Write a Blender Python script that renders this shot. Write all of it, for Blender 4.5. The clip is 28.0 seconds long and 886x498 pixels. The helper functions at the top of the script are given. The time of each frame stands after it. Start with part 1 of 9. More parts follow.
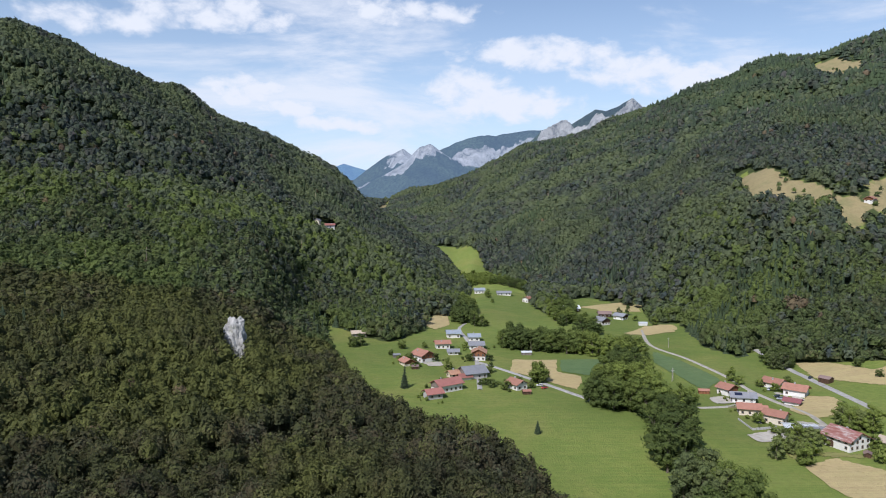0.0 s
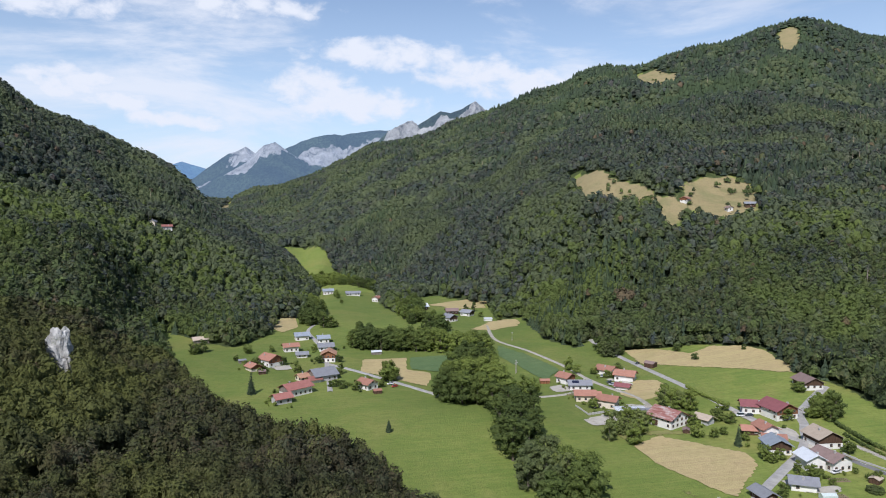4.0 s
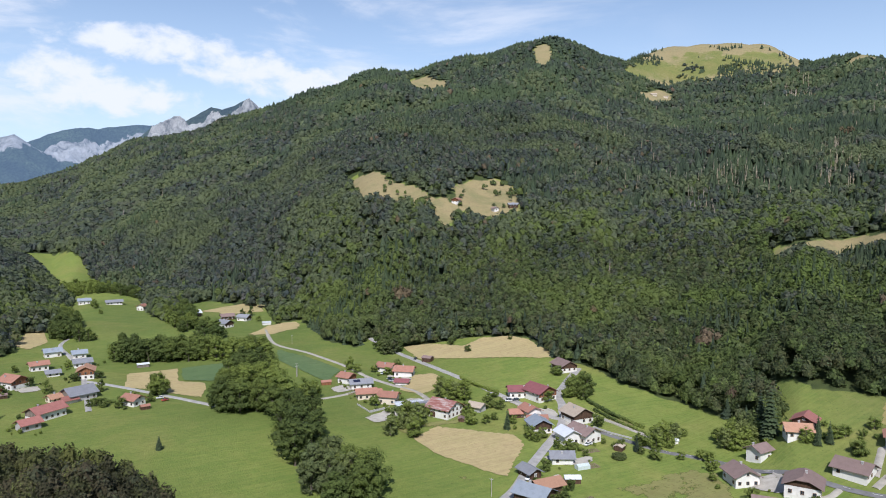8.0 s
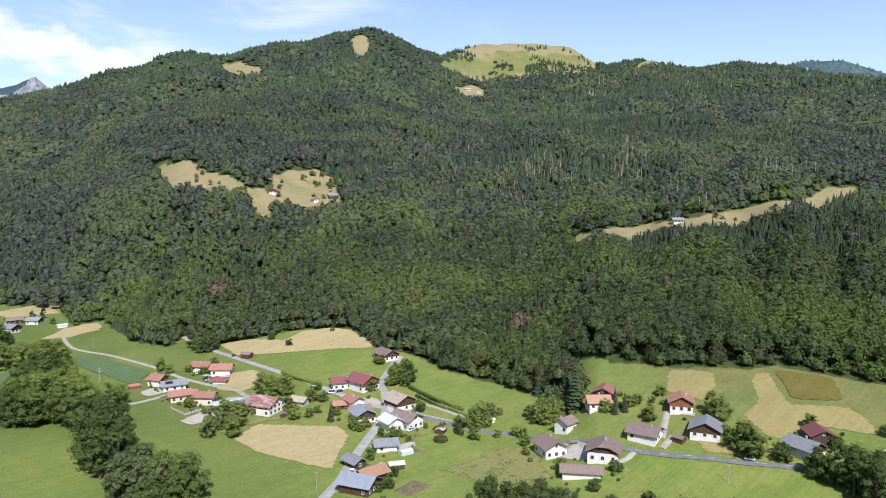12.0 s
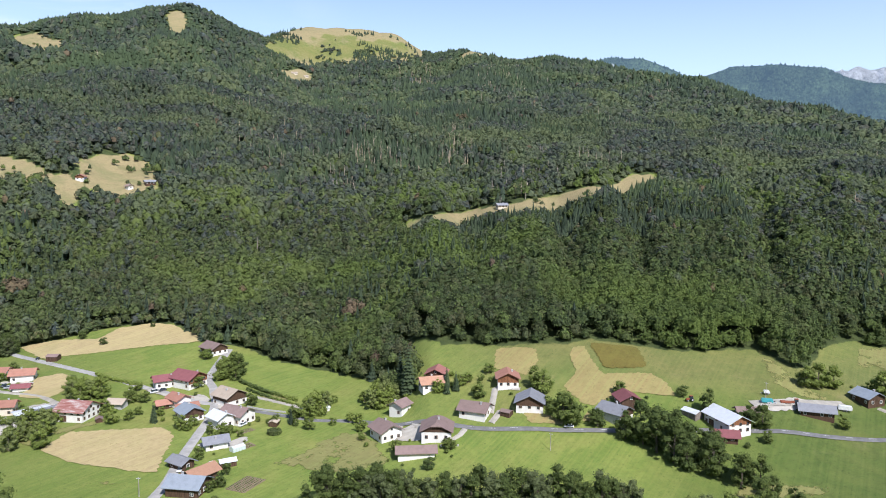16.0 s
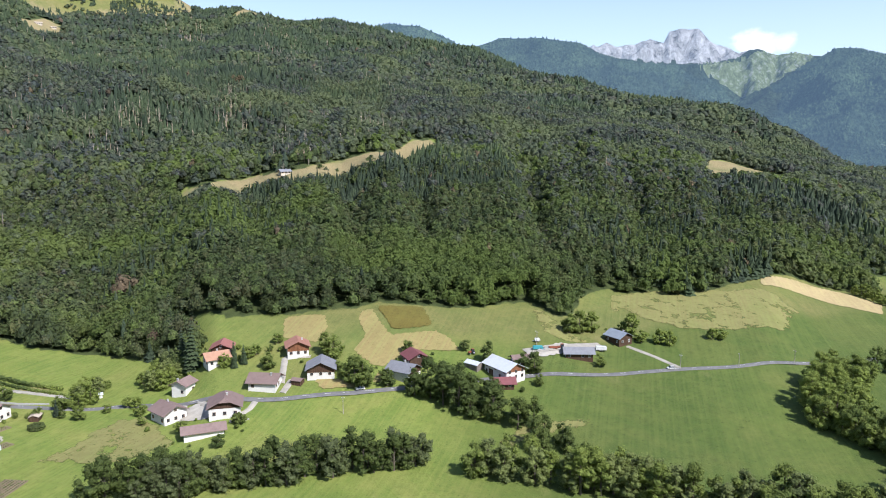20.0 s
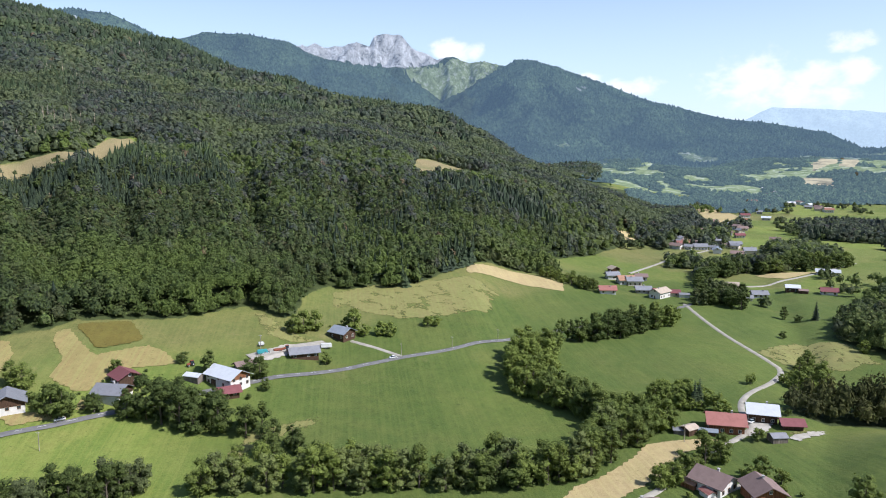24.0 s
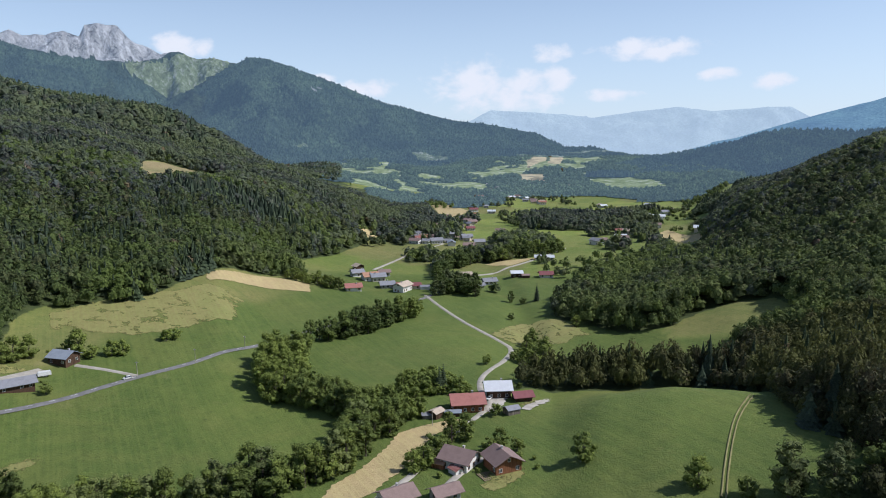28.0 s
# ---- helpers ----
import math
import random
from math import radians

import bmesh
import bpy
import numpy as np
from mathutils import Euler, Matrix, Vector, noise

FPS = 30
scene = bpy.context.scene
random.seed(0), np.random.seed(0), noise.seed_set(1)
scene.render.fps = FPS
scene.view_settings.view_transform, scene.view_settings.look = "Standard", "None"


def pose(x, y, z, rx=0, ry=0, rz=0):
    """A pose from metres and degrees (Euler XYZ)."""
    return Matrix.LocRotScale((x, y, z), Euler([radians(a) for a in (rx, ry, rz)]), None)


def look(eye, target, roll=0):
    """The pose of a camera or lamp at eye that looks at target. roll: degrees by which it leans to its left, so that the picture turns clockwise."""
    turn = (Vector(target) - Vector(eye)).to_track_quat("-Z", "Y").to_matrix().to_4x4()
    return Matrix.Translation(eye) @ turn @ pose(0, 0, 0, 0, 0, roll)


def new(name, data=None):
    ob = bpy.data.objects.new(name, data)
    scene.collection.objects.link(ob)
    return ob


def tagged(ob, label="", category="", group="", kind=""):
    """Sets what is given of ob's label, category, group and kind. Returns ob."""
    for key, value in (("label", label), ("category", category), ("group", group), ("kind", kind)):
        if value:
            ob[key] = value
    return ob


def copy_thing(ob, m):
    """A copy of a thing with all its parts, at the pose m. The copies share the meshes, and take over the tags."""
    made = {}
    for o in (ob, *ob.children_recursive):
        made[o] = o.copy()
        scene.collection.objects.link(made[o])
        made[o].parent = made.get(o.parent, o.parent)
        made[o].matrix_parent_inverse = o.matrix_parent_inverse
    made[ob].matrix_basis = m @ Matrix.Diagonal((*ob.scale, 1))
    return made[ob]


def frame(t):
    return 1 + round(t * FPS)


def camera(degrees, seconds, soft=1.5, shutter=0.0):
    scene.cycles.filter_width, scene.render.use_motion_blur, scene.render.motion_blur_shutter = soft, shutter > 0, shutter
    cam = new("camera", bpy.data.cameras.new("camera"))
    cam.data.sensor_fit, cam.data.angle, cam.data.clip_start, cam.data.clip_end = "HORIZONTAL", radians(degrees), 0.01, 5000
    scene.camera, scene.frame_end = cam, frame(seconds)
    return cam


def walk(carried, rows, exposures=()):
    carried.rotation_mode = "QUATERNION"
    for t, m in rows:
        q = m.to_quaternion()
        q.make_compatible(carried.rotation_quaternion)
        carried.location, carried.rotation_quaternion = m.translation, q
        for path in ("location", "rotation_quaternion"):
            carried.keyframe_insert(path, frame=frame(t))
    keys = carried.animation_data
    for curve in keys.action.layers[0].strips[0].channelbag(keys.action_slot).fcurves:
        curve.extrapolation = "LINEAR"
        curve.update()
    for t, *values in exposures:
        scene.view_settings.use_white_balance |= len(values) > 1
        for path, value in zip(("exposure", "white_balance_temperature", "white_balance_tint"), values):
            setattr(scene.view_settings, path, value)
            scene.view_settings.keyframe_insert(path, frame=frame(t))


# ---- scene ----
cam = camera(63.87, 28.0, 1.0)
EYE = (0, 0, 115)
PATH = [
    (0.0, pose(*EYE, 86.40, -0.00, 0.00)),
    (0.5, pose(*EYE, 86.42, 0.06, -0.61)),
    (1.0, pose(*EYE, 86.42, 0.09, -1.53)),
    (1.5, pose(*EYE, 86.43, 0.10, -2.46)),
    (2.0, pose(*EYE, 86.41, 0.08, -4.20)),
    (2.5, pose(*EYE, 86.41, 0.05, -6.02)),
    (4.5, pose(*EYE, 86.38, 0.08, -14.48)),
    (5.0, pose(*EYE, 86.39, 0.10, -16.81)),
    (5.5, pose(*EYE, 86.38, 0.07, -19.01)),
    (6.0, pose(*EYE, 86.38, 0.05, -21.22)),
    (6.5, pose(*EYE, 86.39, 0.05, -23.42)),
    (7.0, pose(*EYE, 86.41, 0.03, -25.62)),
    (7.5, pose(*EYE, 86.42, 0.02, -27.79)),
    (8.0, pose(*EYE, 86.43, 0.00, -29.89)),
    (8.5, pose(*EYE, 86.46, -0.05, -32.07)),
    (9.0, pose(*EYE, 86.48, -0.07, -34.27)),
    (9.5, pose(*EYE, 86.35, -0.10, -36.47)),
    (10.0, pose(*EYE, 86.20, -0.06, -38.33)),
    (10.5, pose(*EYE, 86.13, -0.07, -40.05)),
    (11.0, pose(*EYE, 86.02, -0.09, -41.57)),
    (11.5, pose(*EYE, 85.89, -0.07, -43.06)),
    (13.5, pose(*EYE, 85.16, -0.03, -48.15)),
    (14.0, pose(*EYE, 85.14, -0.04, -50.29)),
    (14.5, pose(*EYE, 85.06, -0.02, -52.43)),
    (15.0, pose(*EYE, 84.69, -0.01, -54.17)),
    (15.5, pose(*EYE, 84.68, -0.03, -55.90)),
    (16.0, pose(*EYE, 84.62, -0.01, -57.82)),
    (16.5, pose(*EYE, 84.34, 0.00, -59.75)),
    (17.0, pose(*EYE, 84.32, -0.00, -61.54)),
    (17.5, pose(*EYE, 84.28, 0.02, -63.64)),
    (18.0, pose(*EYE, 84.28, 0.01, -65.79)),
    (18.5, pose(*EYE, 84.29, -0.00, -68.00)),
    (19.0, pose(*EYE, 84.27, 0.02, -70.51)),
    (19.5, pose(*EYE, 82.40, -0.00, -72.92)),
    (20.0, pose(*EYE, 81.88, -0.00, -75.04)),
    (20.5, pose(*EYE, 81.85, 0.02, -77.65)),
    (21.0, pose(*EYE, 81.85, 0.01, -80.33)),
    (21.5, pose(*EYE, 81.84, 0.00, -82.85)),
    (23.5, pose(*EYE, 81.85, -0.08, -93.87)),
    (24.0, pose(*EYE, 81.85, -0.07, -97.55)),
    (24.5, pose(*EYE, 81.85, -0.03, -100.96)),
    (25.0, pose(*EYE, 81.84, -0.00, -103.94)),
    (25.5, pose(*EYE, 81.84, 0.04, -106.76)),
    (26.0, pose(*EYE, 81.84, 0.04, -109.31)),
    (26.5, pose(*EYE, 81.88, 0.03, -112.55)),
    (27.0, pose(*EYE, 81.88, 0.08, -116.01)),
    (27.5, pose(*EYE, 81.88, 0.12, -117.25)),
    (28.0, pose(*EYE, 81.85, 0.17, -118.18)),
]
walk(cam, PATH, [(t, e, 6080, 13) for t, e in ((0, 0.02), (5, 0.0), (11, 0.32), (17, 0.47), (21.5, 0.52), (25, 0.24), (28, -0.02))])

# ---- sky, sun, exposure ----
SUN_BEARING, SUN_HEIGHT = 211.0, 47.0
world = bpy.data.worlds.new("world")
scene.world = world
world.use_nodes = True
wn, wl = world.node_tree.nodes, world.node_tree.links
wn.clear()


def wnode(kind, **at):
    n = wn.new(kind)
    for k, v in at.items():
        if k in n.inputs.keys():
            n.inputs[k].default_value = v
    return n


sky = wn.new("ShaderNodeTexSky")
sky.sky_type, sky.sun_disc = "NISHITA", False
sky.sun_elevation, sky.sun_rotation = radians(SUN_HEIGHT), radians(SUN_BEARING)
sky.altitude, sky.air_density, sky.dust_density, sky.ozone_density = 700, 1.0, 1.2, 1.5
back = wnode("ShaderNodeBackground", Strength=0.12)
wout = wn.new("ShaderNodeOutputWorld")
wl.new(back.outputs[0], wout.inputs[0])
# clouds: thin streaks over one half of the sky, heaped cumulus low over the horizon all round
coord = wn.new("ShaderNodeTexCoord")
sep = wn.new("ShaderNodeSeparateXYZ")
wl.new(coord.outputs["Generated"], sep.inputs[0])


def wmath(op, a, b=None, c=None, clamp=False):
    n = wn.new("ShaderNodeMath")
    n.operation, n.use_clamp = op, clamp
    for i, v in enumerate((a, b, c)):
        if v is None:
            continue
        if isinstance(v, (int, float)):
            n.inputs[i].default_value = v
        else:
            wl.new(v, n.inputs[i])
    return n.outputs[0]


def wband(v, lo, hi):
    n = wn.new("ShaderNodeMapRange")
    n.interpolation_type = "SMOOTHSTEP"
    n.inputs["From Min"].default_value, n.inputs["From Max"].default_value = lo, hi
    wl.new(v, n.inputs["Value"])
    return n.outputs[0]


def wnoise(sx, sy, sz, scale, detail, rough, shift=0.0, warp=0.0):
    m = wn.new("ShaderNodeMapping")
    m.inputs["Scale"].default_value = (sx, sy, sz)
    m.inputs["Location"].default_value = (shift, shift * 0.7, shift * 0.3)
    wl.new(coord.outputs["Generated"], m.inputs[0])
    n = wn.new("ShaderNodeTexNoise")
    n.inputs["Scale"].default_value, n.inputs["Detail"].default_value = scale, detail
    n.inputs["Roughness"].default_value, n.inputs["Distortion"].default_value = rough, warp
    wl.new(m.outputs[0], n.inputs["Vector"])
    return n.outputs["Fac"]


up = sep.outputs["Z"]
streaks = wband(wnoise(1.0, 0.8, 4.2, 3.2, 9, 0.60, 3.1, 0.4), 0.44, 0.68)
north = wband(sep.outputs["Y"], 0.60, 0.93)
thin = wmath("MULTIPLY", wmath("MULTIPLY", streaks, north), 0.85)
bearing = wmath("ARCTAN2", sep.outputs["X"], sep.outputs["Y"])
lift = wmath("ARCSINE", up)
puff = wnoise(1.0, 1.0, 1.6, 26.0, 8, 0.55, 1.7, 0.2)


def heap(b, e, w, h):
    """A cumulus round a bearing and a height, in degrees."""
    p = wmath("DIVIDE", wmath("SUBTRACT", bearing, radians(b)), radians(w))
    q = wmath("DIVIDE", wmath("SUBTRACT", lift, radians(e)), radians(h))
    return wmath("SUBTRACT", 1.0, wmath("ADD", wmath("MULTIPLY", p, p), wmath("MULTIPLY", q, q)))


heaps = None
for spot in ((120.5, 4.8, 4.0, 2.5), (124.6, 4.2, 3.6, 1.9), (126.6, 7.2, 1.9, 0.9), (127.2, 5.0, 1.6, 1.5), (134.0, 7.2, 4.6, 1.0), (131.0, 3.9, 3.0, 0.6), (139.0, 5.2, 1.8, 0.6), (142.5, 4.6, 1.8, 0.7),
             (98.6, 7.6, 2.4, 1.1), (112.0, 4.6, 3.0, 0.9), (108.5, 5.0, 2.0, 0.7), (-15.0, 8.6, 4.4, 1.6), (-9.2, 6.4, 3.0, 0.9), (-12.5, 7.5, 4.0, 1.1), (14.5, 10.2, 5.5, 1.7), (2.5, 9.0, 5.0, 2.2), (8.0, 11.6, 7.5, 1.5), (-5, 6.0, 3.5, 0.9), (5.0, 7.8, 7.0, 1.6), (19.0, 9.4, 5.0, 1.6), (-17.0, 14.2, 9.0, 1.6), (-4.0, 14.8, 9.0, 1.2), (-26.0, 13.0, 5.0, 1.3)):
    one = heap(*spot)
    heaps = one if heaps is None else wmath("MAXIMUM", heaps, one)
heaps = wmath("MAXIMUM", heaps, -0.6)
cumulus = wband(wmath("ADD", wmath("MULTIPLY", heaps, 0.34), puff), 0.53, 0.88)
cover = wmath("ADD", wmath("MAXIMUM", thin, cumulus), 0.0, clamp=True)
haze = wmath("MULTIPLY", wmath("SUBTRACT", 1.0, wband(up, -0.05, 0.42)), 0.66)
hazy = wn.new("ShaderNodeMix")
hazy.data_type = "RGBA"
hazy.inputs["B"].default_value = (6.0, 7.25, 8.6, 1)
wl.new(haze, hazy.inputs["Factor"])
wl.new(sky.outputs[0], hazy.inputs["A"])
mixed = wn.new("ShaderNodeMix")
mixed.data_type = "RGBA"
mixed.inputs["B"].default_value = (6.9, 7.15, 7.6, 1)
wl.new(cover, mixed.inputs["Factor"])
wl.new(hazy.outputs["Result"], mixed.inputs["A"])
wl.new(mixed.outputs["Result"], back.inputs["Color"])

sun = new("sun", bpy.data.lights.new("sun", "SUN"))
sun.data.energy, sun.data.angle, sun.data.color = 4.8, radians(0.55), (1.0, 0.96, 0.90)
sb, sh = radians(SUN_BEARING), radians(SUN_HEIGHT)
sun.matrix_world = look((math.sin(sb) * math.cos(sh) * 900, math.cos(sb) * math.cos(sh) * 900, math.sin(sh) * 900), (0, 0, 0))

# ---- materials ----


def material(name, rough=0.9, metal=0.0):
    m = bpy.data.materials.new(name)
    m.use_nodes = True
    b = m.node_tree.nodes["Principled BSDF"]
    b.inputs["Roughness"].default_value, b.inputs["Metallic"].default_value = rough, metal
    b.inputs["Specular IOR Level"].default_value = 0.25
    return m, m.node_tree.nodes, m.node_tree.links, b


def ramp(nodes, links, fac, stops):
    r = nodes.new("ShaderNodeValToRGB")
    while len(r.color_ramp.elements) < len(stops):
        r.color_ramp.elements.new(0.5)
    for e, (p, c) in zip(r.color_ramp.elements, stops):
        e.position, e.color = p, (*c, 1)
    links.new(fac, r.inputs[0])
    return r.outputs[0]


def noise_fac(nodes, links, scale, detail=4, rough=0.55, where="Position", stretch=None, warp=0.0):
    if where == "Position":
        src = nodes.new("ShaderNodeNewGeometry").outputs["Position"]
    else:
        src = nodes.new("ShaderNodeTexCoord").outputs[where]
    if stretch:
        mp = nodes.new("ShaderNodeMapping")
        mp.inputs["Scale"].default_value = stretch[:3]
        if len(stretch) > 3:
            mp.inputs["Rotation"].default_value = (0, 0, radians(stretch[3]))
        links.new(src, mp.inputs[0])
        src = mp.outputs[0]
    n = nodes.new("ShaderNodeTexNoise")
    n.inputs["Scale"].default_value, n.inputs["Detail"].default_value = scale, detail
    n.inputs["Roughness"].default_value, n.inputs["Distortion"].default_value = rough, warp
    links.new(src, n.inputs["Vector"])
    return n.outputs["Fac"]


def blend(nodes, links, fac, a, b, mode="MIX"):
    x = nodes.new("ShaderNodeMix")
    x.data_type, x.blend_type = "RGBA", mode
    for v, k in ((fac, "Factor"), (a, "A"), (b, "B")):
        if isinstance(v, (int, float)):
            x.inputs[k].default_value = v
        elif isinstance(v, tuple):
            x.inputs[k].default_value = (*v, 1)
        else:
            links.new(v, x.inputs[k])
    return x.outputs["Result"]


def bumped(nodes, links, bsdf, fac, strength, dist):
    b = nodes.new("ShaderNodeBump")
    b.inputs["Strength"].default_value, b.inputs["Distance"].default_value = strength, dist
    links.new(fac, b.inputs["Height"])
    links.new(b.outputs[0], bsdf.inputs["Normal"])


def grass_colour(n, l, a, b, c, stripe=0.0, angle=0.0, worn=0.4):
    """Meadow: three tones at two scales, with faint mowing stripes, tufts and worn spots."""
    big = noise_fac(n, l, 0.016, 7, 0.68, warp=0.9)
    small = noise_fac(n, l, 0.35, 5, 0.65)
    col = ramp(n, l, big, [(0.32, a), (0.5, b), (0.68, c)])
    dark = tuple(v * 0.62 for v in b)
    f = ramp(n, l, small, [(0.38, (0, 0, 0)), (0.7, (0.55, 0.55, 0.55))])
    col = blend(n, l, f, col, dark)
    mid = noise_fac(n, l, 0.09, 5, 0.7, stretch=(1.0, 1.3, 1.0, angle))
    col = blend(n, l, ramp(n, l, mid, [(0.45, (0, 0, 0)), (0.75, (0.38, 0.38, 0.38))]), col, tuple(min(v * 1.35, 0.6) for v in c))
    if stripe:
        st = noise_fac(n, l, 1.0, 2, 0.5, stretch=(0.012, 0.75, 0.05, angle))
        col = blend(n, l, ramp(n, l, st, [(0.42, (0, 0, 0)), (0.62, (stripe * 0.6,) * 3)]), col, tuple(min(v * 1.5, 0.6) for v in c))
    tuft_spots = noise_fac(n, l, 0.9, 2, 0.5)
    col = blend(n, l, ramp(n, l, tuft_spots, [(0.62, (0, 0, 0)), (0.72, (0.5, 0.5, 0.5))]), col, tuple(v * 0.5 for v in a))
    dirt = noise_fac(n, l, 0.055, 6, 0.7)
    return blend(n, l, ramp(n, l, dirt, [(0.62, (0, 0, 0)), (0.80, (worn,) * 3)]), col, (0.27, 0.22, 0.11))


def grass_material(name, *tones):
    m, n, l, s = material(name, 0.95)
    l.new(grass_colour(n, l, *tones), s.inputs["Base Color"])
    bumped(n, l, s, noise_fac(n, l, 1.4, 5, 0.7), 0.6, 0.5)
    return m


MEADOW_TONES = ((0.122, 0.186, 0.034), (0.162, 0.212, 0.042), (0.228, 0.226, 0.064), 0.25, 35, 0.34)
ALP_TONES = ((0.15, 0.160, 0.065), (0.29, 0.230, 0.120), (0.21, 0.190, 0.088), 0.15, 80)
LUSH_TONES = ((0.066, 0.106, 0.021), (0.081, 0.119, 0.025), (0.115, 0.134, 0.034), 0.3, 50, 0.34)
OLIVE_TONES = ((0.112, 0.142, 0.038), (0.148, 0.158, 0.048), (0.190, 0.172, 0.062), 0.2, 70, 0.6)


def frayed(m):
    """A sward that thins out raggedly at its rim."""
    n, l = m.node_tree.nodes, m.node_tree.links
    at = n.new("ShaderNodeAttribute")
    at.attribute_name = "inner"
    k = n.new("ShaderNodeMath")
    k.operation = "MULTIPLY_ADD"
    k.inputs[1].default_value = 1.1
    l.new(noise_fac(n, l, 0.09, 7, 0.72), k.inputs[0])
    l.new(at.outputs["Fac"], k.inputs[2])
    clear, mx = n.new("ShaderNodeBsdfTransparent"), n.new("ShaderNodeMixShader")
    l.new(ramp(n, l, k.outputs[0], [(0.80, (0, 0, 0)), (0.86, (1, 1, 1))]), mx.inputs[0])
    l.new(clear.outputs[0], mx.inputs[1])
    l.new(n["Principled BSDF"].outputs[0], mx.inputs[2])
    l.new(mx.outputs[0], n["Material Output"].inputs[0])
    return m


STUBBLE = frayed(grass_material("stubble", (0.25, 0.205, 0.080), (0.31, 0.240, 0.100), (0.19, 0.185, 0.066), 0.7, 15))
HAY = frayed(grass_material("mown_hay", (0.36, 0.285, 0.140), (0.42, 0.325, 0.170), (0.31, 0.265, 0.120), 0.6, 20))
DRY = frayed(grass_material("dry_grass", (0.182, 0.186, 0.060), (0.225, 0.205, 0.076), (0.165, 0.182, 0.056), 0.4, 60))
GREEN_CROP = frayed(grass_material("green_crop", (0.086, 0.142, 0.056), (0.100, 0.154, 0.062), (0.112, 0.150, 0.060), 0.2, 100, 0.1))
CROP = frayed(grass_material("dark_crop", (0.130, 0.108, 0.024), (0.146, 0.118, 0.028), (0.120, 0.112, 0.026), 0.2, 10))


def ground_material():
    """Meadow, forest floor and mountain pasture, parted by the land's own use."""
    m, n, l, s = material("valley_ground", 0.95)
    fray = noise_fac(n, l, 0.12, 5, 0.65)

    def share_of(name):
        a = n.new("ShaderNodeAttribute")
        a.attribute_name = name
        k = n.new("ShaderNodeMath")
        k.operation = "MULTIPLY_ADD"
        k.inputs[1].default_value = 0.7
        l.new(fray, k.inputs[0])
        l.new(a.outputs["Fac"], k.inputs[2])
        return ramp(n, l, k.outputs[0], [(0.76, (0, 0, 0)), (0.92, (1, 1, 1))])
    f = noise_fac(n, l, 0.15, 5, 0.6)
    floor = ramp(n, l, f, [(0.3, (0.035, 0.05, 0.016)), (0.7, (0.07, 0.09, 0.028))])
    lush = n.new("ShaderNodeAttribute")
    lush.attribute_name = "lush"
    col = blend(n, l, lush.outputs["Fac"], grass_colour(n, l, *MEADOW_TONES), grass_colour(n, l, *LUSH_TONES))
    dry = n.new("ShaderNodeAttribute")
    dry.attribute_name = "dry"
    col = blend(n, l, dry.outputs["Fac"], col, grass_colour(n, l, *OLIVE_TONES))
    col = blend(n, l, share_of("alp"), col, grass_colour(n, l, *ALP_TONES))
    col = blend(n, l, share_of("wood"), col, floor)
    l.new(col, s.inputs["Base Color"])
    bumped(n, l, s, noise_fac(n, l, 1.0, 5, 0.65), 0.7, 0.7)
    return m


GROUND = ground_material()


def leaf_material(name, tones, fine=1.1, trans=0.25):
    """Foliage: a tone for every crown, patches over the hillside, leaf-sized relief."""
    m, n, l, s = material(name, 0.75)
    s.inputs["Specular IOR Level"].default_value = 0.12
    geo = n.new("ShaderNodeNewGeometry")
    tone = n.new("ShaderNodeAttribute")
    tone.attribute_name = "tone"
    both = n.new("ShaderNodeMath")
    both.operation = "MULTIPLY_ADD"
    both.inputs[1].default_value = 0.25
    l.new(geo.outputs["Random Per Island"], both.inputs[0])
    part_tone = n.new("ShaderNodeMath")
    part_tone.operation = "MULTIPLY"
    part_tone.inputs[1].default_value = 0.75
    l.new(tone.outputs["Fac"], part_tone.inputs[0])
    l.new(part_tone.outputs[0], both.inputs[2])
    col = ramp(n, l, both.outputs[0], [(i / (len(tones) - 1), t) for i, t in enumerate(tones)])
    shade = ramp(n, l, tone.outputs["Fac"], [(0.0, (0.72,) * 3), (0.2, (1.14,) * 3), (0.4, (0.84,) * 3), (0.6, (1.38, 1.36, 1.2)), (0.8, (0.78,) * 3), (1.0, (1.10,) * 3)])
    col = blend(n, l, 1.0, col, shade, "MULTIPLY")
    big = noise_fac(n, l, 0.008, 4, 0.6, warp=0.5)
    col = blend(n, l, ramp(n, l, big, [(0.44, (0, 0, 0)), (0.58, (0.85, 0.85, 0.85))]), col, tuple(v * k for v, k in zip(tones[4], (1.22, 1.2, 0.9))))
    dusk = noise_fac(n, l, 0.02, 5, 0.65, warp=0.8)
    col = blend(n, l, ramp(n, l, dusk, [(0.50, (0, 0, 0)), (0.69, (0.6, 0.6, 0.6))]), col, tuple(v * k for v, k in zip(tones[0], (0.70, 0.78, 0.80))))
    grain = noise_fac(n, l, fine, 4, 0.75)
    col = blend(n, l, 1.0, col, ramp(n, l, grain, [(0.34, (0.52, 0.55, 0.55)), (0.5, (0.96, 0.96, 0.94)), (0.66, (1.48, 1.45, 1.28))]), "MULTIPLY")
    l.new(col, s.inputs["Base Color"])
    bumped(n, l, s, grain, 0.6, 0.6)
    tr = n.new("ShaderNodeBsdfTranslucent")
    l.new(col, tr.inputs[0])
    mx = n.new("ShaderNodeMixShader")
    mx.inputs[0].default_value = trans
    l.new(s.outputs[0], mx.inputs[1])
    l.new(tr.outputs[0], mx.inputs[2])
    l.new(mx.outputs[0], n["Material Output"].inputs[0])
    return m


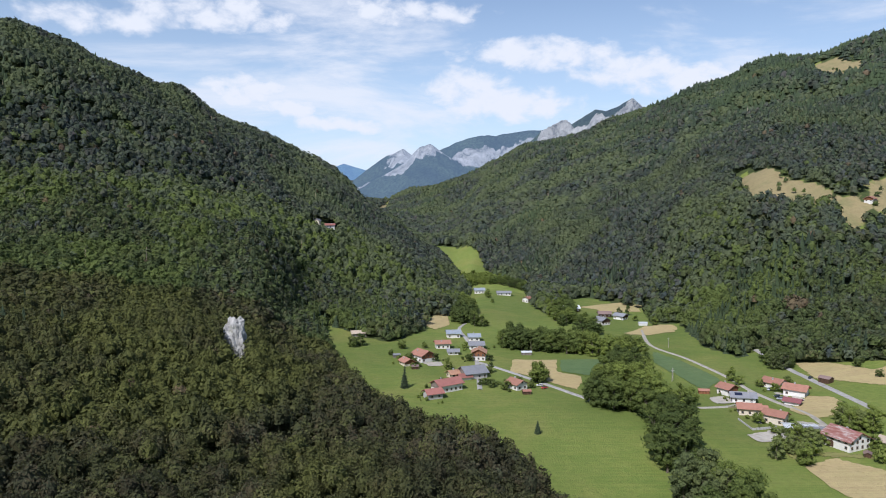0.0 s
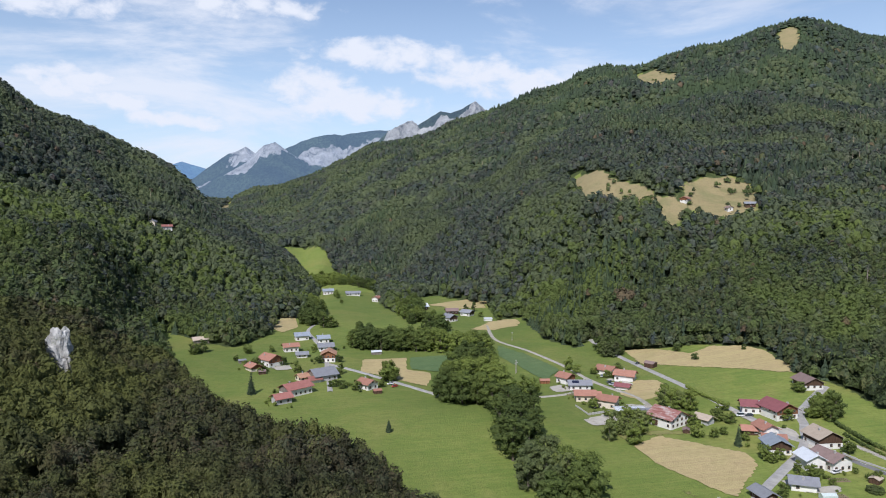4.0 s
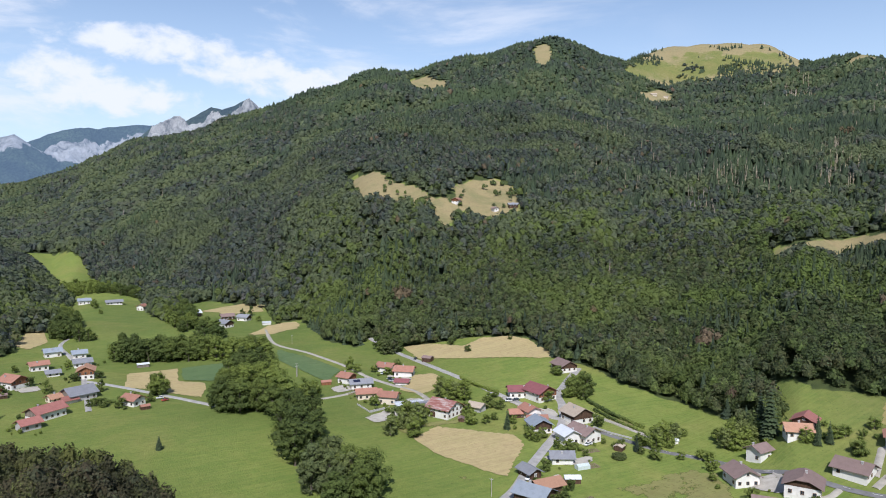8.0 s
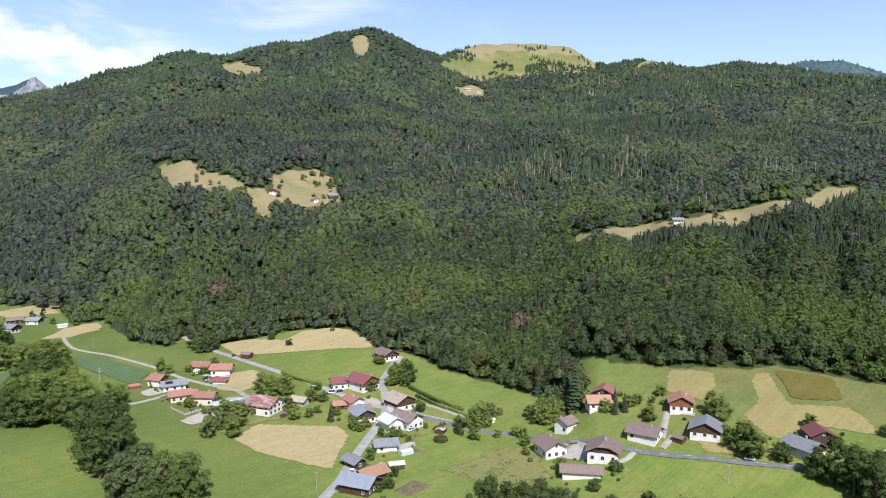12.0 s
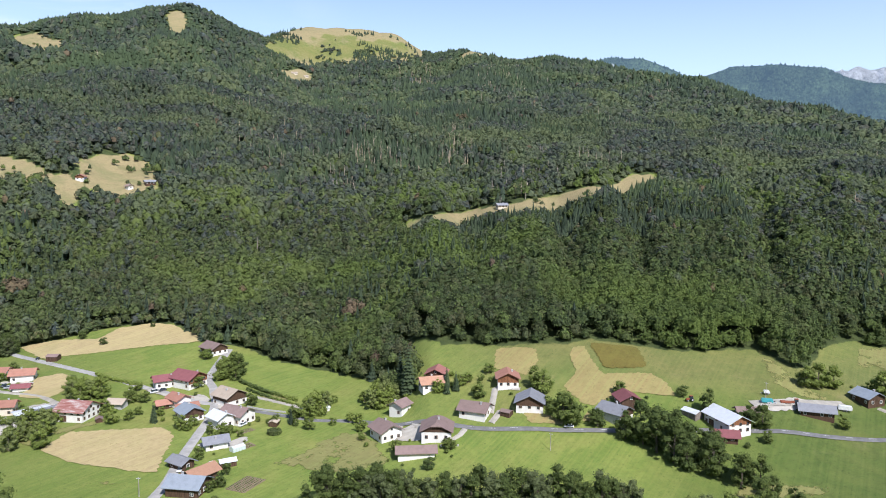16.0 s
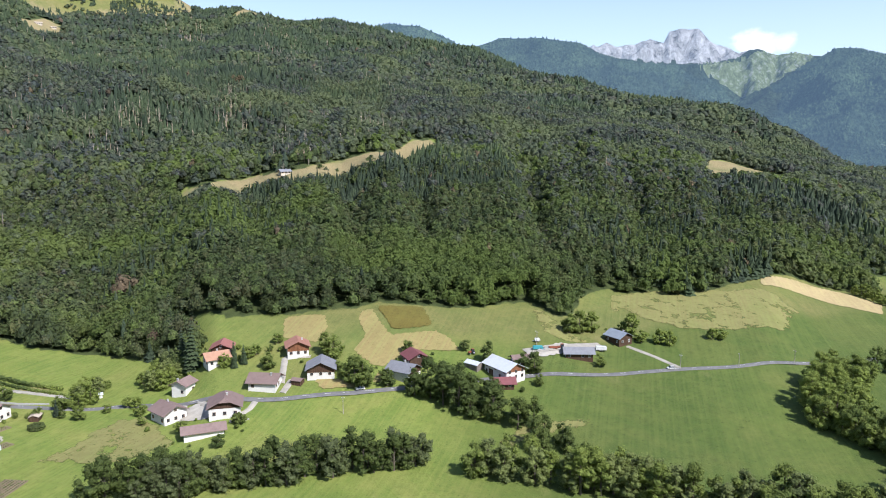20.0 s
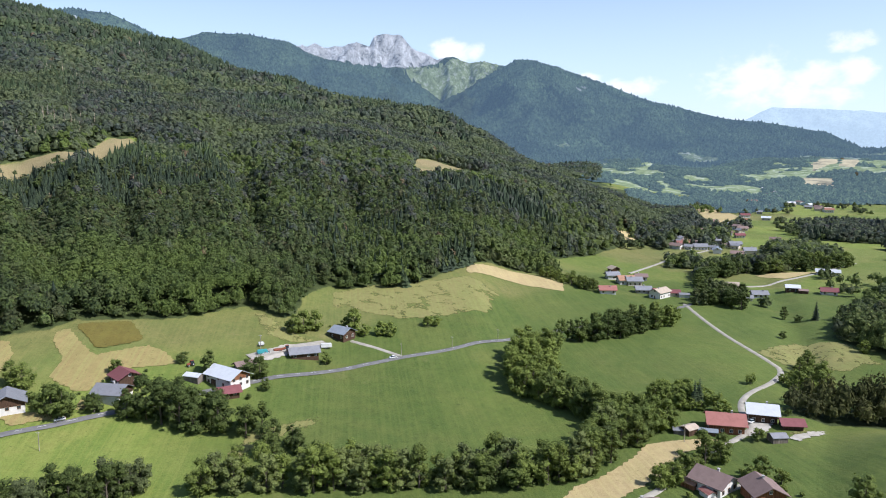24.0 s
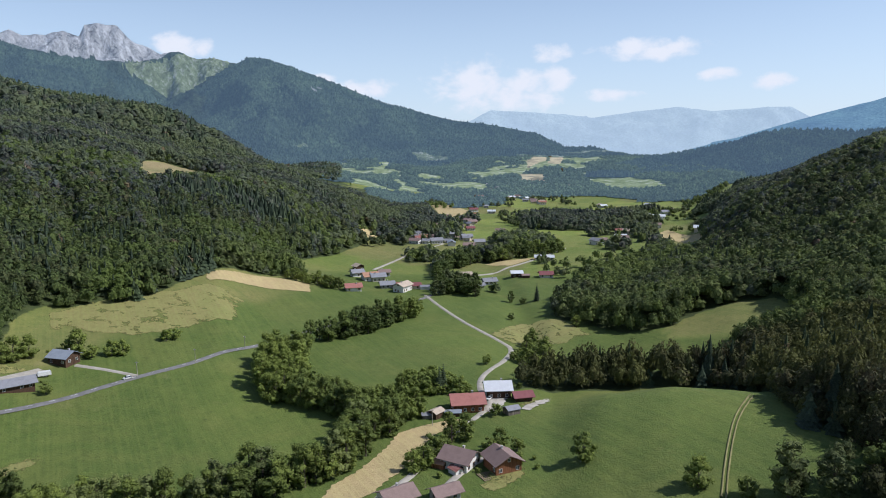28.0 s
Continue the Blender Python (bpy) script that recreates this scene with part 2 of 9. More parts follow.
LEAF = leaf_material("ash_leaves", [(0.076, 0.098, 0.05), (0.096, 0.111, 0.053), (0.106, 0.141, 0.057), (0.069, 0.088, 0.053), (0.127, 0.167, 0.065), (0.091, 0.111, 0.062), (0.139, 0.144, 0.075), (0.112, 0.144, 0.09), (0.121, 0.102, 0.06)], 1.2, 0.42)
# the ash leaves again, darkened: weaker light on side-lit slopes put into colour
LEAF_DIM = leaf_material("dimmed_ash_leaves", [(0.064, 0.087, 0.04), (0.083, 0.1, 0.043), (0.09, 0.125, 0.046), (0.059, 0.08, 0.043), (0.108, 0.15, 0.053), (0.078, 0.1, 0.05), (0.119, 0.13, 0.06), (0.096, 0.13, 0.073), (0.103, 0.091, 0.049)], 1.2, 0.40)
# olive leaves of the near slopes, darkened to put their shade into the colour
DIMMED_OLIVE = leaf_material("dimmed_olive_leaves", [(0.056, 0.061, 0.032), (0.08, 0.073, 0.038), (0.08, 0.088, 0.038), (0.052, 0.056, 0.034), (0.1, 0.111, 0.045), (0.072, 0.07, 0.042), (0.094, 0.079, 0.048), (0.081, 0.092, 0.055), (0.085, 0.061, 0.042)], 1.7, 0.32)
# far-slope leaves: the blue of air haze is put into their colour
HAZED_LEAF = leaf_material("hazed_wood_leaves", [(0.072, 0.089, 0.077), (0.09, 0.103, 0.079), (0.101, 0.129, 0.085), (0.063, 0.08, 0.082), (0.12, 0.148, 0.096), (0.085, 0.101, 0.09), (0.126, 0.128, 0.107), (0.103, 0.129, 0.122), (0.107, 0.093, 0.09)], 0.7, 0.42)
NEEDLE = leaf_material("spruce_needles", [(0.038, 0.054, 0.036), (0.046, 0.066, 0.042), (0.054, 0.074, 0.048), (0.040, 0.057, 0.042), (0.050, 0.072, 0.046)], 1.3, 0.1)
DEAD = leaf_material("dead_wood", [(0.26, 0.225, 0.20), (0.31, 0.28, 0.26), (0.30, 0.24, 0.20), (0.22, 0.18, 0.16), (0.29, 0.26, 0.24)], 2.0, 0.0)
BROWN = leaf_material("withered_leaves", [(0.115, 0.085, 0.06), (0.135, 0.10, 0.072), (0.12, 0.095, 0.066), (0.13, 0.10, 0.07), (0.11, 0.088, 0.062)], 1.3, 0.1)

# ---- lie of the land ----
SPOKES = []


def spoke(bearing, *dz):
    """One section of the valley outwards from its middle: distance and height in turn, nine knots."""
    SPOKES.append((bearing, dz[0::2], dz[1::2]))


spoke(-180, 103, 23, 230, 46, 345, 80, 460, 115, 690, 184, 1035, 299, 1380, 345, 1840, 368, 2875, 230)
spoke(-60, 103, 16, 230, 30, 345, 57, 483, 103, 713, 195, 1104, 345, 1495, 322, 1955, 299, 2990, 172)
spoke(-45, 103, 12, 230, 16, 345, 41, 483, 76, 713, 161, 1104, 360, 1495, 299, 1955, 253, 2990, 172)
spoke(-31, 103, 7, 230, 12, 345, 30, 483, 57, 713, 132, 1104, 342, 1495, 299, 1955, 230, 2990, 161)
spoke(-21, 103, 5, 230, 9, 345, 21, 483, 41, 736, 109, 1265, 292, 1667, 218, 2070, 172, 2990, 150)
spoke(-15, 103, 3, 230, 9, 345, 14, 471, 25, 747, 94, 1380, 248, 1782, 172, 2300, 138, 3105, 138)
spoke(-10, 103, 2, 230, 9, 379, 2, 644, 5, 874, 85, 1438, 184, 1840, 126, 2645, 126, 3220, 126)
spoke(-5, 103, 2, 230, 9, 368, 0, 690, 3, 920, 53, 1322, 94, 1725, 52, 2875, 124, 3450, 80)
spoke(-1, 103, 2, 230, 8, 334, 0, 747, 2, 908, 25, 1150, 34, 1610, 34, 2818, 168, 3450, 92)
spoke(1, 103, 2, 230, 7, 328, 0, 805, 0, 977, 5, 1150, 16, 1725, 55, 2760, 195, 3450, 92)
spoke(4, 103, 2, 218, 6, 310, 0, 1092, 10, 1322, 53, 1667, 115, 2185, 207, 2702, 246, 3450, 138)
spoke(7, 103, 2, 207, 5, 288, 0, 966, 2, 1242, 63, 1610, 150, 2128, 259, 2588, 307, 3450, 172)
spoke(10, 103, 2, 195, 3, 264, 0, 908, 1, 1208, 71, 1587, 161, 2070, 276, 2472, 323, 3450, 207)
spoke(15, 103, 1, 184, 1, 253, 0, 805, 1, 1127, 90, 1495, 190, 1955, 310, 2300, 376, 3335, 253)
spoke(20, 103, 1, 184, 0, 253, 0, 632, 1, 977, 109, 1357, 218, 1817, 356, 2185, 416, 3220, 288)
spoke(25, 103, 1, 184, 0, 253, 0, 558, 2, 862, 129, 1242, 236, 1702, 379, 2093, 471, 3105, 322)
spoke(33, 103, 1, 184, 0, 253, 0, 535, 10, 868, 133, 1208, 244, 1610, 391, 2024, 505, 2990, 345)
spoke(38.5, 103, 1, 184, 0, 253, 0, 523, 13, 857, 122, 1208, 253, 1610, 414, 1955, 546, 2875, 368)
spoke(44, 103, 1, 184, 0, 253, 0, 477, 8, 816, 103, 1173, 213, 1725, 368, 2358, 555, 3105, 402)
spoke(48, 103, 1, 184, 0, 253, 0, 431, 2, 805, 101, 1150, 201, 1840, 356, 2588, 652, 3220, 437)
spoke(53.5, 103, 1, 184, 0, 253, 0, 397, 7, 805, 101, 1150, 198, 1840, 345, 2588, 634, 3220, 437)
spoke(57, 103, 1, 184, 0, 253, 0, 393, 23, 805, 99, 1150, 193, 1782, 328, 2472, 527, 3220, 391)
spoke(60.3, 103, 1, 184, 0, 253, 0, 393, 25, 793, 99, 1150, 193, 1725, 322, 2358, 528, 3105, 379)
spoke(65.5, 103, 1, 184, 0, 253, 0, 393, 28, 788, 101, 1150, 190, 1725, 316, 2277, 480, 3105, 345)
spoke(70, 103, 1, 184, 0, 253, 0, 391, 28, 805, 110, 1127, 182, 1667, 299, 2208, 453, 3105, 322)
spoke(77, 103, 1, 184, 0, 253, 0, 397, 26, 793, 101, 1092, 159, 1552, 247, 2012, 356, 2990, 253)
spoke(83.5, 103, 1, 184, 0, 253, 0, 402, 23, 747, 87, 1035, 131, 1438, 202, 1840, 286, 2875, 184)
spoke(90, 103, 1, 184, 0, 253, 0, 454, 22, 747, 80, 977, 113, 1322, 154, 1667, 218, 2760, 115)
spoke(95, 103, 1, 184, 0, 253, 0, 483, 23, 736, 71, 920, 94, 1208, 122, 1552, 175, 2645, 80)
spoke(100, 103, 1, 184, 0, 253, 0, 535, 25, 736, 60, 897, 76, 1150, 99, 1438, 129, 2530, 57)
spoke(105, 103, 1, 184, 0, 253, 0, 627, 13, 805, 46, 943, 60, 1150, 74, 1357, 70, 2415, 34)
spoke(110, 103, 1, 184, 0, 253, 0, 736, 6, 874, 28, 989, 37, 1104, 41, 1242, 30, 2600, 40)
spoke(114, 103, 1, 184, 0, 253, 0, 851, 2, 977, 9, 1058, 10, 1127, 7, 1208, 2, 2900, 45)
spoke(118, 103, 0, 184, 0, 253, 0, 920, 0, 1035, 0, 1150, 0, 1265, 0, 1495, 0, 3000, 45)
spoke(127, 103, 0, 195, 0, 276, 2, 368, -5, 483, 0, 690, 0, 1035, 0, 1495, 0, 3000, 42)
spoke(132, 103, 2, 195, 3, 293, 10, 356, -5, 460, 0, 690, 3, 1035, 0, 1495, 0, 3000, 40)
spoke(137, 103, 6, 195, 7, 301, 14, 356, -2, 460, 8, 644, 12, 920, 5, 1380, 5, 3000, 45)
spoke(142, 103, 9, 195, 9, 301, 15, 356, 1, 460, 16, 598, 28, 736, 57, 943, 57, 1725, 34)
spoke(150, 103, 12, 195, 13, 288, 18, 356, 23, 460, 39, 598, 71, 747, 101, 897, 116, 1725, 69)
spoke(165, 103, 14, 195, 18, 288, 32, 356, 48, 460, 76, 598, 120, 747, 161, 920, 195, 1840, 172)
spoke(180, 103, 23, 230, 46, 345, 80, 460, 115, 690, 184, 1035, 299, 1380, 345, 1840, 368, 2875, 230)
SB = np.array([s[0] for s in SPOKES], float)
SD = np.array([s[1] for s in SPOKES], float)
SZ = np.array([s[2] for s in SPOKES], float)


# bearing, drift with distance, width and depth of each gully
GULLIES = ((24.0, 0.5, 1.3, 12), (31.5, 0.6, 1.4, 13), (43.0, 0.5, 1.6, 15), (51.5, 0.3, 1.4, 14), (60.0, -0.2, 1.5, 14), (67.5, -0.5, 1.2, 11), (73.2, -0.6, 1.1, 15), (82.6, -0.7, 1.2, 18), (90.5, -0.6, 1.1, 13), (97.0, -0.5, 1.0, 12))


def vnoise(x, y, seed=0):
    """Smooth value noise in -1..1."""
    xi, yi = np.floor(x), np.floor(y)
    fx, fy = x - xi, y - yi
    fx, fy = fx * fx * (3 - 2 * fx), fy * fy * (3 - 2 * fy)

    def h(a, b):
        v = np.sin(a * 127.1 + b * 311.7 + seed * 74.7) * 43758.5453
        return (v - np.floor(v)) * 2 - 1
    return (h(xi, yi) * (1 - fx) + h(xi + 1, yi) * fx) * (1 - fy) + (h(xi, yi + 1) * (1 - fx) + h(xi + 1, yi + 1) * fx) * fy


def fbm(x, y, seed=0, octaves=4):
    return sum(vnoise(x * 2 ** k, y * 2 ** k, seed + k) / 2 ** k for k in range(octaves)) / 2


def height(x, y, rough=True):
    """The ground's height at x, y (arrays)."""
    x, y = np.asarray(x, float), np.asarray(y, float)
    d = np.hypot(x, y)
    b = np.degrees(np.arctan2(x, y))
    i = np.clip(np.searchsorted(SB, b, side="right") - 1, 0, len(SB) - 2)
    f = (b - SB[i]) / (SB[i + 1] - SB[i])
    f = f * f * (3 - 2 * f) * 0.5 + f * 0.5
    kd = SD[i] * (1 - f)[..., None] + SD[i + 1] * f[..., None]
    kz = SZ[i] * (1 - f)[..., None] + SZ[i + 1] * f[..., None]
    # beyond the last knot the land runs on to a low horizon
    kd = np.concatenate([np.zeros_like(kd[..., :1]), kd, np.full_like(kd[..., :1], 5200.0)], -1)
    kz = np.concatenate([kz[..., :1], kz, np.full_like(kz[..., :1], 30.0)], -1)
    # slopes at the knots for a smooth monotone curve
    seg = np.diff(kz, axis=-1) / np.maximum(np.diff(kd, axis=-1), 1)
    m = np.zeros_like(kz)
    a0, a1 = seg[..., :-1], seg[..., 1:]
    m[..., 1:-1] = np.where(a0 * a1 > 0, 2 * a0 * a1 / np.where(a0 + a1 == 0, 1, a0 + a1), 0)
    k = np.clip((d[..., None] >= kd).sum(-1) - 1, 0, kd.shape[-1] - 2)

    def at(v, kk):
        return np.take_along_axis(v, kk[..., None], -1)[..., 0]
    d0, d1, z0, z1, m0, m1 = at(kd, k), at(kd, k + 1), at(kz, k), at(kz, k + 1), at(m, k), at(m, k + 1)
    w = np.maximum(d1 - d0, 1)
    u = np.clip((d - d0) / w, 0, 1)
    z = ((2 * u ** 3 - 3 * u ** 2 + 1) * z0 + (u ** 3 - 2 * u ** 2 + u) * w * m0
         + (-2 * u ** 3 + 3 * u ** 2) * z1 + (u ** 3 - u ** 2) * w * m1)
    if rough:
        slope = np.clip((z - 30) / 120, 0, 1)
        z = z + slope * (fbm(x / 210, y / 210, 3) * 34 + fbm(x / 60, y / 60, 9, 2) * 7)
        z = z + (1 - slope) * (fbm(x / 90, y / 90, 5, 3) * 0.7)
        # low hills far down the valley
        vale = np.clip((d - 1700) / 500, 0, 1) * np.clip((b - 103) / 4, 0, 1) * np.clip((141 - b) / 4, 0, 1)
        z = z + vale * (fbm(x / 420, y / 420, 27, 3) * 46 + 6)
        # gullies that run down the long slope, with rounded spurs between them
        for b0, lean, wide, deep in GULLIES:
            off = b - b0 - lean * (d - 600) / 100 + 0.5 * fbm(d / 90, d * 0 + b0, 17, 2)
            cut = np.exp(-(off / wide) ** 2) - 0.45 * np.exp(-((off + 2.0 * wide) / (1.1 * wide)) ** 2)
            z = z - deep * cut * np.clip((z - 32) / 25, 0, 1) * np.clip((1000 - d) / 350, 0, 1)
    return z


def ground_z(x, y):
    return float(height(np.array([x]), np.array([y]))[0])

# ---- mesh helpers ----


def mesh_object(name, verts, faces, mats, smooth=False, index=None):
    """A mesh from arrays: verts n x 3, faces m x 3 or m x 4."""
    me = bpy.data.meshes.new(name)
    verts, faces = np.asarray(verts, np.float32), np.asarray(faces, np.int32)
    m, k = faces.shape
    me.vertices.add(len(verts))
    me.vertices.foreach_set("co", verts.ravel())
    me.loops.add(m * k)
    me.loops.foreach_set("vertex_index", faces.ravel())
    me.polygons.add(m)
    me.polygons.foreach_set("loop_start", np.arange(0, m * k, k, dtype=np.int32))
    me.polygons.foreach_set("use_smooth", np.full(m, smooth))
    for mat in mats:
        me.materials.append(mat)
    if index is not None:
        me.polygons.foreach_set("material_index", np.asarray(index, np.int32))
    me.update(calc_edges=True)
    return new(name, me)


def inside(poly, x, y):
    """Which of the points x, y lie in the polygon."""
    r = np.zeros(np.shape(x), bool)
    for (x0, y0), (x1, y1) in zip(poly, poly[1:] + poly[:1]):
        if y0 != y1:
            r ^= ((y0 > y) != (y1 > y)) & (x < (x1 - x0) * (y - y0) / (y1 - y0) + x0)
    return r


OPEN = {}
OPEN['floor_north'] = [(-92, 552), (-54, 437), (-26, 371), (4, 340), (30, 317), (39, 277), (50, 235), (56, 182), (75, 130), (130, 75), (260, 150), (233, 233), (223, 508), (208, 562), (216, 597), (222, 672), (199, 678), (219, 763), (176, 862), (139, 836), (110, 721), (100, 779), (110, 978), (67, 1105), (60, 1186), (18, 1394), (-35, 1385), (-2, 1169), (19, 1082), (35, 912), (24, 774), (12, 726), (-14, 716), (-18, 639), (-44, 582), (-69, 601), (-94, 634), (-110, 642)]
OPEN['floor_middle'] = [(75, 130), (122, 274), (227, 528), (243, 546), (242, 496), (273, 479), (300, 464), (324, 430), (305, 373), (317, 352), (308, 317), (317, 281), (306, 240), (260, 150), (130, 75)]
OPEN['floor_south'] = [(111, 100), (241, 225), (308, 319), (308, 272), (294, 221), (289, 202), (315, 214), (352, 254), (335, 212), (343, 184), (361, 144), (372, 138), (377, 107), (386, 85), (409, 56), (394, 42), (397, 32), (437, 27), (462, 16), (472, -7), (457, 22), (469, -41), (500, -63), (527, -86), (555, -112), (574, -163), (565, -199), (560, -215), (575, -281), (460, -386), (352, -435), (252, -311), (154, -228), (132, -229), (73, -131), (118, -21)]
OPEN['upper_meadow'] = [(308, -315), (314, -350), (305, -380), (287, -389), (251, -365), (244, -346), (267, -329), (289, -310)]
OPEN['river_meadow'] = [(526, -290), (542, -346), (566, -415), (596, -474), (582, -519), (503, -433), (481, -389), (426, -326), (413, -298), (475, -242)]
OPEN['village_meadow'] = [(965, -543), (943, -571), (838, -593), (673, -497), (689, -425), (764, -438)]
OPEN['hall_meadow'] = [(740, -748), (753, -829), (664, -765), (597, -682), (543, -573), (558, -533)]
OPEN['west_fields'] = [(625, -175), (696, -252), (767, -313), (800, -297), (837, -337), (739, -346), (550, -264), (492, -222), (522, -207), (549, -182)]
OPEN['far_a'] = [(2260, -940), (2403, -1012), (2891, -1234), (2913, -1274), (2957, -1323), (2696, -1209), (2301, -1034), (2290, -990)]
OPEN['far_b'] = [(1759, -971), (1791, -1005), (1825, -1042), (1756, -1041), (1687, -1039), (1522, -947), (1447, -910), (1468, -890), (1493, -871), (1577, -895)]
OPEN['far_d'] = [(1727, -1404), (1738, -1448), (1745, -1490), (1698, -1501), (1649, -1507), (1564, -1452), (1480, -1395), (1420, -1393), (1283, -1310), (1188, -1218), (1102, -1133), (1127, -1091), (1152, -1047), (1221, -1120), (1293, -1196), (1381, -1218), (1547, -1301), (1632, -1350)]
OPEN['far_e'] = [(1152, -1290), (1100, -1262), (1058, -1245), (1014, -1220), (1036, -1274), (886, -1082), (823, -999), (755, -891), (799, -918), (859, -977), (917, -1033), (996, -1118)]
OPEN['far_f'] = [(1263, -817), (1286, -855), (1311, -896), (1266, -925), (1221, -951), (1156, -968), (1098, -986), (1045, -931), (920, -812), (883, -733), (852, -665), (871, -652), (890, -640), (941, -645), (994, -649), (1170, -760)]
OPEN['far_g'] = [(1764, -782), (1793, -807), (1828, -835), (1732, -814), (1550, -749), (1478, -741), (1403, -728), (1452, -721), (1490, -706), (1663, -762)]
OPEN['far_h'] = [(996, -597), (1020, -637), (1046, -679), (945, -679), (858, -680), (756, -576), (726, -531), (732, -491), (737, -452), (817, -496)]
OPEN['far_i'] = [(670, -679), (773, -828), (732, -829), (723, -826), (714, -822), (681, -774), (591, -663), (629, -679), (612, -637), (640, -657)]
OPEN['far_k'] = [(2058, -1600), (2014, -1616), (1977, -1637), (1819, -1495), (1769, -1442), (1804, -1425), (1844, -1412), (1991, -1536)]
HAYLOTS = {}
HAYLOTS['hay_a'] = [(1877, -1277), (1837, -1299), (1801, -1322), (1627, -1200), (1543, -1145), (1557, -1112), (1567, -1077), (1758, -1202)]
HAYLOTS['hay_b'] = [(1282, -645), (1313, -673), (1348, -702), (1222, -673), (1025, -596), (965, -548), (916, -508), (979, -524), (1041, -537), (1207, -615)]
HAYLOTS['hay_c'] = [(613, -630), (622, -667), (573, -642), (529, -597), (455, -517), (477, -523), (482, -510), (513, -535)]
HAYLOTS['hay_d'] = [(2725, -1999), (2197, -1622), (2120, -1524), (2047, -1433), (2197, -1526)]
HAYLOTS['hay_e'] = [(2653, -2021), (2523, -1961), (2103, -1621), (2007, -1536), (2044, -1539), (2082, -1542), (2368, -1761)]
CLEARINGS = {}
CLEARINGS['alp_a'] = [(391, 959), (405, 953), (406, 851), (415, 793), (415, 739), (398, 722), (379, 738), (353, 770), (342, 789), (374, 897)]
CLEARINGS['alp_b'] = [(401, 734), (421, 737), (431, 722), (387, 655), (374, 660), (387, 689)]
CLEARINGS['alp_c'] = [(449, 761), (494, 779), (526, 775), (533, 741), (488, 667), (447, 670), (423, 697)]
CLEARINGS['alp_d'] = [(573, 404), (571, 383), (590, 376), (638, 386), (661, 379), (655, 362), (651, 347), (656, 336), (660, 325), (664, 317), (674, 312), (725, 315), (735, 299), (737, 291), (739, 284), (735, 275), (733, 268), (756, 268), (795, 273), (838, 275), (863, 271), (876, 256), (888, 241), (833, 231), (773, 226), (749, 231), (742, 240), (632, 214), (620, 223), (636, 241), (640, 251), (648, 263), (652, 277), (619, 275), (584, 272), (586, 286), (594, 306), (597, 324), (607, 342), (605, 353), (549, 344), (518, 348), (530, 365), (539, 380)]
CLEARINGS['alp_e'] = [(914, -80), (982, -105), (978, -128), (947, -185), (879, -168), (842, -117), (817, -81)]
CLEARINGS['alp_f'] = [(1369, 1414), (1361, 1365), (1355, 1308), (1507, 1347), (1533, 1288), (1625, 1260), (1707, 1201), (1788, 1200), (2291, 1520), (2318, 1657), (2263, 1812), (2162, 1932), (2035, 1994), (1867, 1949)]
CLEARINGS['alp_g'] = [(1241, 1242), (1341, 1281), (1410, 1285), (1295, 1184), (1222, 1186)]
CLEARINGS['alp_h'] = [(855, 1670), (884, 1622), (887, 1518), (766, 1322), (733, 1394)]
CLEARINGS['alp_i'] = [(1104, 1459), (1138, 1456), (1109, 1389), (1011, 1293), (1028, 1358)]
CLEARINGS['alp_j'] = [(1843, 1107), (2018, 1165), (2094, 1021), (2021, 942), (1898, 1009)]
CLEARINGS['alp_k'] = [(-196, 2773), (-184, 2269), (-230, 2341)]
DEAD_STANDS = {}
DEAD_STANDS['ridge_snags'] = [(1605, 1232), (1777, 1166), (1587, 1024), (1497, 1131)]
DEAD_STANDS['north_snags'] = [(1771, 995), (1640, 782), (1338, 650), (1437, 821)]
DEAD_STANDS['slope_snags'] = [(763, 632), (784, 565), (714, 507), (694, 562)]
DEAD_STANDS['hut_snags'] = [(952, 602), (938, 535), (713, 414), (663, 427)]
DEAD_STANDS['east_snags'] = [(895, 350), (905, 312), (782, 272), (760, 304)]
DEAD_STANDS['strip_snags'] = [(766, 411), (735, 342), (653, 310), (668, 361)]
DEAD_STANDS['low_snags'] = [(461, 506), (479, 494), (452, 459), (439, 474)]
DEAD_STANDS['mid_snags'] = [(662, 592), (683, 565), (613, 499), (608, 544)]
SPRUCE_STANDS = {}
SPRUCE_STANDS['spruce_band'] = [(567, 360), (633, 261), (805, 231), (798, 140), (647, 98), (586, 167), (552, 228), (551, 308)]
SPRUCE_STANDS['edge_spruces'] = [(496, -62), (528, -94), (568, -101), (546, -70)]
SPRUCE_STANDS['upper_spruces'] = [(1271, 1195), (1354, 818), (996, 582), (855, 605), (887, 771)]
SPRUCE_STANDS['summit_spruces'] = [(991, 1610), (1385, 1476), (963, 1243), (955, 1450)]
WOODS = {}
WOODS['vale_wood_a'] = [(955, -644), (960, -753), (868, -761), (745, -654), (784, -615), (828, -569)]
WOODS['vale_wood_b'] = [(1661, -1138), (1494, -1208), (1177, -1199), (1109, -1286), (965, -1119), (1062, -1082), (1353, -1095), (1504, -997)]
WOODS['vale_wood_d'] = [(617, -317), (658, -377), (621, -412), (603, -400), (611, -350), (574, -298)]
WOODS['hill_wood'] = [(385, -290), (426, -326), (467, -384), (488, -447), (459, -487), (399, -487), (296, -428), (232, -366), (251, -365), (285, -386), (304, -378), (313, -348), (307, -318), (324, -303), (353, -296)]
WOODS['gully_wood'] = [(277, -186), (289, -209), (287, -241), (267, -270), (239, -297), (209, -307), (176, -320), (146, -277), (184, -264), (232, -269), (251, -247), (262, -220), (269, -198), (272, -186)]
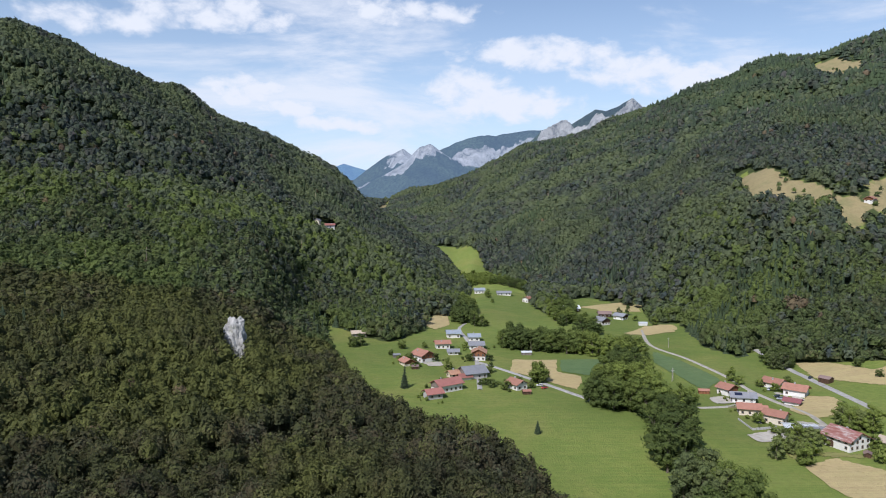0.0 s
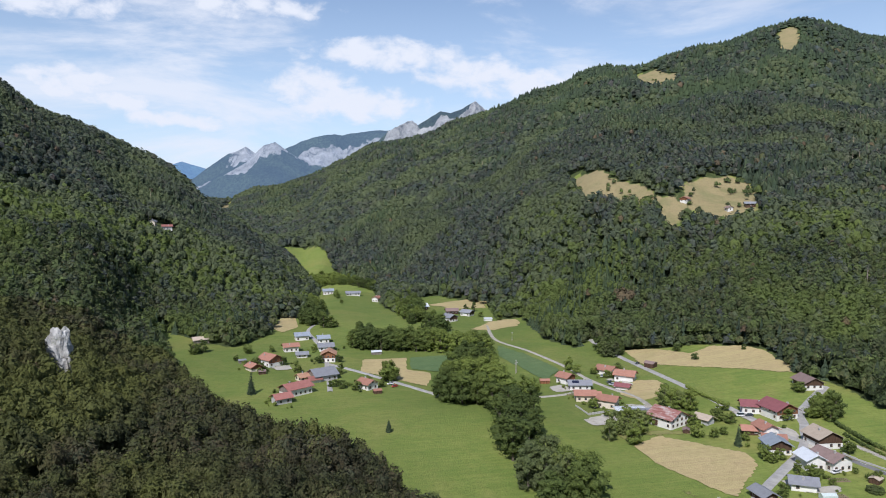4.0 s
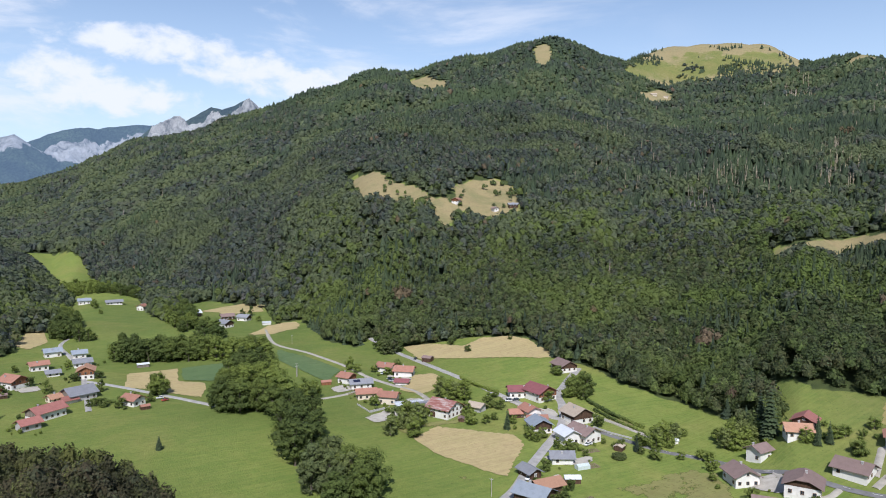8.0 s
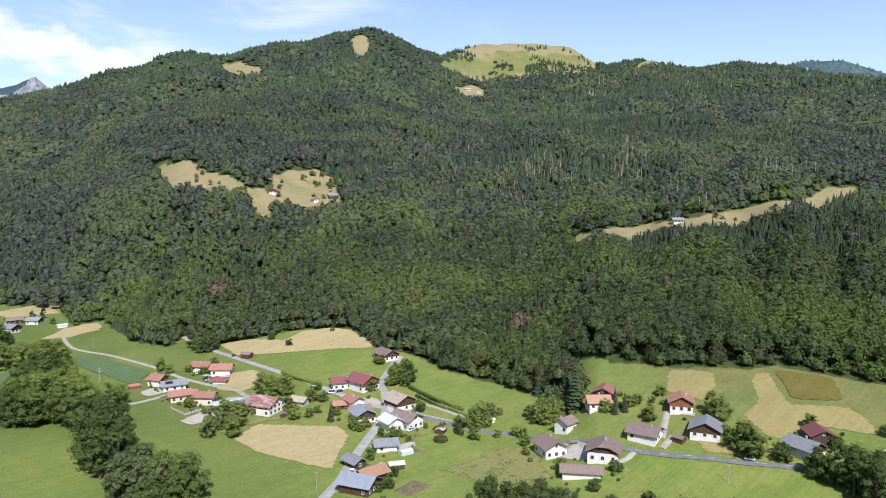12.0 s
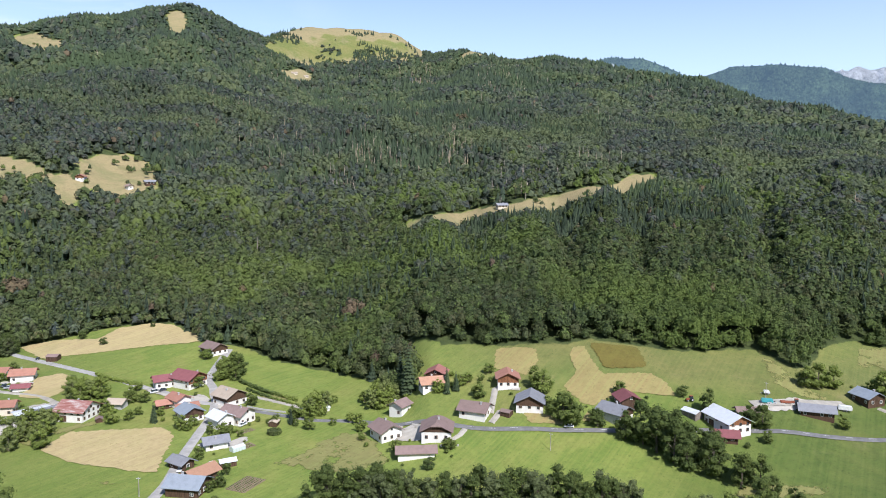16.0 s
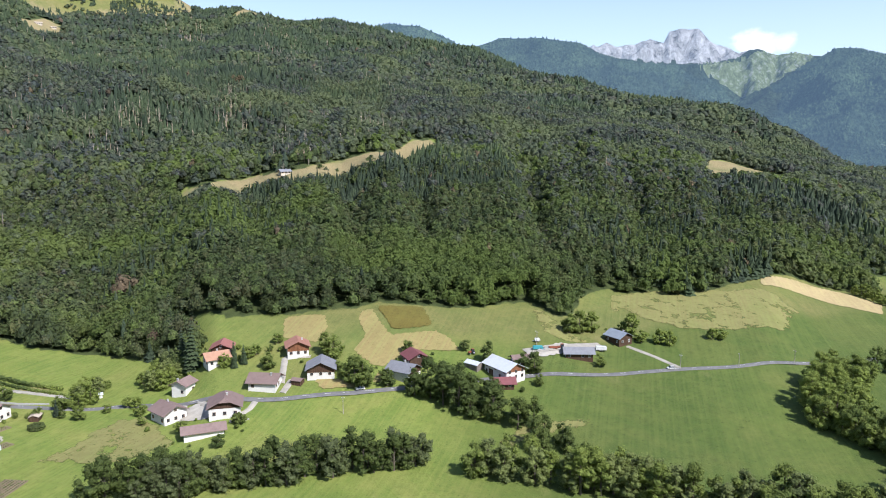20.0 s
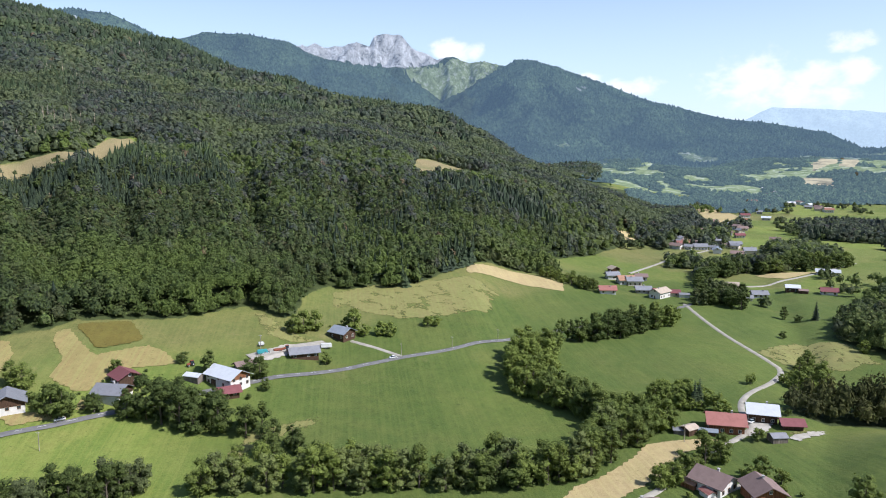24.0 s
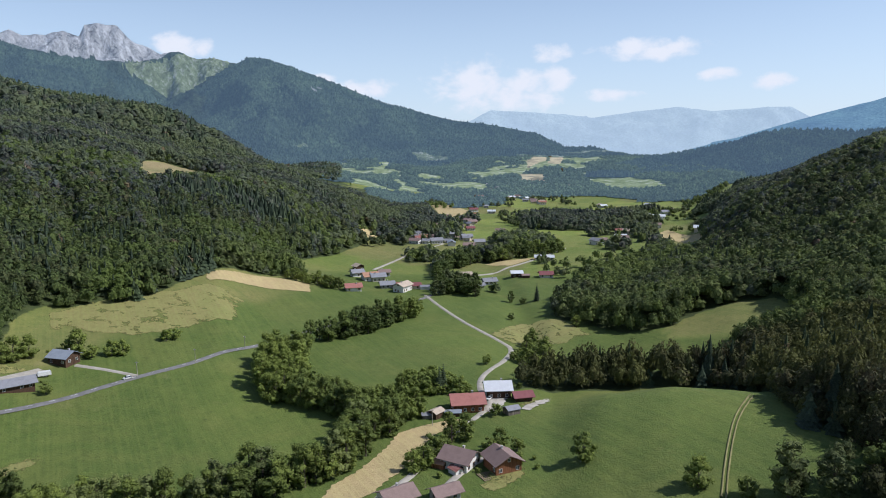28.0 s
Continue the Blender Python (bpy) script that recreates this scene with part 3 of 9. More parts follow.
WOODS['edge_wood'] = [(171, -254), (153, -281), (104, -202), (129, -227), (146, -232)]
WOODS['vale_wood_e'] = [(1450, -760), (1400, -900), (1290, -1060), (1180, -1180), (1080, -1270), (1150, -1330), (1280, -1230), (1400, -1090), (1500, -940), (1540, -790)]
WOODS['river_wood'] = [(739, -460), (739, -493), (720, -526), (680, -518), (630, -461), (648, -428), (685, -430)]


def is_open(x, y):
    """Meadow, as against wood."""
    x, y = np.asarray(x, float), np.asarray(y, float)
    o = np.zeros(x.shape, bool)
    for p in OPEN.values():
        o |= inside(p, x, y)
    b, d = np.degrees(np.arctan2(x, y)), np.hypot(x, y)
    low = height(x, y, False) < 6 + np.clip(d - 1100, 0, 3000) * 0.05
    far = (b > 110) & (b < 141) & (d > 480) & low
    wood = fbm(x / 220, y / 220, 21, 4) + fbm(x / 60, y / 60, 31, 2) * 0.55 > np.where(d > 1050, -0.14, -0.06 + np.clip((1300 - d) / 2600, -0.1, 0.14))
    wood &= d > 700
    o |= far & ~wood
    for p in HAYLOTS.values():
        o |= inside(p, x, y)
    for p in WOODS.values():
        o &= ~inside(p, x, y)
    for p in CLEARINGS.values():
        o |= inside(p, x, y)
    return o


# ---- ground ----
def build_ground():
    bear = np.unique(np.concatenate([np.arange(-180, -42, 3.0), np.arange(-42, 160, 0.46), np.arange(160, 180, 3.0)]))
    dist = [0.02, 30.0, 60.0]
    while dist[-1] < 4950:
        dist.append(min(dist[-1] * 1.019 + 0.6, 4950))
    dist = np.array(dist)
    B, D = np.meshgrid(np.radians(bear), dist, indexing="ij")
    x, y = D * np.sin(B), D * np.cos(B)
    # far down the valley the floor dips under the foot of the range
    z = height(x, y) - 60 * np.clip((D - 3050) / 350, 0, 1) * ((B > radians(101)) & (B < radians(153)))
    nb, nd = B.shape
    v = np.stack([x, y, z], -1).reshape(-1, 3)
    i, j = np.meshgrid(np.arange(nb), np.arange(nd - 1), indexing="ij")
    i2 = (i + 1) % nb
    f = np.stack([i * nd + j, i * nd + j + 1, i2 * nd + j + 1, i2 * nd + j], -1).reshape(-1, 4)
    wood, alp = np.zeros(len(v)), np.zeros(len(v))
    for ox, oy in ((0, 0), (3, 0), (-3, 0), (0, 3), (0, -3)):
        wood += 0.2 * ~is_open(v[:, 0] + ox, v[:, 1] + oy)
        for p in CLEARINGS.values():
            alp += 0.2 * inside(p, v[:, 0] + ox * 4, v[:, 1] + oy * 4)
    # the lower half of the grassy summit is greener
    dome_low = inside(CLEARINGS["alp_f"], v[:, 0], v[:, 1]) & (np.hypot(v[:, 0], v[:, 1]) + 160 * fbm(v[:, 0] / 130, v[:, 1] / 130, 12, 3) < 2230)
    alp = np.where(dome_low, np.clip(0.46 + 0.55 * fbm(v[:, 0] / 55, v[:, 1] / 75, 14, 4), 0, 1), alp)
    g = mesh_object("ground", v, f, [GROUND], True)
    # the south meadows are the greener, the hill ground drier
    vb, vd = np.degrees(np.arctan2(v[:, 0], v[:, 1])), np.hypot(v[:, 0], v[:, 1])
    lush = np.clip((vb - 74) / 14, 0, 1) * np.clip((900 - vd) / 300, 0, 1) * np.clip(1 - (v[:, 2] - 14) / 10, 0.15, 1)
    lush = np.where(inside(OPEN["upper_meadow"], v[:, 0], v[:, 1]), lush * 0.25, lush)
    lush = np.clip(lush + 0.5 * fbm(v[:, 0] / 70, v[:, 1] / 70, 63, 3) * (lush > 0), 0, 1)
    lush = np.maximum(lush, 0.6 * np.clip((36 - vb) / 12, 0, 1) * (vd < 900) * np.clip(0.8 + fbm(v[:, 0] / 80, v[:, 1] / 80, 65, 3), 0, 1))
    # grazed slopes above the main road
    reach = vd - np.interp(vb, [50, 62, 70, 82, 88, 94, 98, 102, 112], [270, 275, 310, 326, 338, 360, 380, 410, 520]) - np.interp(vb, [88, 96, 108], [22, 62, 70])
    dry = np.clip(reach / 25, 0, 1) * np.clip((vb - 54) / 10, 0, 1) * np.clip((110 - vb) / 4, 0, 1) * (vd < 800) * (0.85 + 0.5 * fbm(v[:, 0] / 40, v[:, 1] / 40, 64, 3))
    upland = inside(OPEN["upper_meadow"], v[:, 0], v[:, 1])
    dry = np.clip(np.where(upland | dome_low, 0.9, dry), 0, 1)
    # small parcels of hay, pasture and grass in the lower valley
    pu, pv = (v[:, 0] * 0.82 + v[:, 1] * 0.57) / 120, (v[:, 0] * -0.57 + v[:, 1] * 0.82) / 75
    lot = np.sin(np.floor(pu) * 91.7 + np.floor(pv) * 47.3) * 43758.5
    lot = lot - np.floor(lot)
    vale = (vb > 107) & (vb < 142) & (vd > 640)
    for p in HAYLOTS.values():
        lot = np.where(inside(p, v[:, 0], v[:, 1]), 0.1, lot)
    dry = np.where(vale, np.where(lot < 0.22, 0.95, np.where(lot < 0.42, 0.4, 0.0)), dry)
    lush = np.where(vale & (lot > 0.72), 0.55, np.where(vale, lush * 0.5, lush))
    for key, val in (("wood", wood), ("alp", alp), ("lush", lush), ("dry", dry)):
        g.data.attributes.new(key, "FLOAT", "POINT").data.foreach_set("value", val.astype(np.float32))
    tagged(g, "valley floor of green meadows rising into wooded slopes", "ground", kind="structure")


build_ground()


def drape(poly, lift, cell):
    """Points and triangles of a polygon laid on the ground."""
    bm = bmesh.new()
    vs = [bm.verts.new((x, y, 0)) for x, y in poly]
    bm.faces.new(vs)
    xs, ys = [p[0] for p in poly], [p[1] for p in poly]
    for lo, hi, no in ((min(xs), max(xs), (1, 0, 0)), (min(ys), max(ys), (0, 1, 0))):
        for k in range(1, max(2, int((hi - lo) / cell))):
            co = lo + k * cell
            bmesh.ops.bisect_plane(bm, geom=bm.verts[:] + bm.edges[:] + bm.faces[:], plane_co=(co * no[0], co * no[1], 0), plane_no=no)
    bmesh.ops.triangulate(bm, faces=bm.faces[:])
    co = np.array([v.co[:] for v in bm.verts])
    z = height(co[:, 0], co[:, 1]) + lift
    for v, h in zip(bm.verts, z):
        v.co.z = h
    bm.normal_update()
    for f in bm.faces:
        f.smooth = True
        if f.normal.z < 0:
            f.normal_flip()
    # the rim runs into the ground
    rim = [e for e in bm.edges if e.is_boundary]
    for e in rim:
        e.smooth = False
    low = bmesh.ops.extrude_edge_only(bm, edges=rim)["geom"]
    for v in low:
        if isinstance(v, bmesh.types.BMVert):
            v.co.z -= lift + 0.5
    return bm


def smooth_loop(poly):
    """Rounds a field's outline (corner cutting) and frays it a little."""
    p = [Vector((*q, 0)) for q in poly]
    r = []
    for a, b in zip(p, p[1:] + p[:1]):
        r += [a.lerp(b, 0.05), a.lerp(b, 0.5), a.lerp(b, 0.95)]
    return [(q.x + 1.6 * noise.noise((q.x * 0.2, q.y * 0.2, 3)), q.y + 1.6 * noise.noise((q.x * 0.2, q.y * 0.2, 8))) for q in r]


FIELD_COUNT = [0]


def field(name, mat, poly):
    FIELD_COUNT[0] += 1
    size = max(max(p[0] for p in poly) - min(p[0] for p in poly), max(p[1] for p in poly) - min(p[1] for p in poly))
    loop, cell = smooth_loop(poly), min(max(3.0, size / 34), 7.0)
    lift = {"lush_meadow": 0.10, "dry_meadow": 0.18, "hayfield": 0.26, "crop_field": 0.34, "yard": 0.30}[name] + 0.006 * (FIELD_COUNT[0] % 9)
    bm = drape(loop, lift, cell)
    me = bpy.data.meshes.new(name)
    bm.to_mesh(me)
    bm.free()
    co = np.array([v.co[:2] for v in me.vertices])
    near = np.full(len(co), 1e9)
    for a, b in zip(loop, loop[1:] + loop[:1]):
        a, e = np.array(a), np.array(b) - np.array(a)
        t = np.clip(((co - a) @ e) / max(e @ e, 1e-6), 0, 1)
        near = np.minimum(near, np.hypot(*(co - a - t[:, None] * e).T))
    # the rim stays bare; dry pasture is patchy throughout
    inner = np.clip(near / 16, 0, 0.36) if name == "dry_meadow" else np.clip(near / cell, 0, 1)
    inner = np.where(near < 0.2, -0.5, inner)
    me.attributes.new("inner", "FLOAT", "POINT").data.foreach_set("value", inner.astype(np.float32))
    me.materials.append(mat)
    words = {"hayfield": "mown straw-coloured hayfield on the valley meadow", "dry_meadow": "dry yellowish pasture between the green meadows",
             "crop_field": "uncut darker field beside the paler meadows",
             "lush_meadow": "freshly grown deep green meadow grass", "yard": "pale gravel yard in front of the houses"}
    tagged(new(name, me), words[name], "field", kind="structure")


def spline(pts, step=4.0):
    """A smooth line through the points."""
    p = [Vector((*q, 0)) for q in pts]
    p = [p[0] * 2 - p[1]] + p + [p[-1] * 2 - p[-2]]
    out = []
    for a, b, c, d in zip(p, p[1:], p[2:], p[3:]):
        n = max(2, int((c - b).length / step))
        for k in range(n):
            t = k / n
            out.append(0.5 * ((2 * b) + (c - a) * t + (2 * a - 5 * b + 4 * c - d) * t * t + (3 * b - a - 3 * c + d) * t ** 3))
    return out + [p[-2]]


def ribbon(name, pts, width, mat, lift, cols=4):
    line = spline(pts)
    n = len(line)
    v = []
    for i, p in enumerate(line):
        t = (line[min(i + 1, n - 1)] - line[max(i - 1, 0)]).normalized()
        s = Vector((t.y, -t.x, 0))
        for k in range(cols + 1):
            q = p + s * (width * (k / cols - 0.5) + (0.25 * noise.noise(p * 0.1) if k in (0, cols) else 0))
            v.append((q.x, q.y))
    v = np.array(v)
    z = height(v[:, 0], v[:, 1]).reshape(n, cols + 1)
    z = np.maximum(z, z.mean(1, keepdims=True)) + lift
    z[:, 0] -= 0.5
    z[:, -1] -= 0.5
    i, k = np.meshgrid(np.arange(n - 1), np.arange(cols), indexing="ij")
    a = i * (cols + 1) + k
    f = np.stack([a, a + 1, a + cols + 2, a + cols + 1], -1).reshape(-1, 4)
    return mesh_object(name, np.column_stack([v, z.ravel()]), f, [mat], True)


def road_material(name, c, crack):
    m, n, l, s = material(name, 0.85)
    f = noise_fac(n, l, 0.25, 6, 0.65)
    col = ramp(n, l, f, [(0.3, tuple(v * 0.75 for v in c)), (0.7, tuple(v * 1.2 for v in c))])
    g = noise_fac(n, l, 2.2, 4, 0.6)
    col = blend(n, l, ramp(n, l, g, [(0.55, (0, 0, 0)), (0.75, (crack,) * 3)]), col, tuple(v * 0.6 for v in c))
    l.new(col, s.inputs["Base Color"])
    bumped(n, l, s, g, 0.3, 0.05)
    return m


ASPHALT = road_material("worn_asphalt", (0.16, 0.157, 0.155), 0.4)
LANE = road_material("bleached_lane", (0.33, 0.318, 0.30), 0.4)
GRAVEL = road_material("pale_gravel", (0.34, 0.315, 0.27), 0.35)
YARD = frayed(road_material("yard_gravel", (0.40, 0.37, 0.32), 0.3))
TRACK = road_material("dry_track", (0.20, 0.185, 0.08), 0.5)


ROAD_LINES = []


def road(name, width, mat, pts):
    ROAD_LINES.append(pts)
    words = {"worn_asphalt": "grey asphalt main road along the valley", "bleached_lane": "pale bleached asphalt lane winding between meadows", "pale_gravel": "pale gravel track beside the meadows", "dry_track": "dry wheel track worn into the green meadow"}
    tagged(ribbon(name, pts, width, mat, 0.38), words[mat.name], "road", kind="structure")


field('hayfield', HAY, [(180, 311), (204, 282), (201, 268), (169, 239), (164, 254), (156, 280), (156, 304), (180, 318)])
field('hayfield', HAY, [(214, 415), (230, 405), (199, 366), (196, 374), (195, 389)])
field('hayfield', HAY, [(247, 499), (267, 486), (279, 455), (300, 463), (318, 451), (323, 431), (315, 395), (310, 378), (299, 383), (284, 402), (259, 422), (237, 448)])
field('hayfield', HAY, [(50, 520), (79, 520), (86, 522), (80, 481), (96, 469), (84, 431), (71, 448), (55, 472), (44, 480)])
field('hayfield', HAY, [(165, 783), (219, 812), (223, 779), (189, 746), (165, 746)])
field('hayfield', HAY, [(221, -73), (229, -88), (243, -104), (253, -113), (256, -129), (255, -140), (255, -150), (244, -136), (242, -126), (234, -118), (222, -106), (216, -97), (208, -85), (203, -74), (207, -62)])
field('hayfield', STUBBLE, [(290, 143), (294, 125), (289, 112), (280, 132)])
field('hayfield', STUBBLE, [(303, 114), (306, 108), (294, 104), (292, 113)])
field('hayfield', HAY, [(805, -306), (844, -360), (824, -363), (773, -305), (785, -292)])
field('hayfield', HAY, [(156, 621), (202, 669), (219, 666), (214, 638), (179, 611)])
field('hayfield', HAY, [(-16, 699), (4, 749), (9, 675), (-7, 641), (-18, 662)])
field('hayfield', HAY, [(1320, -671), (1265, -698), (1112, -651), (981, -547), (1078, -567)])
field('hayfield', HAY, [(636, -616), (708, -726), (571, -648), (516, -590), (613, -630)])
field('hayfield', HAY, [(605, -366), (604, -406), (604, -442), (572, -379)])
field('dry_meadow', DRY, [(207, -122), (207, -130), (200, -141), (188, -128), (194, -115)])
field('dry_meadow', DRY, [(257, -171), (259, -183), (264, -198), (247, -181), (247, -167)])
field('dry_meadow', DRY, [(369, -232), (389, -277), (375, -294), (334, -289), (332, -261), (338, -232)])
field('hayfield', STUBBLE, [(341, 182), (349, 159), (334, 150), (317, 149), (318, 170)])
field('crop_field', CROP, [(366, 138), (376, 112), (356, 99), (341, 119)])
field('hayfield', STUBBLE, [(356, 145), (364, 137), (339, 118), (353, 98), (346, 87), (334, 79), (328, 99), (308, 110), (306, 117), (316, 131), (331, 131)])
field('hayfield', HAY, [(529, -88), (549, -112), (565, -146), (547, -172), (519, -164), (525, -125), (507, -83)])
field('hayfield', HAY, [(190, 388), (216, 412), (229, 408), (228, 393), (211, 373), (197, 369)])
field('hayfield', HAY, [(-13, 725), (-3, 743), (8, 723), (8, 676), (-7, 663)])
field('hayfield', HAY, [(149, 785), (183, 808), (211, 818), (219, 793), (211, 747), (181, 747)])
field('hayfield', HAY, [(186, 658), (216, 667), (209, 628), (180, 619), (158, 614)])
field('yard', YARD, [(149, 347), (171, 358), (176, 350), (163, 335), (152, 335)])
field('yard', YARD, [(232, 283), (245, 289), (249, 281), (244, 273), (231, 273)])
field('yard', YARD, [(199, 244), (216, 243), (218, 238), (207, 233), (198, 237)])
field('yard', YARD, [(155, 414), (168, 422), (173, 403), (157, 400)])
field('yard', YARD, [(253, 184), (260, 180), (258, 171), (249, 169), (246, 176)])
field('dry_meadow', DRY, [(157, 328), (168, 331), (200, 315), (208, 280), (198, 305), (169, 313), (151, 306)])
field('dry_meadow', DRY, [(255, 279), (269, 276), (268, 259), (250, 257), (249, 270)])
field('dry_meadow', DRY, [(245, 211), (252, 195), (241, 184), (232, 167), (219, 163), (205, 180), (196, 213)])
field('dry_meadow', DRY, [(149, 288), (154, 257), (164, 238), (158, 232), (147, 254), (144, 286)])
field('dry_meadow', DRY, [(453, 17), (471, -8), (491, -58), (510, -85), (479, -107), (432, -91), (416, -57), (407, -30), (418, -6), (423, 15)])
field('dry_meadow', DRY, [(401, 58), (403, 47), (387, 34), (376, 16), (365, 20), (363, 36), (374, 51)])
field('dry_meadow', DRY, [(262, 53), (283, 43), (297, 14), (288, 7), (269, 32), (251, 44)])
field('dry_meadow', DRY, [(371, -225), (394, -271), (361, -288), (337, -291), (330, -259), (342, -227)])
field('dry_meadow', DRY, [(201, -118), (204, -131), (204, -146), (197, -147), (188, -132), (185, -121), (189, -115)])
field('crop_field', GREEN_CROP, [(164, 557), (177, 510), (184, 458), (160, 427), (155, 475), (151, 511)])
field('crop_field', GREEN_CROP, [(86, 521), (110, 523), (133, 518), (109, 484), (97, 469), (80, 482)])
field('yard', YARD, [(258, 187), (261, 179), (251, 166), (256, 154), (266, 154), (263, 151), (251, 152), (244, 175), (247, 183)])
field('yard', YARD, [(282, 151), (287, 147), (277, 144), (273, 149)])
field('yard', YARD, [(304, 162), (308, 149), (306, 147), (299, 157), (292, 154), (290, 157)])
field('yard', YARD, [(199, 429), (207, 423), (213, 406), (205, 398), (195, 393), (193, 402), (199, 414)])
field('yard', YARD, [(185, 370), (196, 362), (197, 353), (181, 335), (180, 351)])
field('yard', YARD, [(196, 253), (207, 251), (209, 243), (200, 237), (194, 245)])
field('yard', YARD, [(345, 50), (363, 36), (369, 22), (367, 18), (352, 28), (342, 41)])
field('yard', YARD, [(268, -167), (266, -177), (253, -168), (249, -157), (252, -153)])
field('yard', YARD, [(249, -169), (262, -202), (251, -190), (241, -169)])
field('yard', YARD, [(235, 345), (234, 324), (237, 307), (245, 301), (238, 288), (227, 290), (229, 316), (229, 336)])
field('yard', YARD, [(-16, 508), (-1, 516), (3, 499), (-11, 496)])

road('main_road', 4.2, ASPHALT, [(238, 287), (238, 277), (241, 261), (247, 235), (256, 214), (261, 184), (267, 152), (277, 131), (290, 104), (323, 45), (338, 14), (356, -22), (368, -50), (389, -85), (423, -137), (442, -174), (477, -236), (502, -272), (533, -311)])
road('village_street', 5.2, LANE, [(138, 208), (151, 220), (165, 229), (182, 243), (202, 258), (223, 273), (238, 287), (247, 299), (253, 307), (260, 319), (272, 329), (289, 342), (305, 354)])
road('hill_lane', 4.6, LANE, [(240, 539), (237, 483), (235, 433), (234, 395), (234, 363), (234, 343), (234, 326), (233, 296), (236, 286)])
road('north_lane', 4.4, LANE, [(26, 509), (49, 476), (70, 442), (92, 402)])
road('hamlet_lane', 3.6, GRAVEL, [(180, 639), (169, 572), (181, 523), (188, 468), (189, 429), (193, 404), (198, 379), (196, 356)])
road('farm_lane', 3.6, GRAVEL, [(129, 395), (160, 397), (175, 407), (190, 421)])
road('south_lane', 3.3, GRAVEL, [(487, -245), (435, -235), (393, -229), (350, -226), (332, -222), (314, -205), (297, -182), (280, -170), (263, -165), (252, -153), (245, -140), (232, -123), (214, -101), (208, -91), (204, -84)])
road('yard_lane', 3.2, GRAVEL, [(196, -101), (208, -119), (214, -133), (215, -141)])
road('drive', 2.8, GRAVEL, [(378, 0), (369, -14), (359, -26)])
road('town_lane', 4, GRAVEL, [(608, -251), (652, -294), (697, -338), (748, -401)])
road('river_lane', 4, GRAVEL, [(543, -306), (556, -349), (578, -396), (604, -442), (643, -502)])
road('farm_drive', 3, GRAVEL, [(246, 178), (259, 186), (261, 180), (252, 165), (255, 155), (264, 155)])
road('chalet_drive', 3.4, GRAVEL, [(281, 151), (298, 158), (303, 159), (306, 148)])
road('house_drive', 3.4, GRAVEL, [(274, 147), (285, 148)])
road('field_track', 0.7, TRACK, [(137.2, -169.7), (156.0, -194.2), (172.2, -217.9), (184.4, -241.0)])
road('field_track', 0.7, TRACK, [(138.9, -169.7), (157.7, -194.2), (173.9, -217.9), (186.1, -241.0)])
road('loading_yard', 7, GRAVEL, [(346, 50), (359, 32), (373, 14)])
road('village_lane', 3.6, LANE, [(23, 435), (24, 479), (25, 552), (20, 600), (16, 658), (38, 711)])
road('spur_lane', 3.6, GRAVEL, [(254, 289), (257, 257), (259, 239)])


# broken centre line of the main road
bm = bmesh.new()
centre = spline(ROAD_LINES[0], 3.0)
for a, b in list(zip(centre, centre[1:]))[::3]:
    t = (b - a).normalized()
    s = Vector((t.y, -t.x, 0)) * 0.09
    bm.faces.new([bm.verts.new((p.x, p.y, ground_z(p.x, p.y) + 0.46)) for p in (a - s, b - s, b + s, a + s)])
bmesh.ops.recalc_face_normals(bm, faces=bm.faces[:])
me = bpy.data.meshes.new("road_marking")
bm.to_mesh(me)
bm.free()
me.materials.append(road_material("road_paint", (0.62, 0.62, 0.60), 0.5))
tagged(new("road_marking", me), "broken white centre line of the asphalt road", "road marking", kind="structure")


# ---- forest: real crowns, joined by stand ----
rng = np.random.default_rng(7)


def spruce_shape(sides, tiers):
    """A ragged cone of drooping tiers."""
    v, f = [], []
    for t in range(tiers):
        z0, z1 = t / tiers * 0.86 + 0.02, (t + 1.5) / (tiers + 0.5) * 0.92 + 0.08
        r = (1 - t / tiers) * 0.95 + 0.06
        b = len(v)
        for k in range(sides):
            a = 2 * math.pi * (k + 0.5 * (t % 2)) / sides
            rr = r * (1.0 if k % 2 else 0.72)
            v.append((rr * math.cos(a), rr * math.sin(a), z0 - 0.03 * (k % 2)))
        v.append((0, 0, min(z1, 1.0)))
        f += [(b + k, b + (k + 1) % sides, b + sides) for k in range(sides)]
    return np.array(v), np.array(f)


def snag_shape():
    """A dead trunk with a few bare limbs."""
    v, f = [], []

    def spike(x, y, z, dx, dy, dz, w):
        b = len(v)
        for k in range(3):
            a = 2.094 * k
            v.append((x + w * math.cos(a), y + w * math.sin(a), z))
        v.append((x + dx, y + dy, z + dz))
        f.extend([(b, b + 1, b + 3), (b + 1, b + 2, b + 3), (b + 2, b, b + 3)])
    spike(0, 0, 0, 0, 0, 1.0, 0.21)
    for k in range(6):
        z = 0.35 + k * 0.1
        a = k * 2.4
        r = 0.75 * (1.1 - z)
        spike(0, 0, z, r * math.cos(a), r * math.sin(a), 0.05, 0.08)
    return np.array(v), np.array(f)


def dome(sides):
    """A low-cut dome: two rings and a top."""
    a = np.arange(sides) * 2 * np.pi / sides
    lo = np.stack([0.95 * np.cos(a), 0.95 * np.sin(a), a * 0 - 0.35], -1)
    hi = np.stack([0.80 * np.cos(a + 0.4), 0.80 * np.sin(a + 0.4), a * 0 + 0.5], -1)
    f = []
    for k in range(sides):
        n = (k + 1) % sides
        f += [(k, n, sides + k), (n, sides + n, sides + k), (sides + k, sides + n, 2 * sides)]
    return np.concatenate([lo, hi, [[0, 0, 1.0]]]), np.array(f)


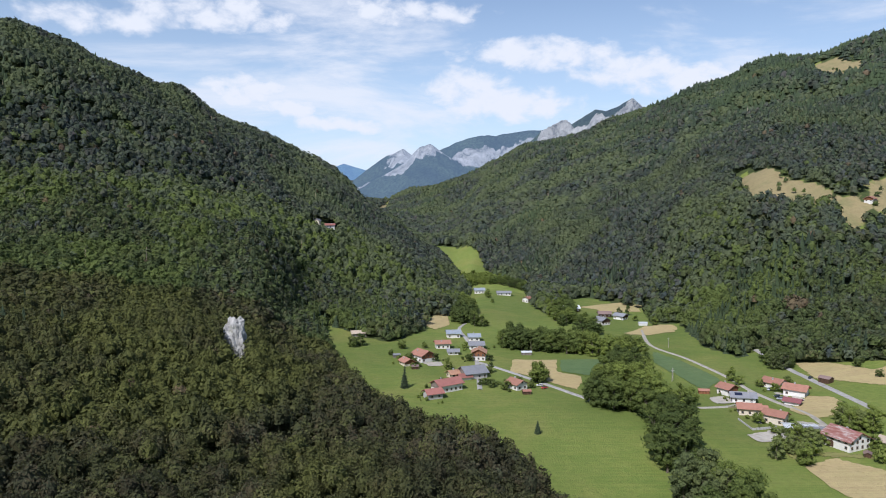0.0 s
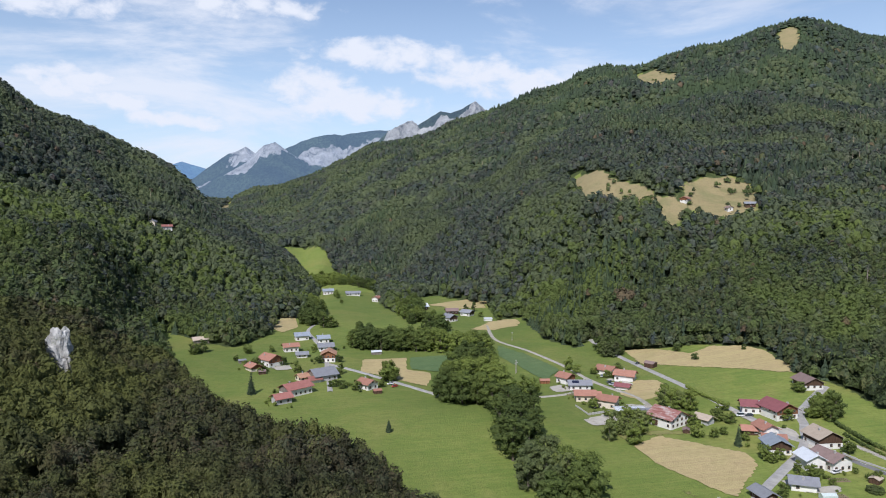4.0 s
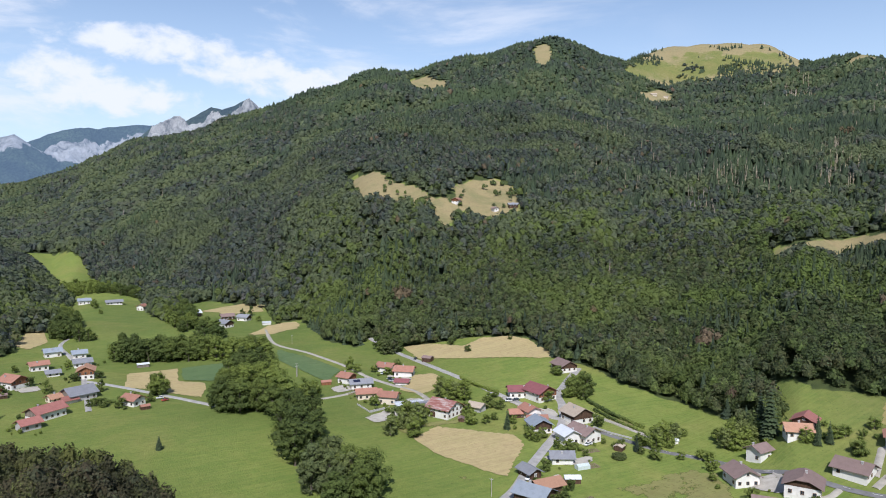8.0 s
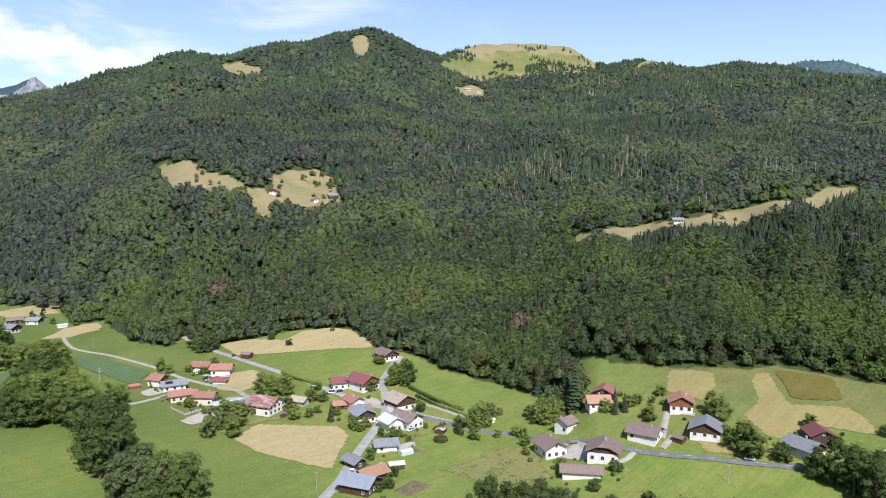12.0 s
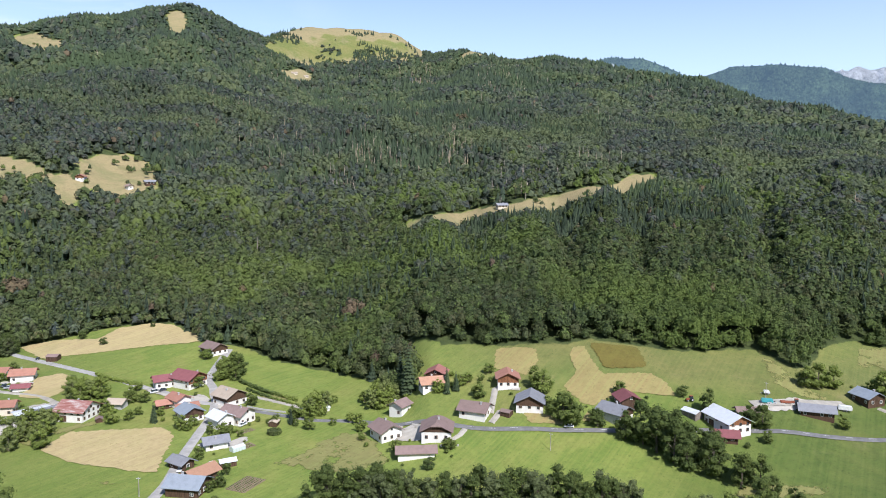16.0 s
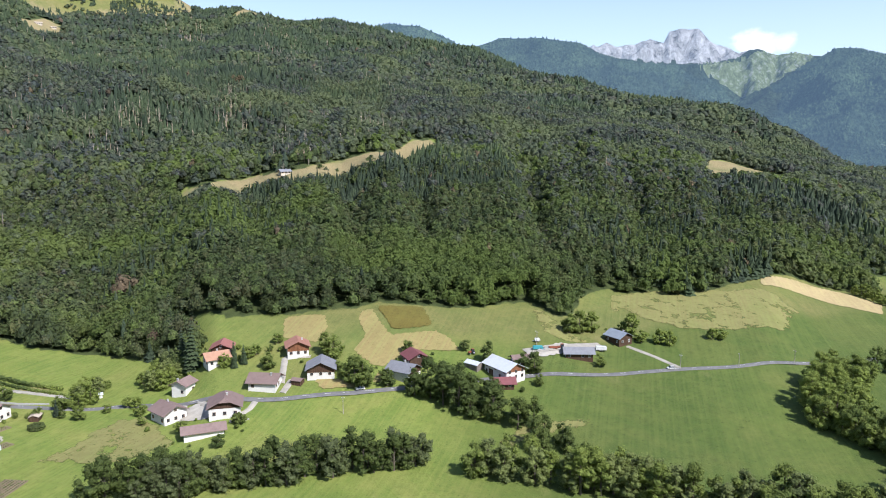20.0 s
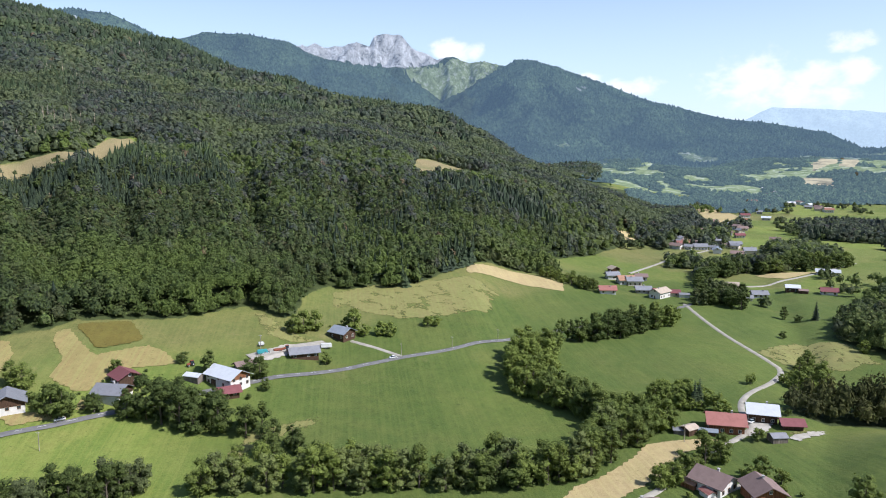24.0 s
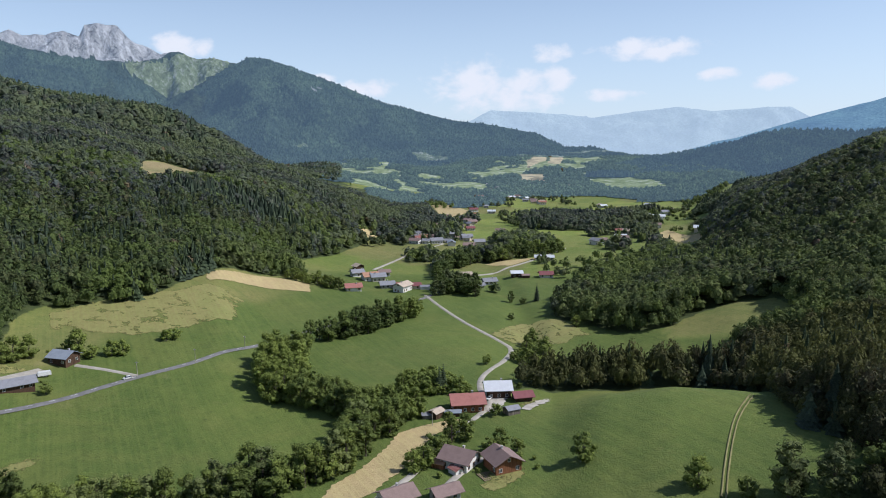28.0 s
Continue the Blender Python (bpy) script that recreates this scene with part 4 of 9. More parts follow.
def leafy(sprays, seed, size, sides=7, core=0.84, lobes=0.2):
    """A crown: a rough dark core set with sprays of leaves that stand out on all sides, gathered in boughs."""
    r = np.random.default_rng(seed)
    v, f = dome(sides)
    v = v * core * r.uniform(0.84, 1.12, (len(v), 1))
    boughs = r.normal(0, 1, (9, 3))
    boughs[:, 2] = np.abs(boughs[:, 2])
    boughs /= np.linalg.norm(boughs, axis=1)[:, None]

    def form(p):
        """Narrower towards the top, swollen round the boughs."""
        n = p / np.maximum(np.linalg.norm(p, axis=-1, keepdims=True), 1e-6)
        swell = 1.0 - 0.6 * lobes + lobes * np.clip(((n @ boughs.T).max(-1, keepdims=True) - 0.7) / 0.3, 0, 1)
        return p * swell * np.concatenate([np.repeat(1.06 - 0.26 * np.clip(p[..., 2:], 0, 1), 2, -1), np.full_like(p[..., 2:], 1.08)], -1)
    vs, fs, n = [form(v)], [f], len(v)
    for k in range(sprays):
        d = r.normal(0, 1, 3)
        d[2] = abs(d[2]) * 1.15 - 0.32
        d /= np.linalg.norm(d)
        nrm = d * 0.8 + r.normal(0, 0.30, 3) + np.array([0, 0, 0.35])
        e = np.cross(nrm, r.normal(0, 1, 3))
        e /= np.linalg.norm(e)
        g = np.cross(nrm, e)
        g /= np.linalg.norm(g)
        c = form(d * r.uniform(0.84, 1.10))
        q = size * r.uniform(0.65, 1.35)
        vs.append(np.array([c - e * q - g * q * 0.6, c + e * q - g * q * 0.4, c + g * q * 0.9]))
        fs.append(np.array([[n, n + 1, n + 2]]))
        n += 3
    return np.concatenate(vs), np.concatenate(fs)


SHAPES = {"closest": [leafy(250, 180 + k, 0.115, 8, 0.82, 0.36) for k in range(8)], "close": [leafy(92, 80 + k, 0.18, 7, 0.82, 0.30) for k in range(10)], "near": [leafy(25, k, 0.33, 6) for k in range(10)], "far": [leafy(10, 40 + k, 0.44, 5, 0.9) for k in range(10)],
          "remote": [leafy(4, 60 + k, 0.5, 5, 0.95) for k in range(8)], "speck": [leafy(1, 160 + k, 0.5, 4, 1.0) for k in range(4)],
          "spruce": [spruce_shape(10, 5)], "far_spruce": [spruce_shape(6, 2)], "snag": [snag_shape()]}
CROWNS = ("closest", "close", "near", "far", "remote", "speck")


def stand(name, shape, x, y, radius, tall, mat, label, jitter=0.3, deep=None):
    """Many crowns of one kind as one mesh. deep: the least half height of each crown, as a share of the tree."""
    if not len(x):
        return None
    verts, faces, tones, base = [], [], [], 0
    shapes = SHAPES[shape]
    pick = rng.integers(0, len(shapes), len(x))
    for q, (v, f) in enumerate(shapes):
        m = pick == q
        n, k = int(m.sum()), len(v)
        if not n:
            continue
        a = rng.uniform(0, 6.283, n)
        j = 1 + rng.uniform(-jitter, jitter, (n, k)) * (0.4 if shape in CROWNS else 1.0)
        vx, vy, vz = v[:, 0] * j, v[:, 1] * j, np.broadcast_to(v[:, 2], (n, k)) * (1 + (j - 1) * 0.7)
        ca, sa = np.cos(a)[:, None], np.sin(a)[:, None]
        r, t = radius[m][:, None], tall[m][:, None]
        z = height(x[m], y[m])[:, None]
        if shape in CROWNS:
            rv = np.clip(r * rng.uniform(1.0, 1.35, (n, 1)), t * (0.26 if deep is None else deep[m][:, None]), t * 0.58)
            pz = z + t - rv + vz * rv
        else:
            pz = z + vz * t
        px = x[m][:, None] + (vx * ca - vy * sa) * r
        py = y[m][:, None] + (vx * sa + vy * ca) * r
        verts.append(np.stack([px, py, pz], -1).reshape(-1, 3))
        faces.append((f[None] + (base + np.arange(n) * k)[:, None, None]).reshape(-1, 3))
        tones.append(np.repeat(rng.uniform(0, 1, n), k))
        base += n * k
    ob = mesh_object(name, np.concatenate(verts), np.concatenate(faces), [mat], False)
    at = ob.data.attributes.new("tone", "FLOAT", "POINT")
    at.data.foreach_set("value", np.concatenate(tones).astype(np.float32))
    return tagged(ob, label, "forest", kind="stuff")


SITES = []
SITES += [(431, 719, 11), (423, 705, 13), (415, 691, 12), (465, 688, 11), (456, 674, 13), (447, 661, 12), (486, 681, 11), (477, 668, 13), (467, 655, 12), (647, 336, 11), (633, 329, 13), (619, 322, 12), (1292, 1238, 11), (1280, 1227, 13), (1269, 1216, 12), (1332, 1237, 11), (1320, 1226, 13), (1309, 1215, 12), (-143, 898, 11), (-141, 882, 13), (-138, 867, 12), (-158, 893, 11), (-155, 877, 13), (-152, 861, 12)]
SITES += [(-124, 416, 8), (-120, 403, 10), (-114, 390, 9)]
WITHERED = [(285, 569, 9, 9), (283, 577, 5, 7), (383, 315, 6, 6), (991, 588, 5, 8)]


def scatter(cell, dmin, dmax, b0, b1):
    """Jittered places on a square grid between two bearings and distances."""
    g = np.arange(-dmax, dmax, cell)
    x, y = np.meshgrid(g, g)
    x = (x + rng.uniform(-0.46, 0.46, x.shape) * cell).ravel()
    y = (y + rng.uniform(-0.46, 0.46, y.shape) * cell).ravel()
    d, b = np.hypot(x, y), np.degrees(np.arctan2(x, y))
    crest = np.where(b < -1, np.interp(b, SB, SD[:, 5]), np.interp(b, SB, SD[:, 7]))
    k = (d >= dmin) & (d < dmax) & (b > b0) & (b < b1) & ((d < crest + 90) | (b > 112) | ((b > 101) & (d > 1700)) | ((b < 8) & (b > -9)))
    x, y = x[k], y[k]
    k = ~is_open(x, y)
    for sx, sy, sr in SITES:
        k &= (x - sx) ** 2 + (y - sy) ** 2 > sr * sr
    return x[k], y[k]


def plant(cell, dmin, dmax, b0, b1, near):
    x, y = scatter(cell, dmin, dmax, b0, b1)
    n = len(x)
    b, d = np.degrees(np.arctan2(x, y)), np.hypot(x, y)
    z = height(x, y)
    u = rng.uniform(0, 1, n)
    # spruce gathers high up and in stands
    p = np.clip((z - 150) / 420, 0, 0.6) + np.clip(fbm(x / 150, y / 150, 41, 3) * 2.6 - 0.35, 0, 0.88)
    top = np.interp(b, SB, SD[:, 7])
    p = p + 0.45 * np.clip(1 - np.abs(d - top + 40) / 220, 0, 1) * (b > 2) * (b < 100)
    p = p * np.clip((b + 20) / 40, 0.12, 1)
    p = np.where((d < 420) & (b < 32), 0.0, p) * np.where((d < 640) & (b > 20) & (b < 100), 0.25, 1.0)
    spr = u < p
    w = rng.uniform(0, 1, n)
    dead = (fbm(x / 130, y / 130, 53, 3) > 0.14) & (z > 115) & (b > 40) & (b < 98) & (w < 0.075)
    for q in DEAD_STANDS.values():
        dead |= inside(q, x, y) & (w < 0.30 + 0.9 * fbm(x / 40, y / 40, 58, 2))
    dead |= (w < 0.004) & (z > 60)
    for q in SPRUCE_STANDS.values():
        spr |= inside(q, x, y) & (u < 0.62 + 0.7 * fbm(x / 45, y / 45, 72, 3))
    brown = (w > 0.997) & ~dead
    rad = cell * (0.56 + 0.36 * rng.beta(1.6, 2.4, n)) * (1 + 0.25 * np.clip(fbm(x / 80, y / 80, 95, 3), -0.6, 0.8))
    tall = (13.0 + 3.0 * fbm(x / 26, y / 26, 91, 3) + 5 * np.abs(fbm(x / 110, y / 110, 97, 3)) + rng.uniform(-2.0, 2.2, n)) * np.clip(1 - (z - 420) / 500, 0.6, 1)
    tall = np.where((d < 420) & (b < 40), tall * rng.uniform(0.75, 1.25, n), tall)
    giant = (rng.uniform(0, 1, n) < 0.05) & (d < 900)
    rad, tall = np.where(giant, rad * 1.35, rad), np.where(giant, tall + 2.0, tall)
    rad = np.where(d < 1300, np.minimum(rad, 4.8), rad)
    edge = np.zeros(n, bool)
    for ox, oy in ((7, 0), (-7, 0), (0, 7), (0, -7)):
        edge |= is_open(x + ox, y + oy)
    tall = np.where(edge, tall * rng.uniform(0.45, 0.82, n), tall)
    deep = np.where(edge, 0.48, 0.26)
    low_wood = inside(WOODS["gully_wood"], x, y) | inside(WOODS["edge_wood"], x, y)
    tall = np.where(low_wood, tall * np.where(inside(WOODS["edge_wood"], x, y), 1.45, 1.15), tall)
    spr |= inside(WOODS["gully_wood"], x, y) & (u < 0.10)
    deep = np.where(low_wood, 0.46, deep)
    shape = "speck" if near == "hazy" else near
    tag = "dense leafy beech and ash wood on the hillside"
    m = (~spr | (near == "hazy")) & ~dead & ~brown
    # near slopes at both ends take the olive, shade-darkened leaf tone
    dimmed = m & (((d < 520) & (b < 12 + 14 * fbm(x / 60, y / 60, 15, 2))) | ((d < 400) & (b > 124)))
    m &= ~dimmed
    if near == "hazy":
        tall = tall * rng.uniform(0.45, 0.95, n)
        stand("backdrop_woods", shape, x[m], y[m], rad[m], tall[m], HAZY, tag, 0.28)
    else:
        # far crowns get the leaf tone tinted blue for haze
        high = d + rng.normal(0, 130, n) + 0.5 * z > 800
        # eastern slopes get the darkened leaf copy in place of real shade
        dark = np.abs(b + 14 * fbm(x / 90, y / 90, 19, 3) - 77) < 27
        for mat, pick in ((LEAF, m & ~high & ~dark), (LEAF_DIM, m & ~high & dark), (HAZED_LEAF, m & high)):
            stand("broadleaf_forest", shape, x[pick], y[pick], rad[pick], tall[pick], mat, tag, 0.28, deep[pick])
    stand("oak_forest", shape, x[dimmed], y[dimmed], rad[dimmed], tall[dimmed], DIMMED_OLIVE, "olive-green wood with shade-darkened leaves on the steep near hillside", 0.28, deep[dimmed])
    m = brown
    stand("withered_trees", shape, x[m], y[m], rad[m] * 0.8, tall[m], BROWN, "brown withered trees among the green forest", 0.3)
    if near == "hazy":
        return
    m = spr & ~dead & ~brown
    stand("spruce_forest", "spruce" if near in CROWNS[:3] else "far_spruce", x[m], y[m], rad[m] * 1.25, tall[m] * 1.22, NEEDLE, "dark spruce trees standing in the hillside forest", 0.18)
    m = dead
    stand("dead_trees", "snag", x[m], y[m], rad[m] * 0.7, tall[m] * rng.uniform(0.75, 1.5, m.sum()), DEAD, "grey dead standing trees in the upper forest", 0.2)


plant(5.8, 110, 280, -42, 156, "closest")
plant(5.2, 280, 470, -42, 156, "close")
plant(4.9, 470, 720, -42, 156, "near")
plant(6.9, 720, 1300, -42, 110, "far")
plant(11.8, 1300, 2700, -42, 110, "remote")
plant(22.0, 110, 1400, 156, 180, "remote")
plant(22.0, 110, 1400, -180, -42, "remote")

# ---- far ranges, kilometres behind the valley ----


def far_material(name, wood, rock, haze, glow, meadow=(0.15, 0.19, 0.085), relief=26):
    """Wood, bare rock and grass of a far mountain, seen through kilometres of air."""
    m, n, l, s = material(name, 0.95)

    def part_of(key, spread, scale):
        at = n.new("ShaderNodeAttribute")
        at.attribute_name = key
        k = n.new("ShaderNodeMath")
        k.operation = "MULTIPLY_ADD"
        k.inputs[1].default_value = spread
        l.new(noise_fac(n, l, scale, 7, 0.7, stretch=(1, 1, 0.4)), k.inputs[0])
        l.new(at.outputs["Fac"], k.inputs[2])
        half = n.new("ShaderNodeMath")
        half.operation = "MULTIPLY"
        half.inputs[1].default_value = 0.5
        l.new(k.outputs[0], half.inputs[0])
        return ramp(n, l, half.outputs[0], [(0.24 + spread / 4, (0, 0, 0)), (0.27 + spread / 4, (1, 1, 1))])
    woodc = ramp(n, l, noise_fac(n, l, 0.07, 5, 0.8), [(0.36, tuple(v * 0.4 for v in wood)), (0.64, tuple(v * 1.8 for v in wood))])
    stand_tone = ramp(n, l, noise_fac(n, l, 0.004, 4, 0.6, warp=0.6), [(0.35, (0.7, 0.7, 0.75)), (0.65, (1.45, 1.4, 1.15))])
    woodc = blend(n, l, 1.0, woodc, stand_tone, "MULTIPLY")
    streak = noise_fac(n, l, 0.02, 6, 0.75, stretch=(1.6, 1.6, 0.3))
    grassc = ramp(n, l, streak, [(0.36, tuple(v * 0.5 for v in meadow)), (0.52, meadow), (0.60, tuple(v * 0.6 + 0.2 for v in meadow))])
    rockc = ramp(n, l, noise_fac(n, l, 0.009, 9, 0.72, stretch=(1.5, 1.5, 0.7), warp=0.6), [(0.36, tuple(v * 0.16 for v in rock)), (0.46, tuple(v * 0.62 for v in rock)), (0.60, rock)])
    col = blend(n, l, part_of("meadow", 1.0, 0.012), woodc, grassc)
    col = blend(n, l, part_of("rock", 1.5, 0.02), col, rockc)
    l.new(col, s.inputs["Base Color"])
    # the air between is put in as a bluish glow of the surface
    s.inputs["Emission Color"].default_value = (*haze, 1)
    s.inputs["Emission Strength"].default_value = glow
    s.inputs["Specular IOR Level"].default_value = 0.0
    bumped(n, l, s, noise_fac(n, l, 0.05, 7, 0.75), 1.0, relief)
    return m


def ramp_down(v, lo, hi):
    return np.clip((hi - v) / (hi - lo), 0, 1)


def far_range(name, mat, dist, depth, crest, foot, label, ridge=0.3, seed=1, step=0.2, crag=0.0, rock=None, meadow=None, trees=0):
    """A mountain chain: crest given by bearing and angle of height over the eye; spurs run down towards the valley."""
    b = np.arange(crest[0][0], crest[-1][0] + 1e-6, step)
    e = np.interp(b, [c[0] for c in crest], [c[1] for c in crest])
    top = 115 + dist * np.tan(np.radians(e))
    arc = np.radians(b) * dist
    top = top + (fbm(arc / 260, arc * 0 + 7, seed, 4) * 0.03 - crag * np.abs(fbm(arc / 170, arc * 0 + 3, seed + 5, 4)) * 0.05) * np.maximum(top - foot, 60)
    v = np.concatenate([np.linspace(0, 1, 56), [-0.3]])
    B, V = np.meshgrid(b, v, indexing="ij")
    T = top[:, None]
    U, W = np.radians(B) * dist, V * depth
    # spurs and gullies run down and slantwise from the crest
    bend = fbm(U / 900, W / 700, seed + 2, 3) * 500
    spur = 0.75 - 2.2 * np.abs(fbm((U + bend) / 520, W / 1500, seed, 3)) + 0.5 * fbm(U / 160, W / 160, seed + 4, 3)
    fall = np.clip(1 - np.abs(V), 0, 1) ** 1.15
    z = foot + (T - foot) * fall + (T - foot) * ridge * (spur - 0.45) * np.sin(np.pi * np.clip(np.abs(V), 0, 1) ** 0.7)
    z = z + crag * 90 * (0.35 - np.abs(fbm(U / 120, W / 120, seed + 9, 4)) * 1.6) * np.clip(V / 0.03, 0, 1) * ramp_down(V, 0.3, 0.6)
    z = np.where(V < 0, foot, z)
    d = dist - V * depth
    x, y = d * np.sin(np.radians(B)), d * np.cos(np.radians(B))
    E = np.degrees(np.arctan2(z - 115, d))
    nb, nv = B.shape
    order = np.concatenate([[nv - 1], np.arange(nv - 1)])
    P = np.stack([x, y, z], -1)[:, order]
    i, j = np.meshgrid(np.arange(nb - 1), np.arange(nv - 1), indexing="ij")
    a = i * nv + j
    f = np.stack([a, a + nv, a + nv + 1, a + 1], -1).reshape(-1, 4)
    ob = mesh_object(name, P.reshape(-1, 3), f, [mat], True)
    for key, rule in (("rock", rock), ("meadow", meadow)):
        val = (rule(B, V, z, E) if rule else np.zeros(B.shape))[:, order]
        ob.data.attributes.new(key, "FLOAT", "POINT").data.foreach_set("value", val.astype(np.float32).ravel())
    if trees:
        far_trees(mat, x, y, z, V, trees, (meadow(B, V, z, E) if meadow else 0 * B) + (rock(B, V, z, E) if rock else 0 * B))
    return tagged(ob, label, "mountain", kind="structure")


def far_trees(mat, x, y, z, V, count, bare):
    """Treetops over a far slope and along its skyline."""
    nb, nv = x.shape
    r = np.random.default_rng(count)
    i, j = r.uniform(0, nb - 1.01, count), r.uniform(0, nv - 2.02, count)
    i0, j0 = i.astype(int), j.astype(int)
    k = bare[i0, j0] < 0.5
    i, j, i0, j0 = i[k], j[k], i0[k], j0[k]
    u, w = i - i0, j - j0

    def at(q):
        return (q[i0, j0] * (1 - u) + q[i0 + 1, j0] * u) * (1 - w) + (q[i0, j0 + 1] * (1 - u) + q[i0 + 1, j0 + 1] * u) * w
    cx, cy, cz, n = at(x), at(y), at(z), len(i)
    rad, tall, a = r.uniform(6, 11, n), r.uniform(9, 15, n), r.uniform(0, 6.28, n)
    v = np.zeros((n, 5, 3))
    for q in range(4):
        v[:, q] = np.stack([cx + rad * np.cos(a + q * 1.571), cy + rad * np.sin(a + q * 1.571), cz - 2 + rad * 0.3 * (q % 2)], -1)
    v[:, 4] = np.stack([cx, cy, cz + tall], -1)
    f = np.array([[0, 1, 4], [1, 2, 4], [2, 3, 4], [3, 0, 4]])[None] + (np.arange(n) * 5)[:, None, None]
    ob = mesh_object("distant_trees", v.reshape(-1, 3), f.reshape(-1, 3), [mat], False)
    tagged(ob, "dense far-off trees covering the mountain side", "forest", kind="stuff")


def spots(B, E, *at):
    """Bare patches: bearing, height over the eye, and half their width and height, in degrees."""
    f = np.zeros(B.shape)
    for b, e, w, h in at:
        f = np.maximum(f, np.clip(2.2 * (1 - ((B - b) / w) ** 2 - ((E - e) / h) ** 2), 0, 1))
    return f


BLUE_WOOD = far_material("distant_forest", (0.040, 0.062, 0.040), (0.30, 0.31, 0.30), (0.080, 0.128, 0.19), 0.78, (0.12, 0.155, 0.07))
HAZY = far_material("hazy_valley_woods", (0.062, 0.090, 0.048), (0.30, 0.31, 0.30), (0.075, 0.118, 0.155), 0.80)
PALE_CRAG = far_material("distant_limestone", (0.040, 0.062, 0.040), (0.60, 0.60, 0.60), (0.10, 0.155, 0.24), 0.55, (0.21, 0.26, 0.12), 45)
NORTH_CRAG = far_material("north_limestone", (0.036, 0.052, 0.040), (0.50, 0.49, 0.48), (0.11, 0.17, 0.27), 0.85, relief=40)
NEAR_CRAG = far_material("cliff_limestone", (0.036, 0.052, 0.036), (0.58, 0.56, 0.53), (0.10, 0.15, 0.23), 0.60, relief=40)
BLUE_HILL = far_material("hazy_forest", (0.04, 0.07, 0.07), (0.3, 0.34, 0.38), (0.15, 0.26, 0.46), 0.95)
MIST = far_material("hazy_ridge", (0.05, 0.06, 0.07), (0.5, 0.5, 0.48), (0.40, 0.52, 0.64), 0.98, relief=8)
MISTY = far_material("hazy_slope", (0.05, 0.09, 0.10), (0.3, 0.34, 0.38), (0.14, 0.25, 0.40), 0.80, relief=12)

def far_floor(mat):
    """The valley floor two kilometres off and more: fields and woods, haze put in as glow."""
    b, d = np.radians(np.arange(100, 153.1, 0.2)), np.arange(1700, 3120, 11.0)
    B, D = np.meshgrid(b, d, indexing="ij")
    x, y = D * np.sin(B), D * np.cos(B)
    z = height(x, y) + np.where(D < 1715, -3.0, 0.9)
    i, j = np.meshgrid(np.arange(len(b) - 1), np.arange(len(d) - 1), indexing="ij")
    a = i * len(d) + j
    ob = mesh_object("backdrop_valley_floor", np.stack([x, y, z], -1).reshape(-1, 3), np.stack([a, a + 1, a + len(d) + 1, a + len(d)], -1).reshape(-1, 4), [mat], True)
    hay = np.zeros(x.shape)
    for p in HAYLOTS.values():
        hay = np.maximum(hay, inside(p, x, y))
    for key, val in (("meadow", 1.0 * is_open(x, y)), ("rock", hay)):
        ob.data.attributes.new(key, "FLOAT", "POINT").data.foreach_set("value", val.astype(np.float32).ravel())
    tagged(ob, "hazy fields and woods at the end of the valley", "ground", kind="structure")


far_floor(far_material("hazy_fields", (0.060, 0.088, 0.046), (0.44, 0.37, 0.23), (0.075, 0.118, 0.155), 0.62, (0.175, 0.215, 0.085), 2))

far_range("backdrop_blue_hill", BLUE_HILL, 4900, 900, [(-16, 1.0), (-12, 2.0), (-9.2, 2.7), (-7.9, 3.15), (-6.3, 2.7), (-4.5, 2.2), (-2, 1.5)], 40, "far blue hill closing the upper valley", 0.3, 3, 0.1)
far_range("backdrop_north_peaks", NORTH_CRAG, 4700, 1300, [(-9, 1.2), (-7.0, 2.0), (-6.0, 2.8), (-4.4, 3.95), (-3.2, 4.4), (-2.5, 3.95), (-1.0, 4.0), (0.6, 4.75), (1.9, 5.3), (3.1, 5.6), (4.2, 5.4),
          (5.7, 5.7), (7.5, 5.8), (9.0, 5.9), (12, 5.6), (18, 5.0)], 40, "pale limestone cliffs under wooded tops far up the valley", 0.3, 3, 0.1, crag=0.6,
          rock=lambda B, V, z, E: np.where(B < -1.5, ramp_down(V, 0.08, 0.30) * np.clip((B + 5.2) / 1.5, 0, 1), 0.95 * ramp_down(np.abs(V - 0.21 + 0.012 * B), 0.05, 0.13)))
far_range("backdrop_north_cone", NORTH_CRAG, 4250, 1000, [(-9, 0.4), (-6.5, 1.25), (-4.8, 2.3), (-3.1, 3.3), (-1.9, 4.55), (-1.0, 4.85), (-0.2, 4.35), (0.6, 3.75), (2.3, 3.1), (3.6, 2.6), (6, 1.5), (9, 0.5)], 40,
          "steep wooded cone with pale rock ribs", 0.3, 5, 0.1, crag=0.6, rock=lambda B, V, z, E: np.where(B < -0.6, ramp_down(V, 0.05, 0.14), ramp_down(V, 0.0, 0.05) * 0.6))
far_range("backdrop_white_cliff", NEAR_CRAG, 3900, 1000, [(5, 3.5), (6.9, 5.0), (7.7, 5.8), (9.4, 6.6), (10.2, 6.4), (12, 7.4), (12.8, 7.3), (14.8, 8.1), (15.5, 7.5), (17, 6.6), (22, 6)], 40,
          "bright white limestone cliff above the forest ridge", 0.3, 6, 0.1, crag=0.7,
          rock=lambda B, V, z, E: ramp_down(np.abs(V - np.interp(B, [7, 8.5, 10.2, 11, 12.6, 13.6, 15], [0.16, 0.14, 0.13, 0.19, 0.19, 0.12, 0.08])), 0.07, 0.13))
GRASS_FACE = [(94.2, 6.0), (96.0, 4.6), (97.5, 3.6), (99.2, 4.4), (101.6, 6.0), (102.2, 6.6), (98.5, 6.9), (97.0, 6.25)]
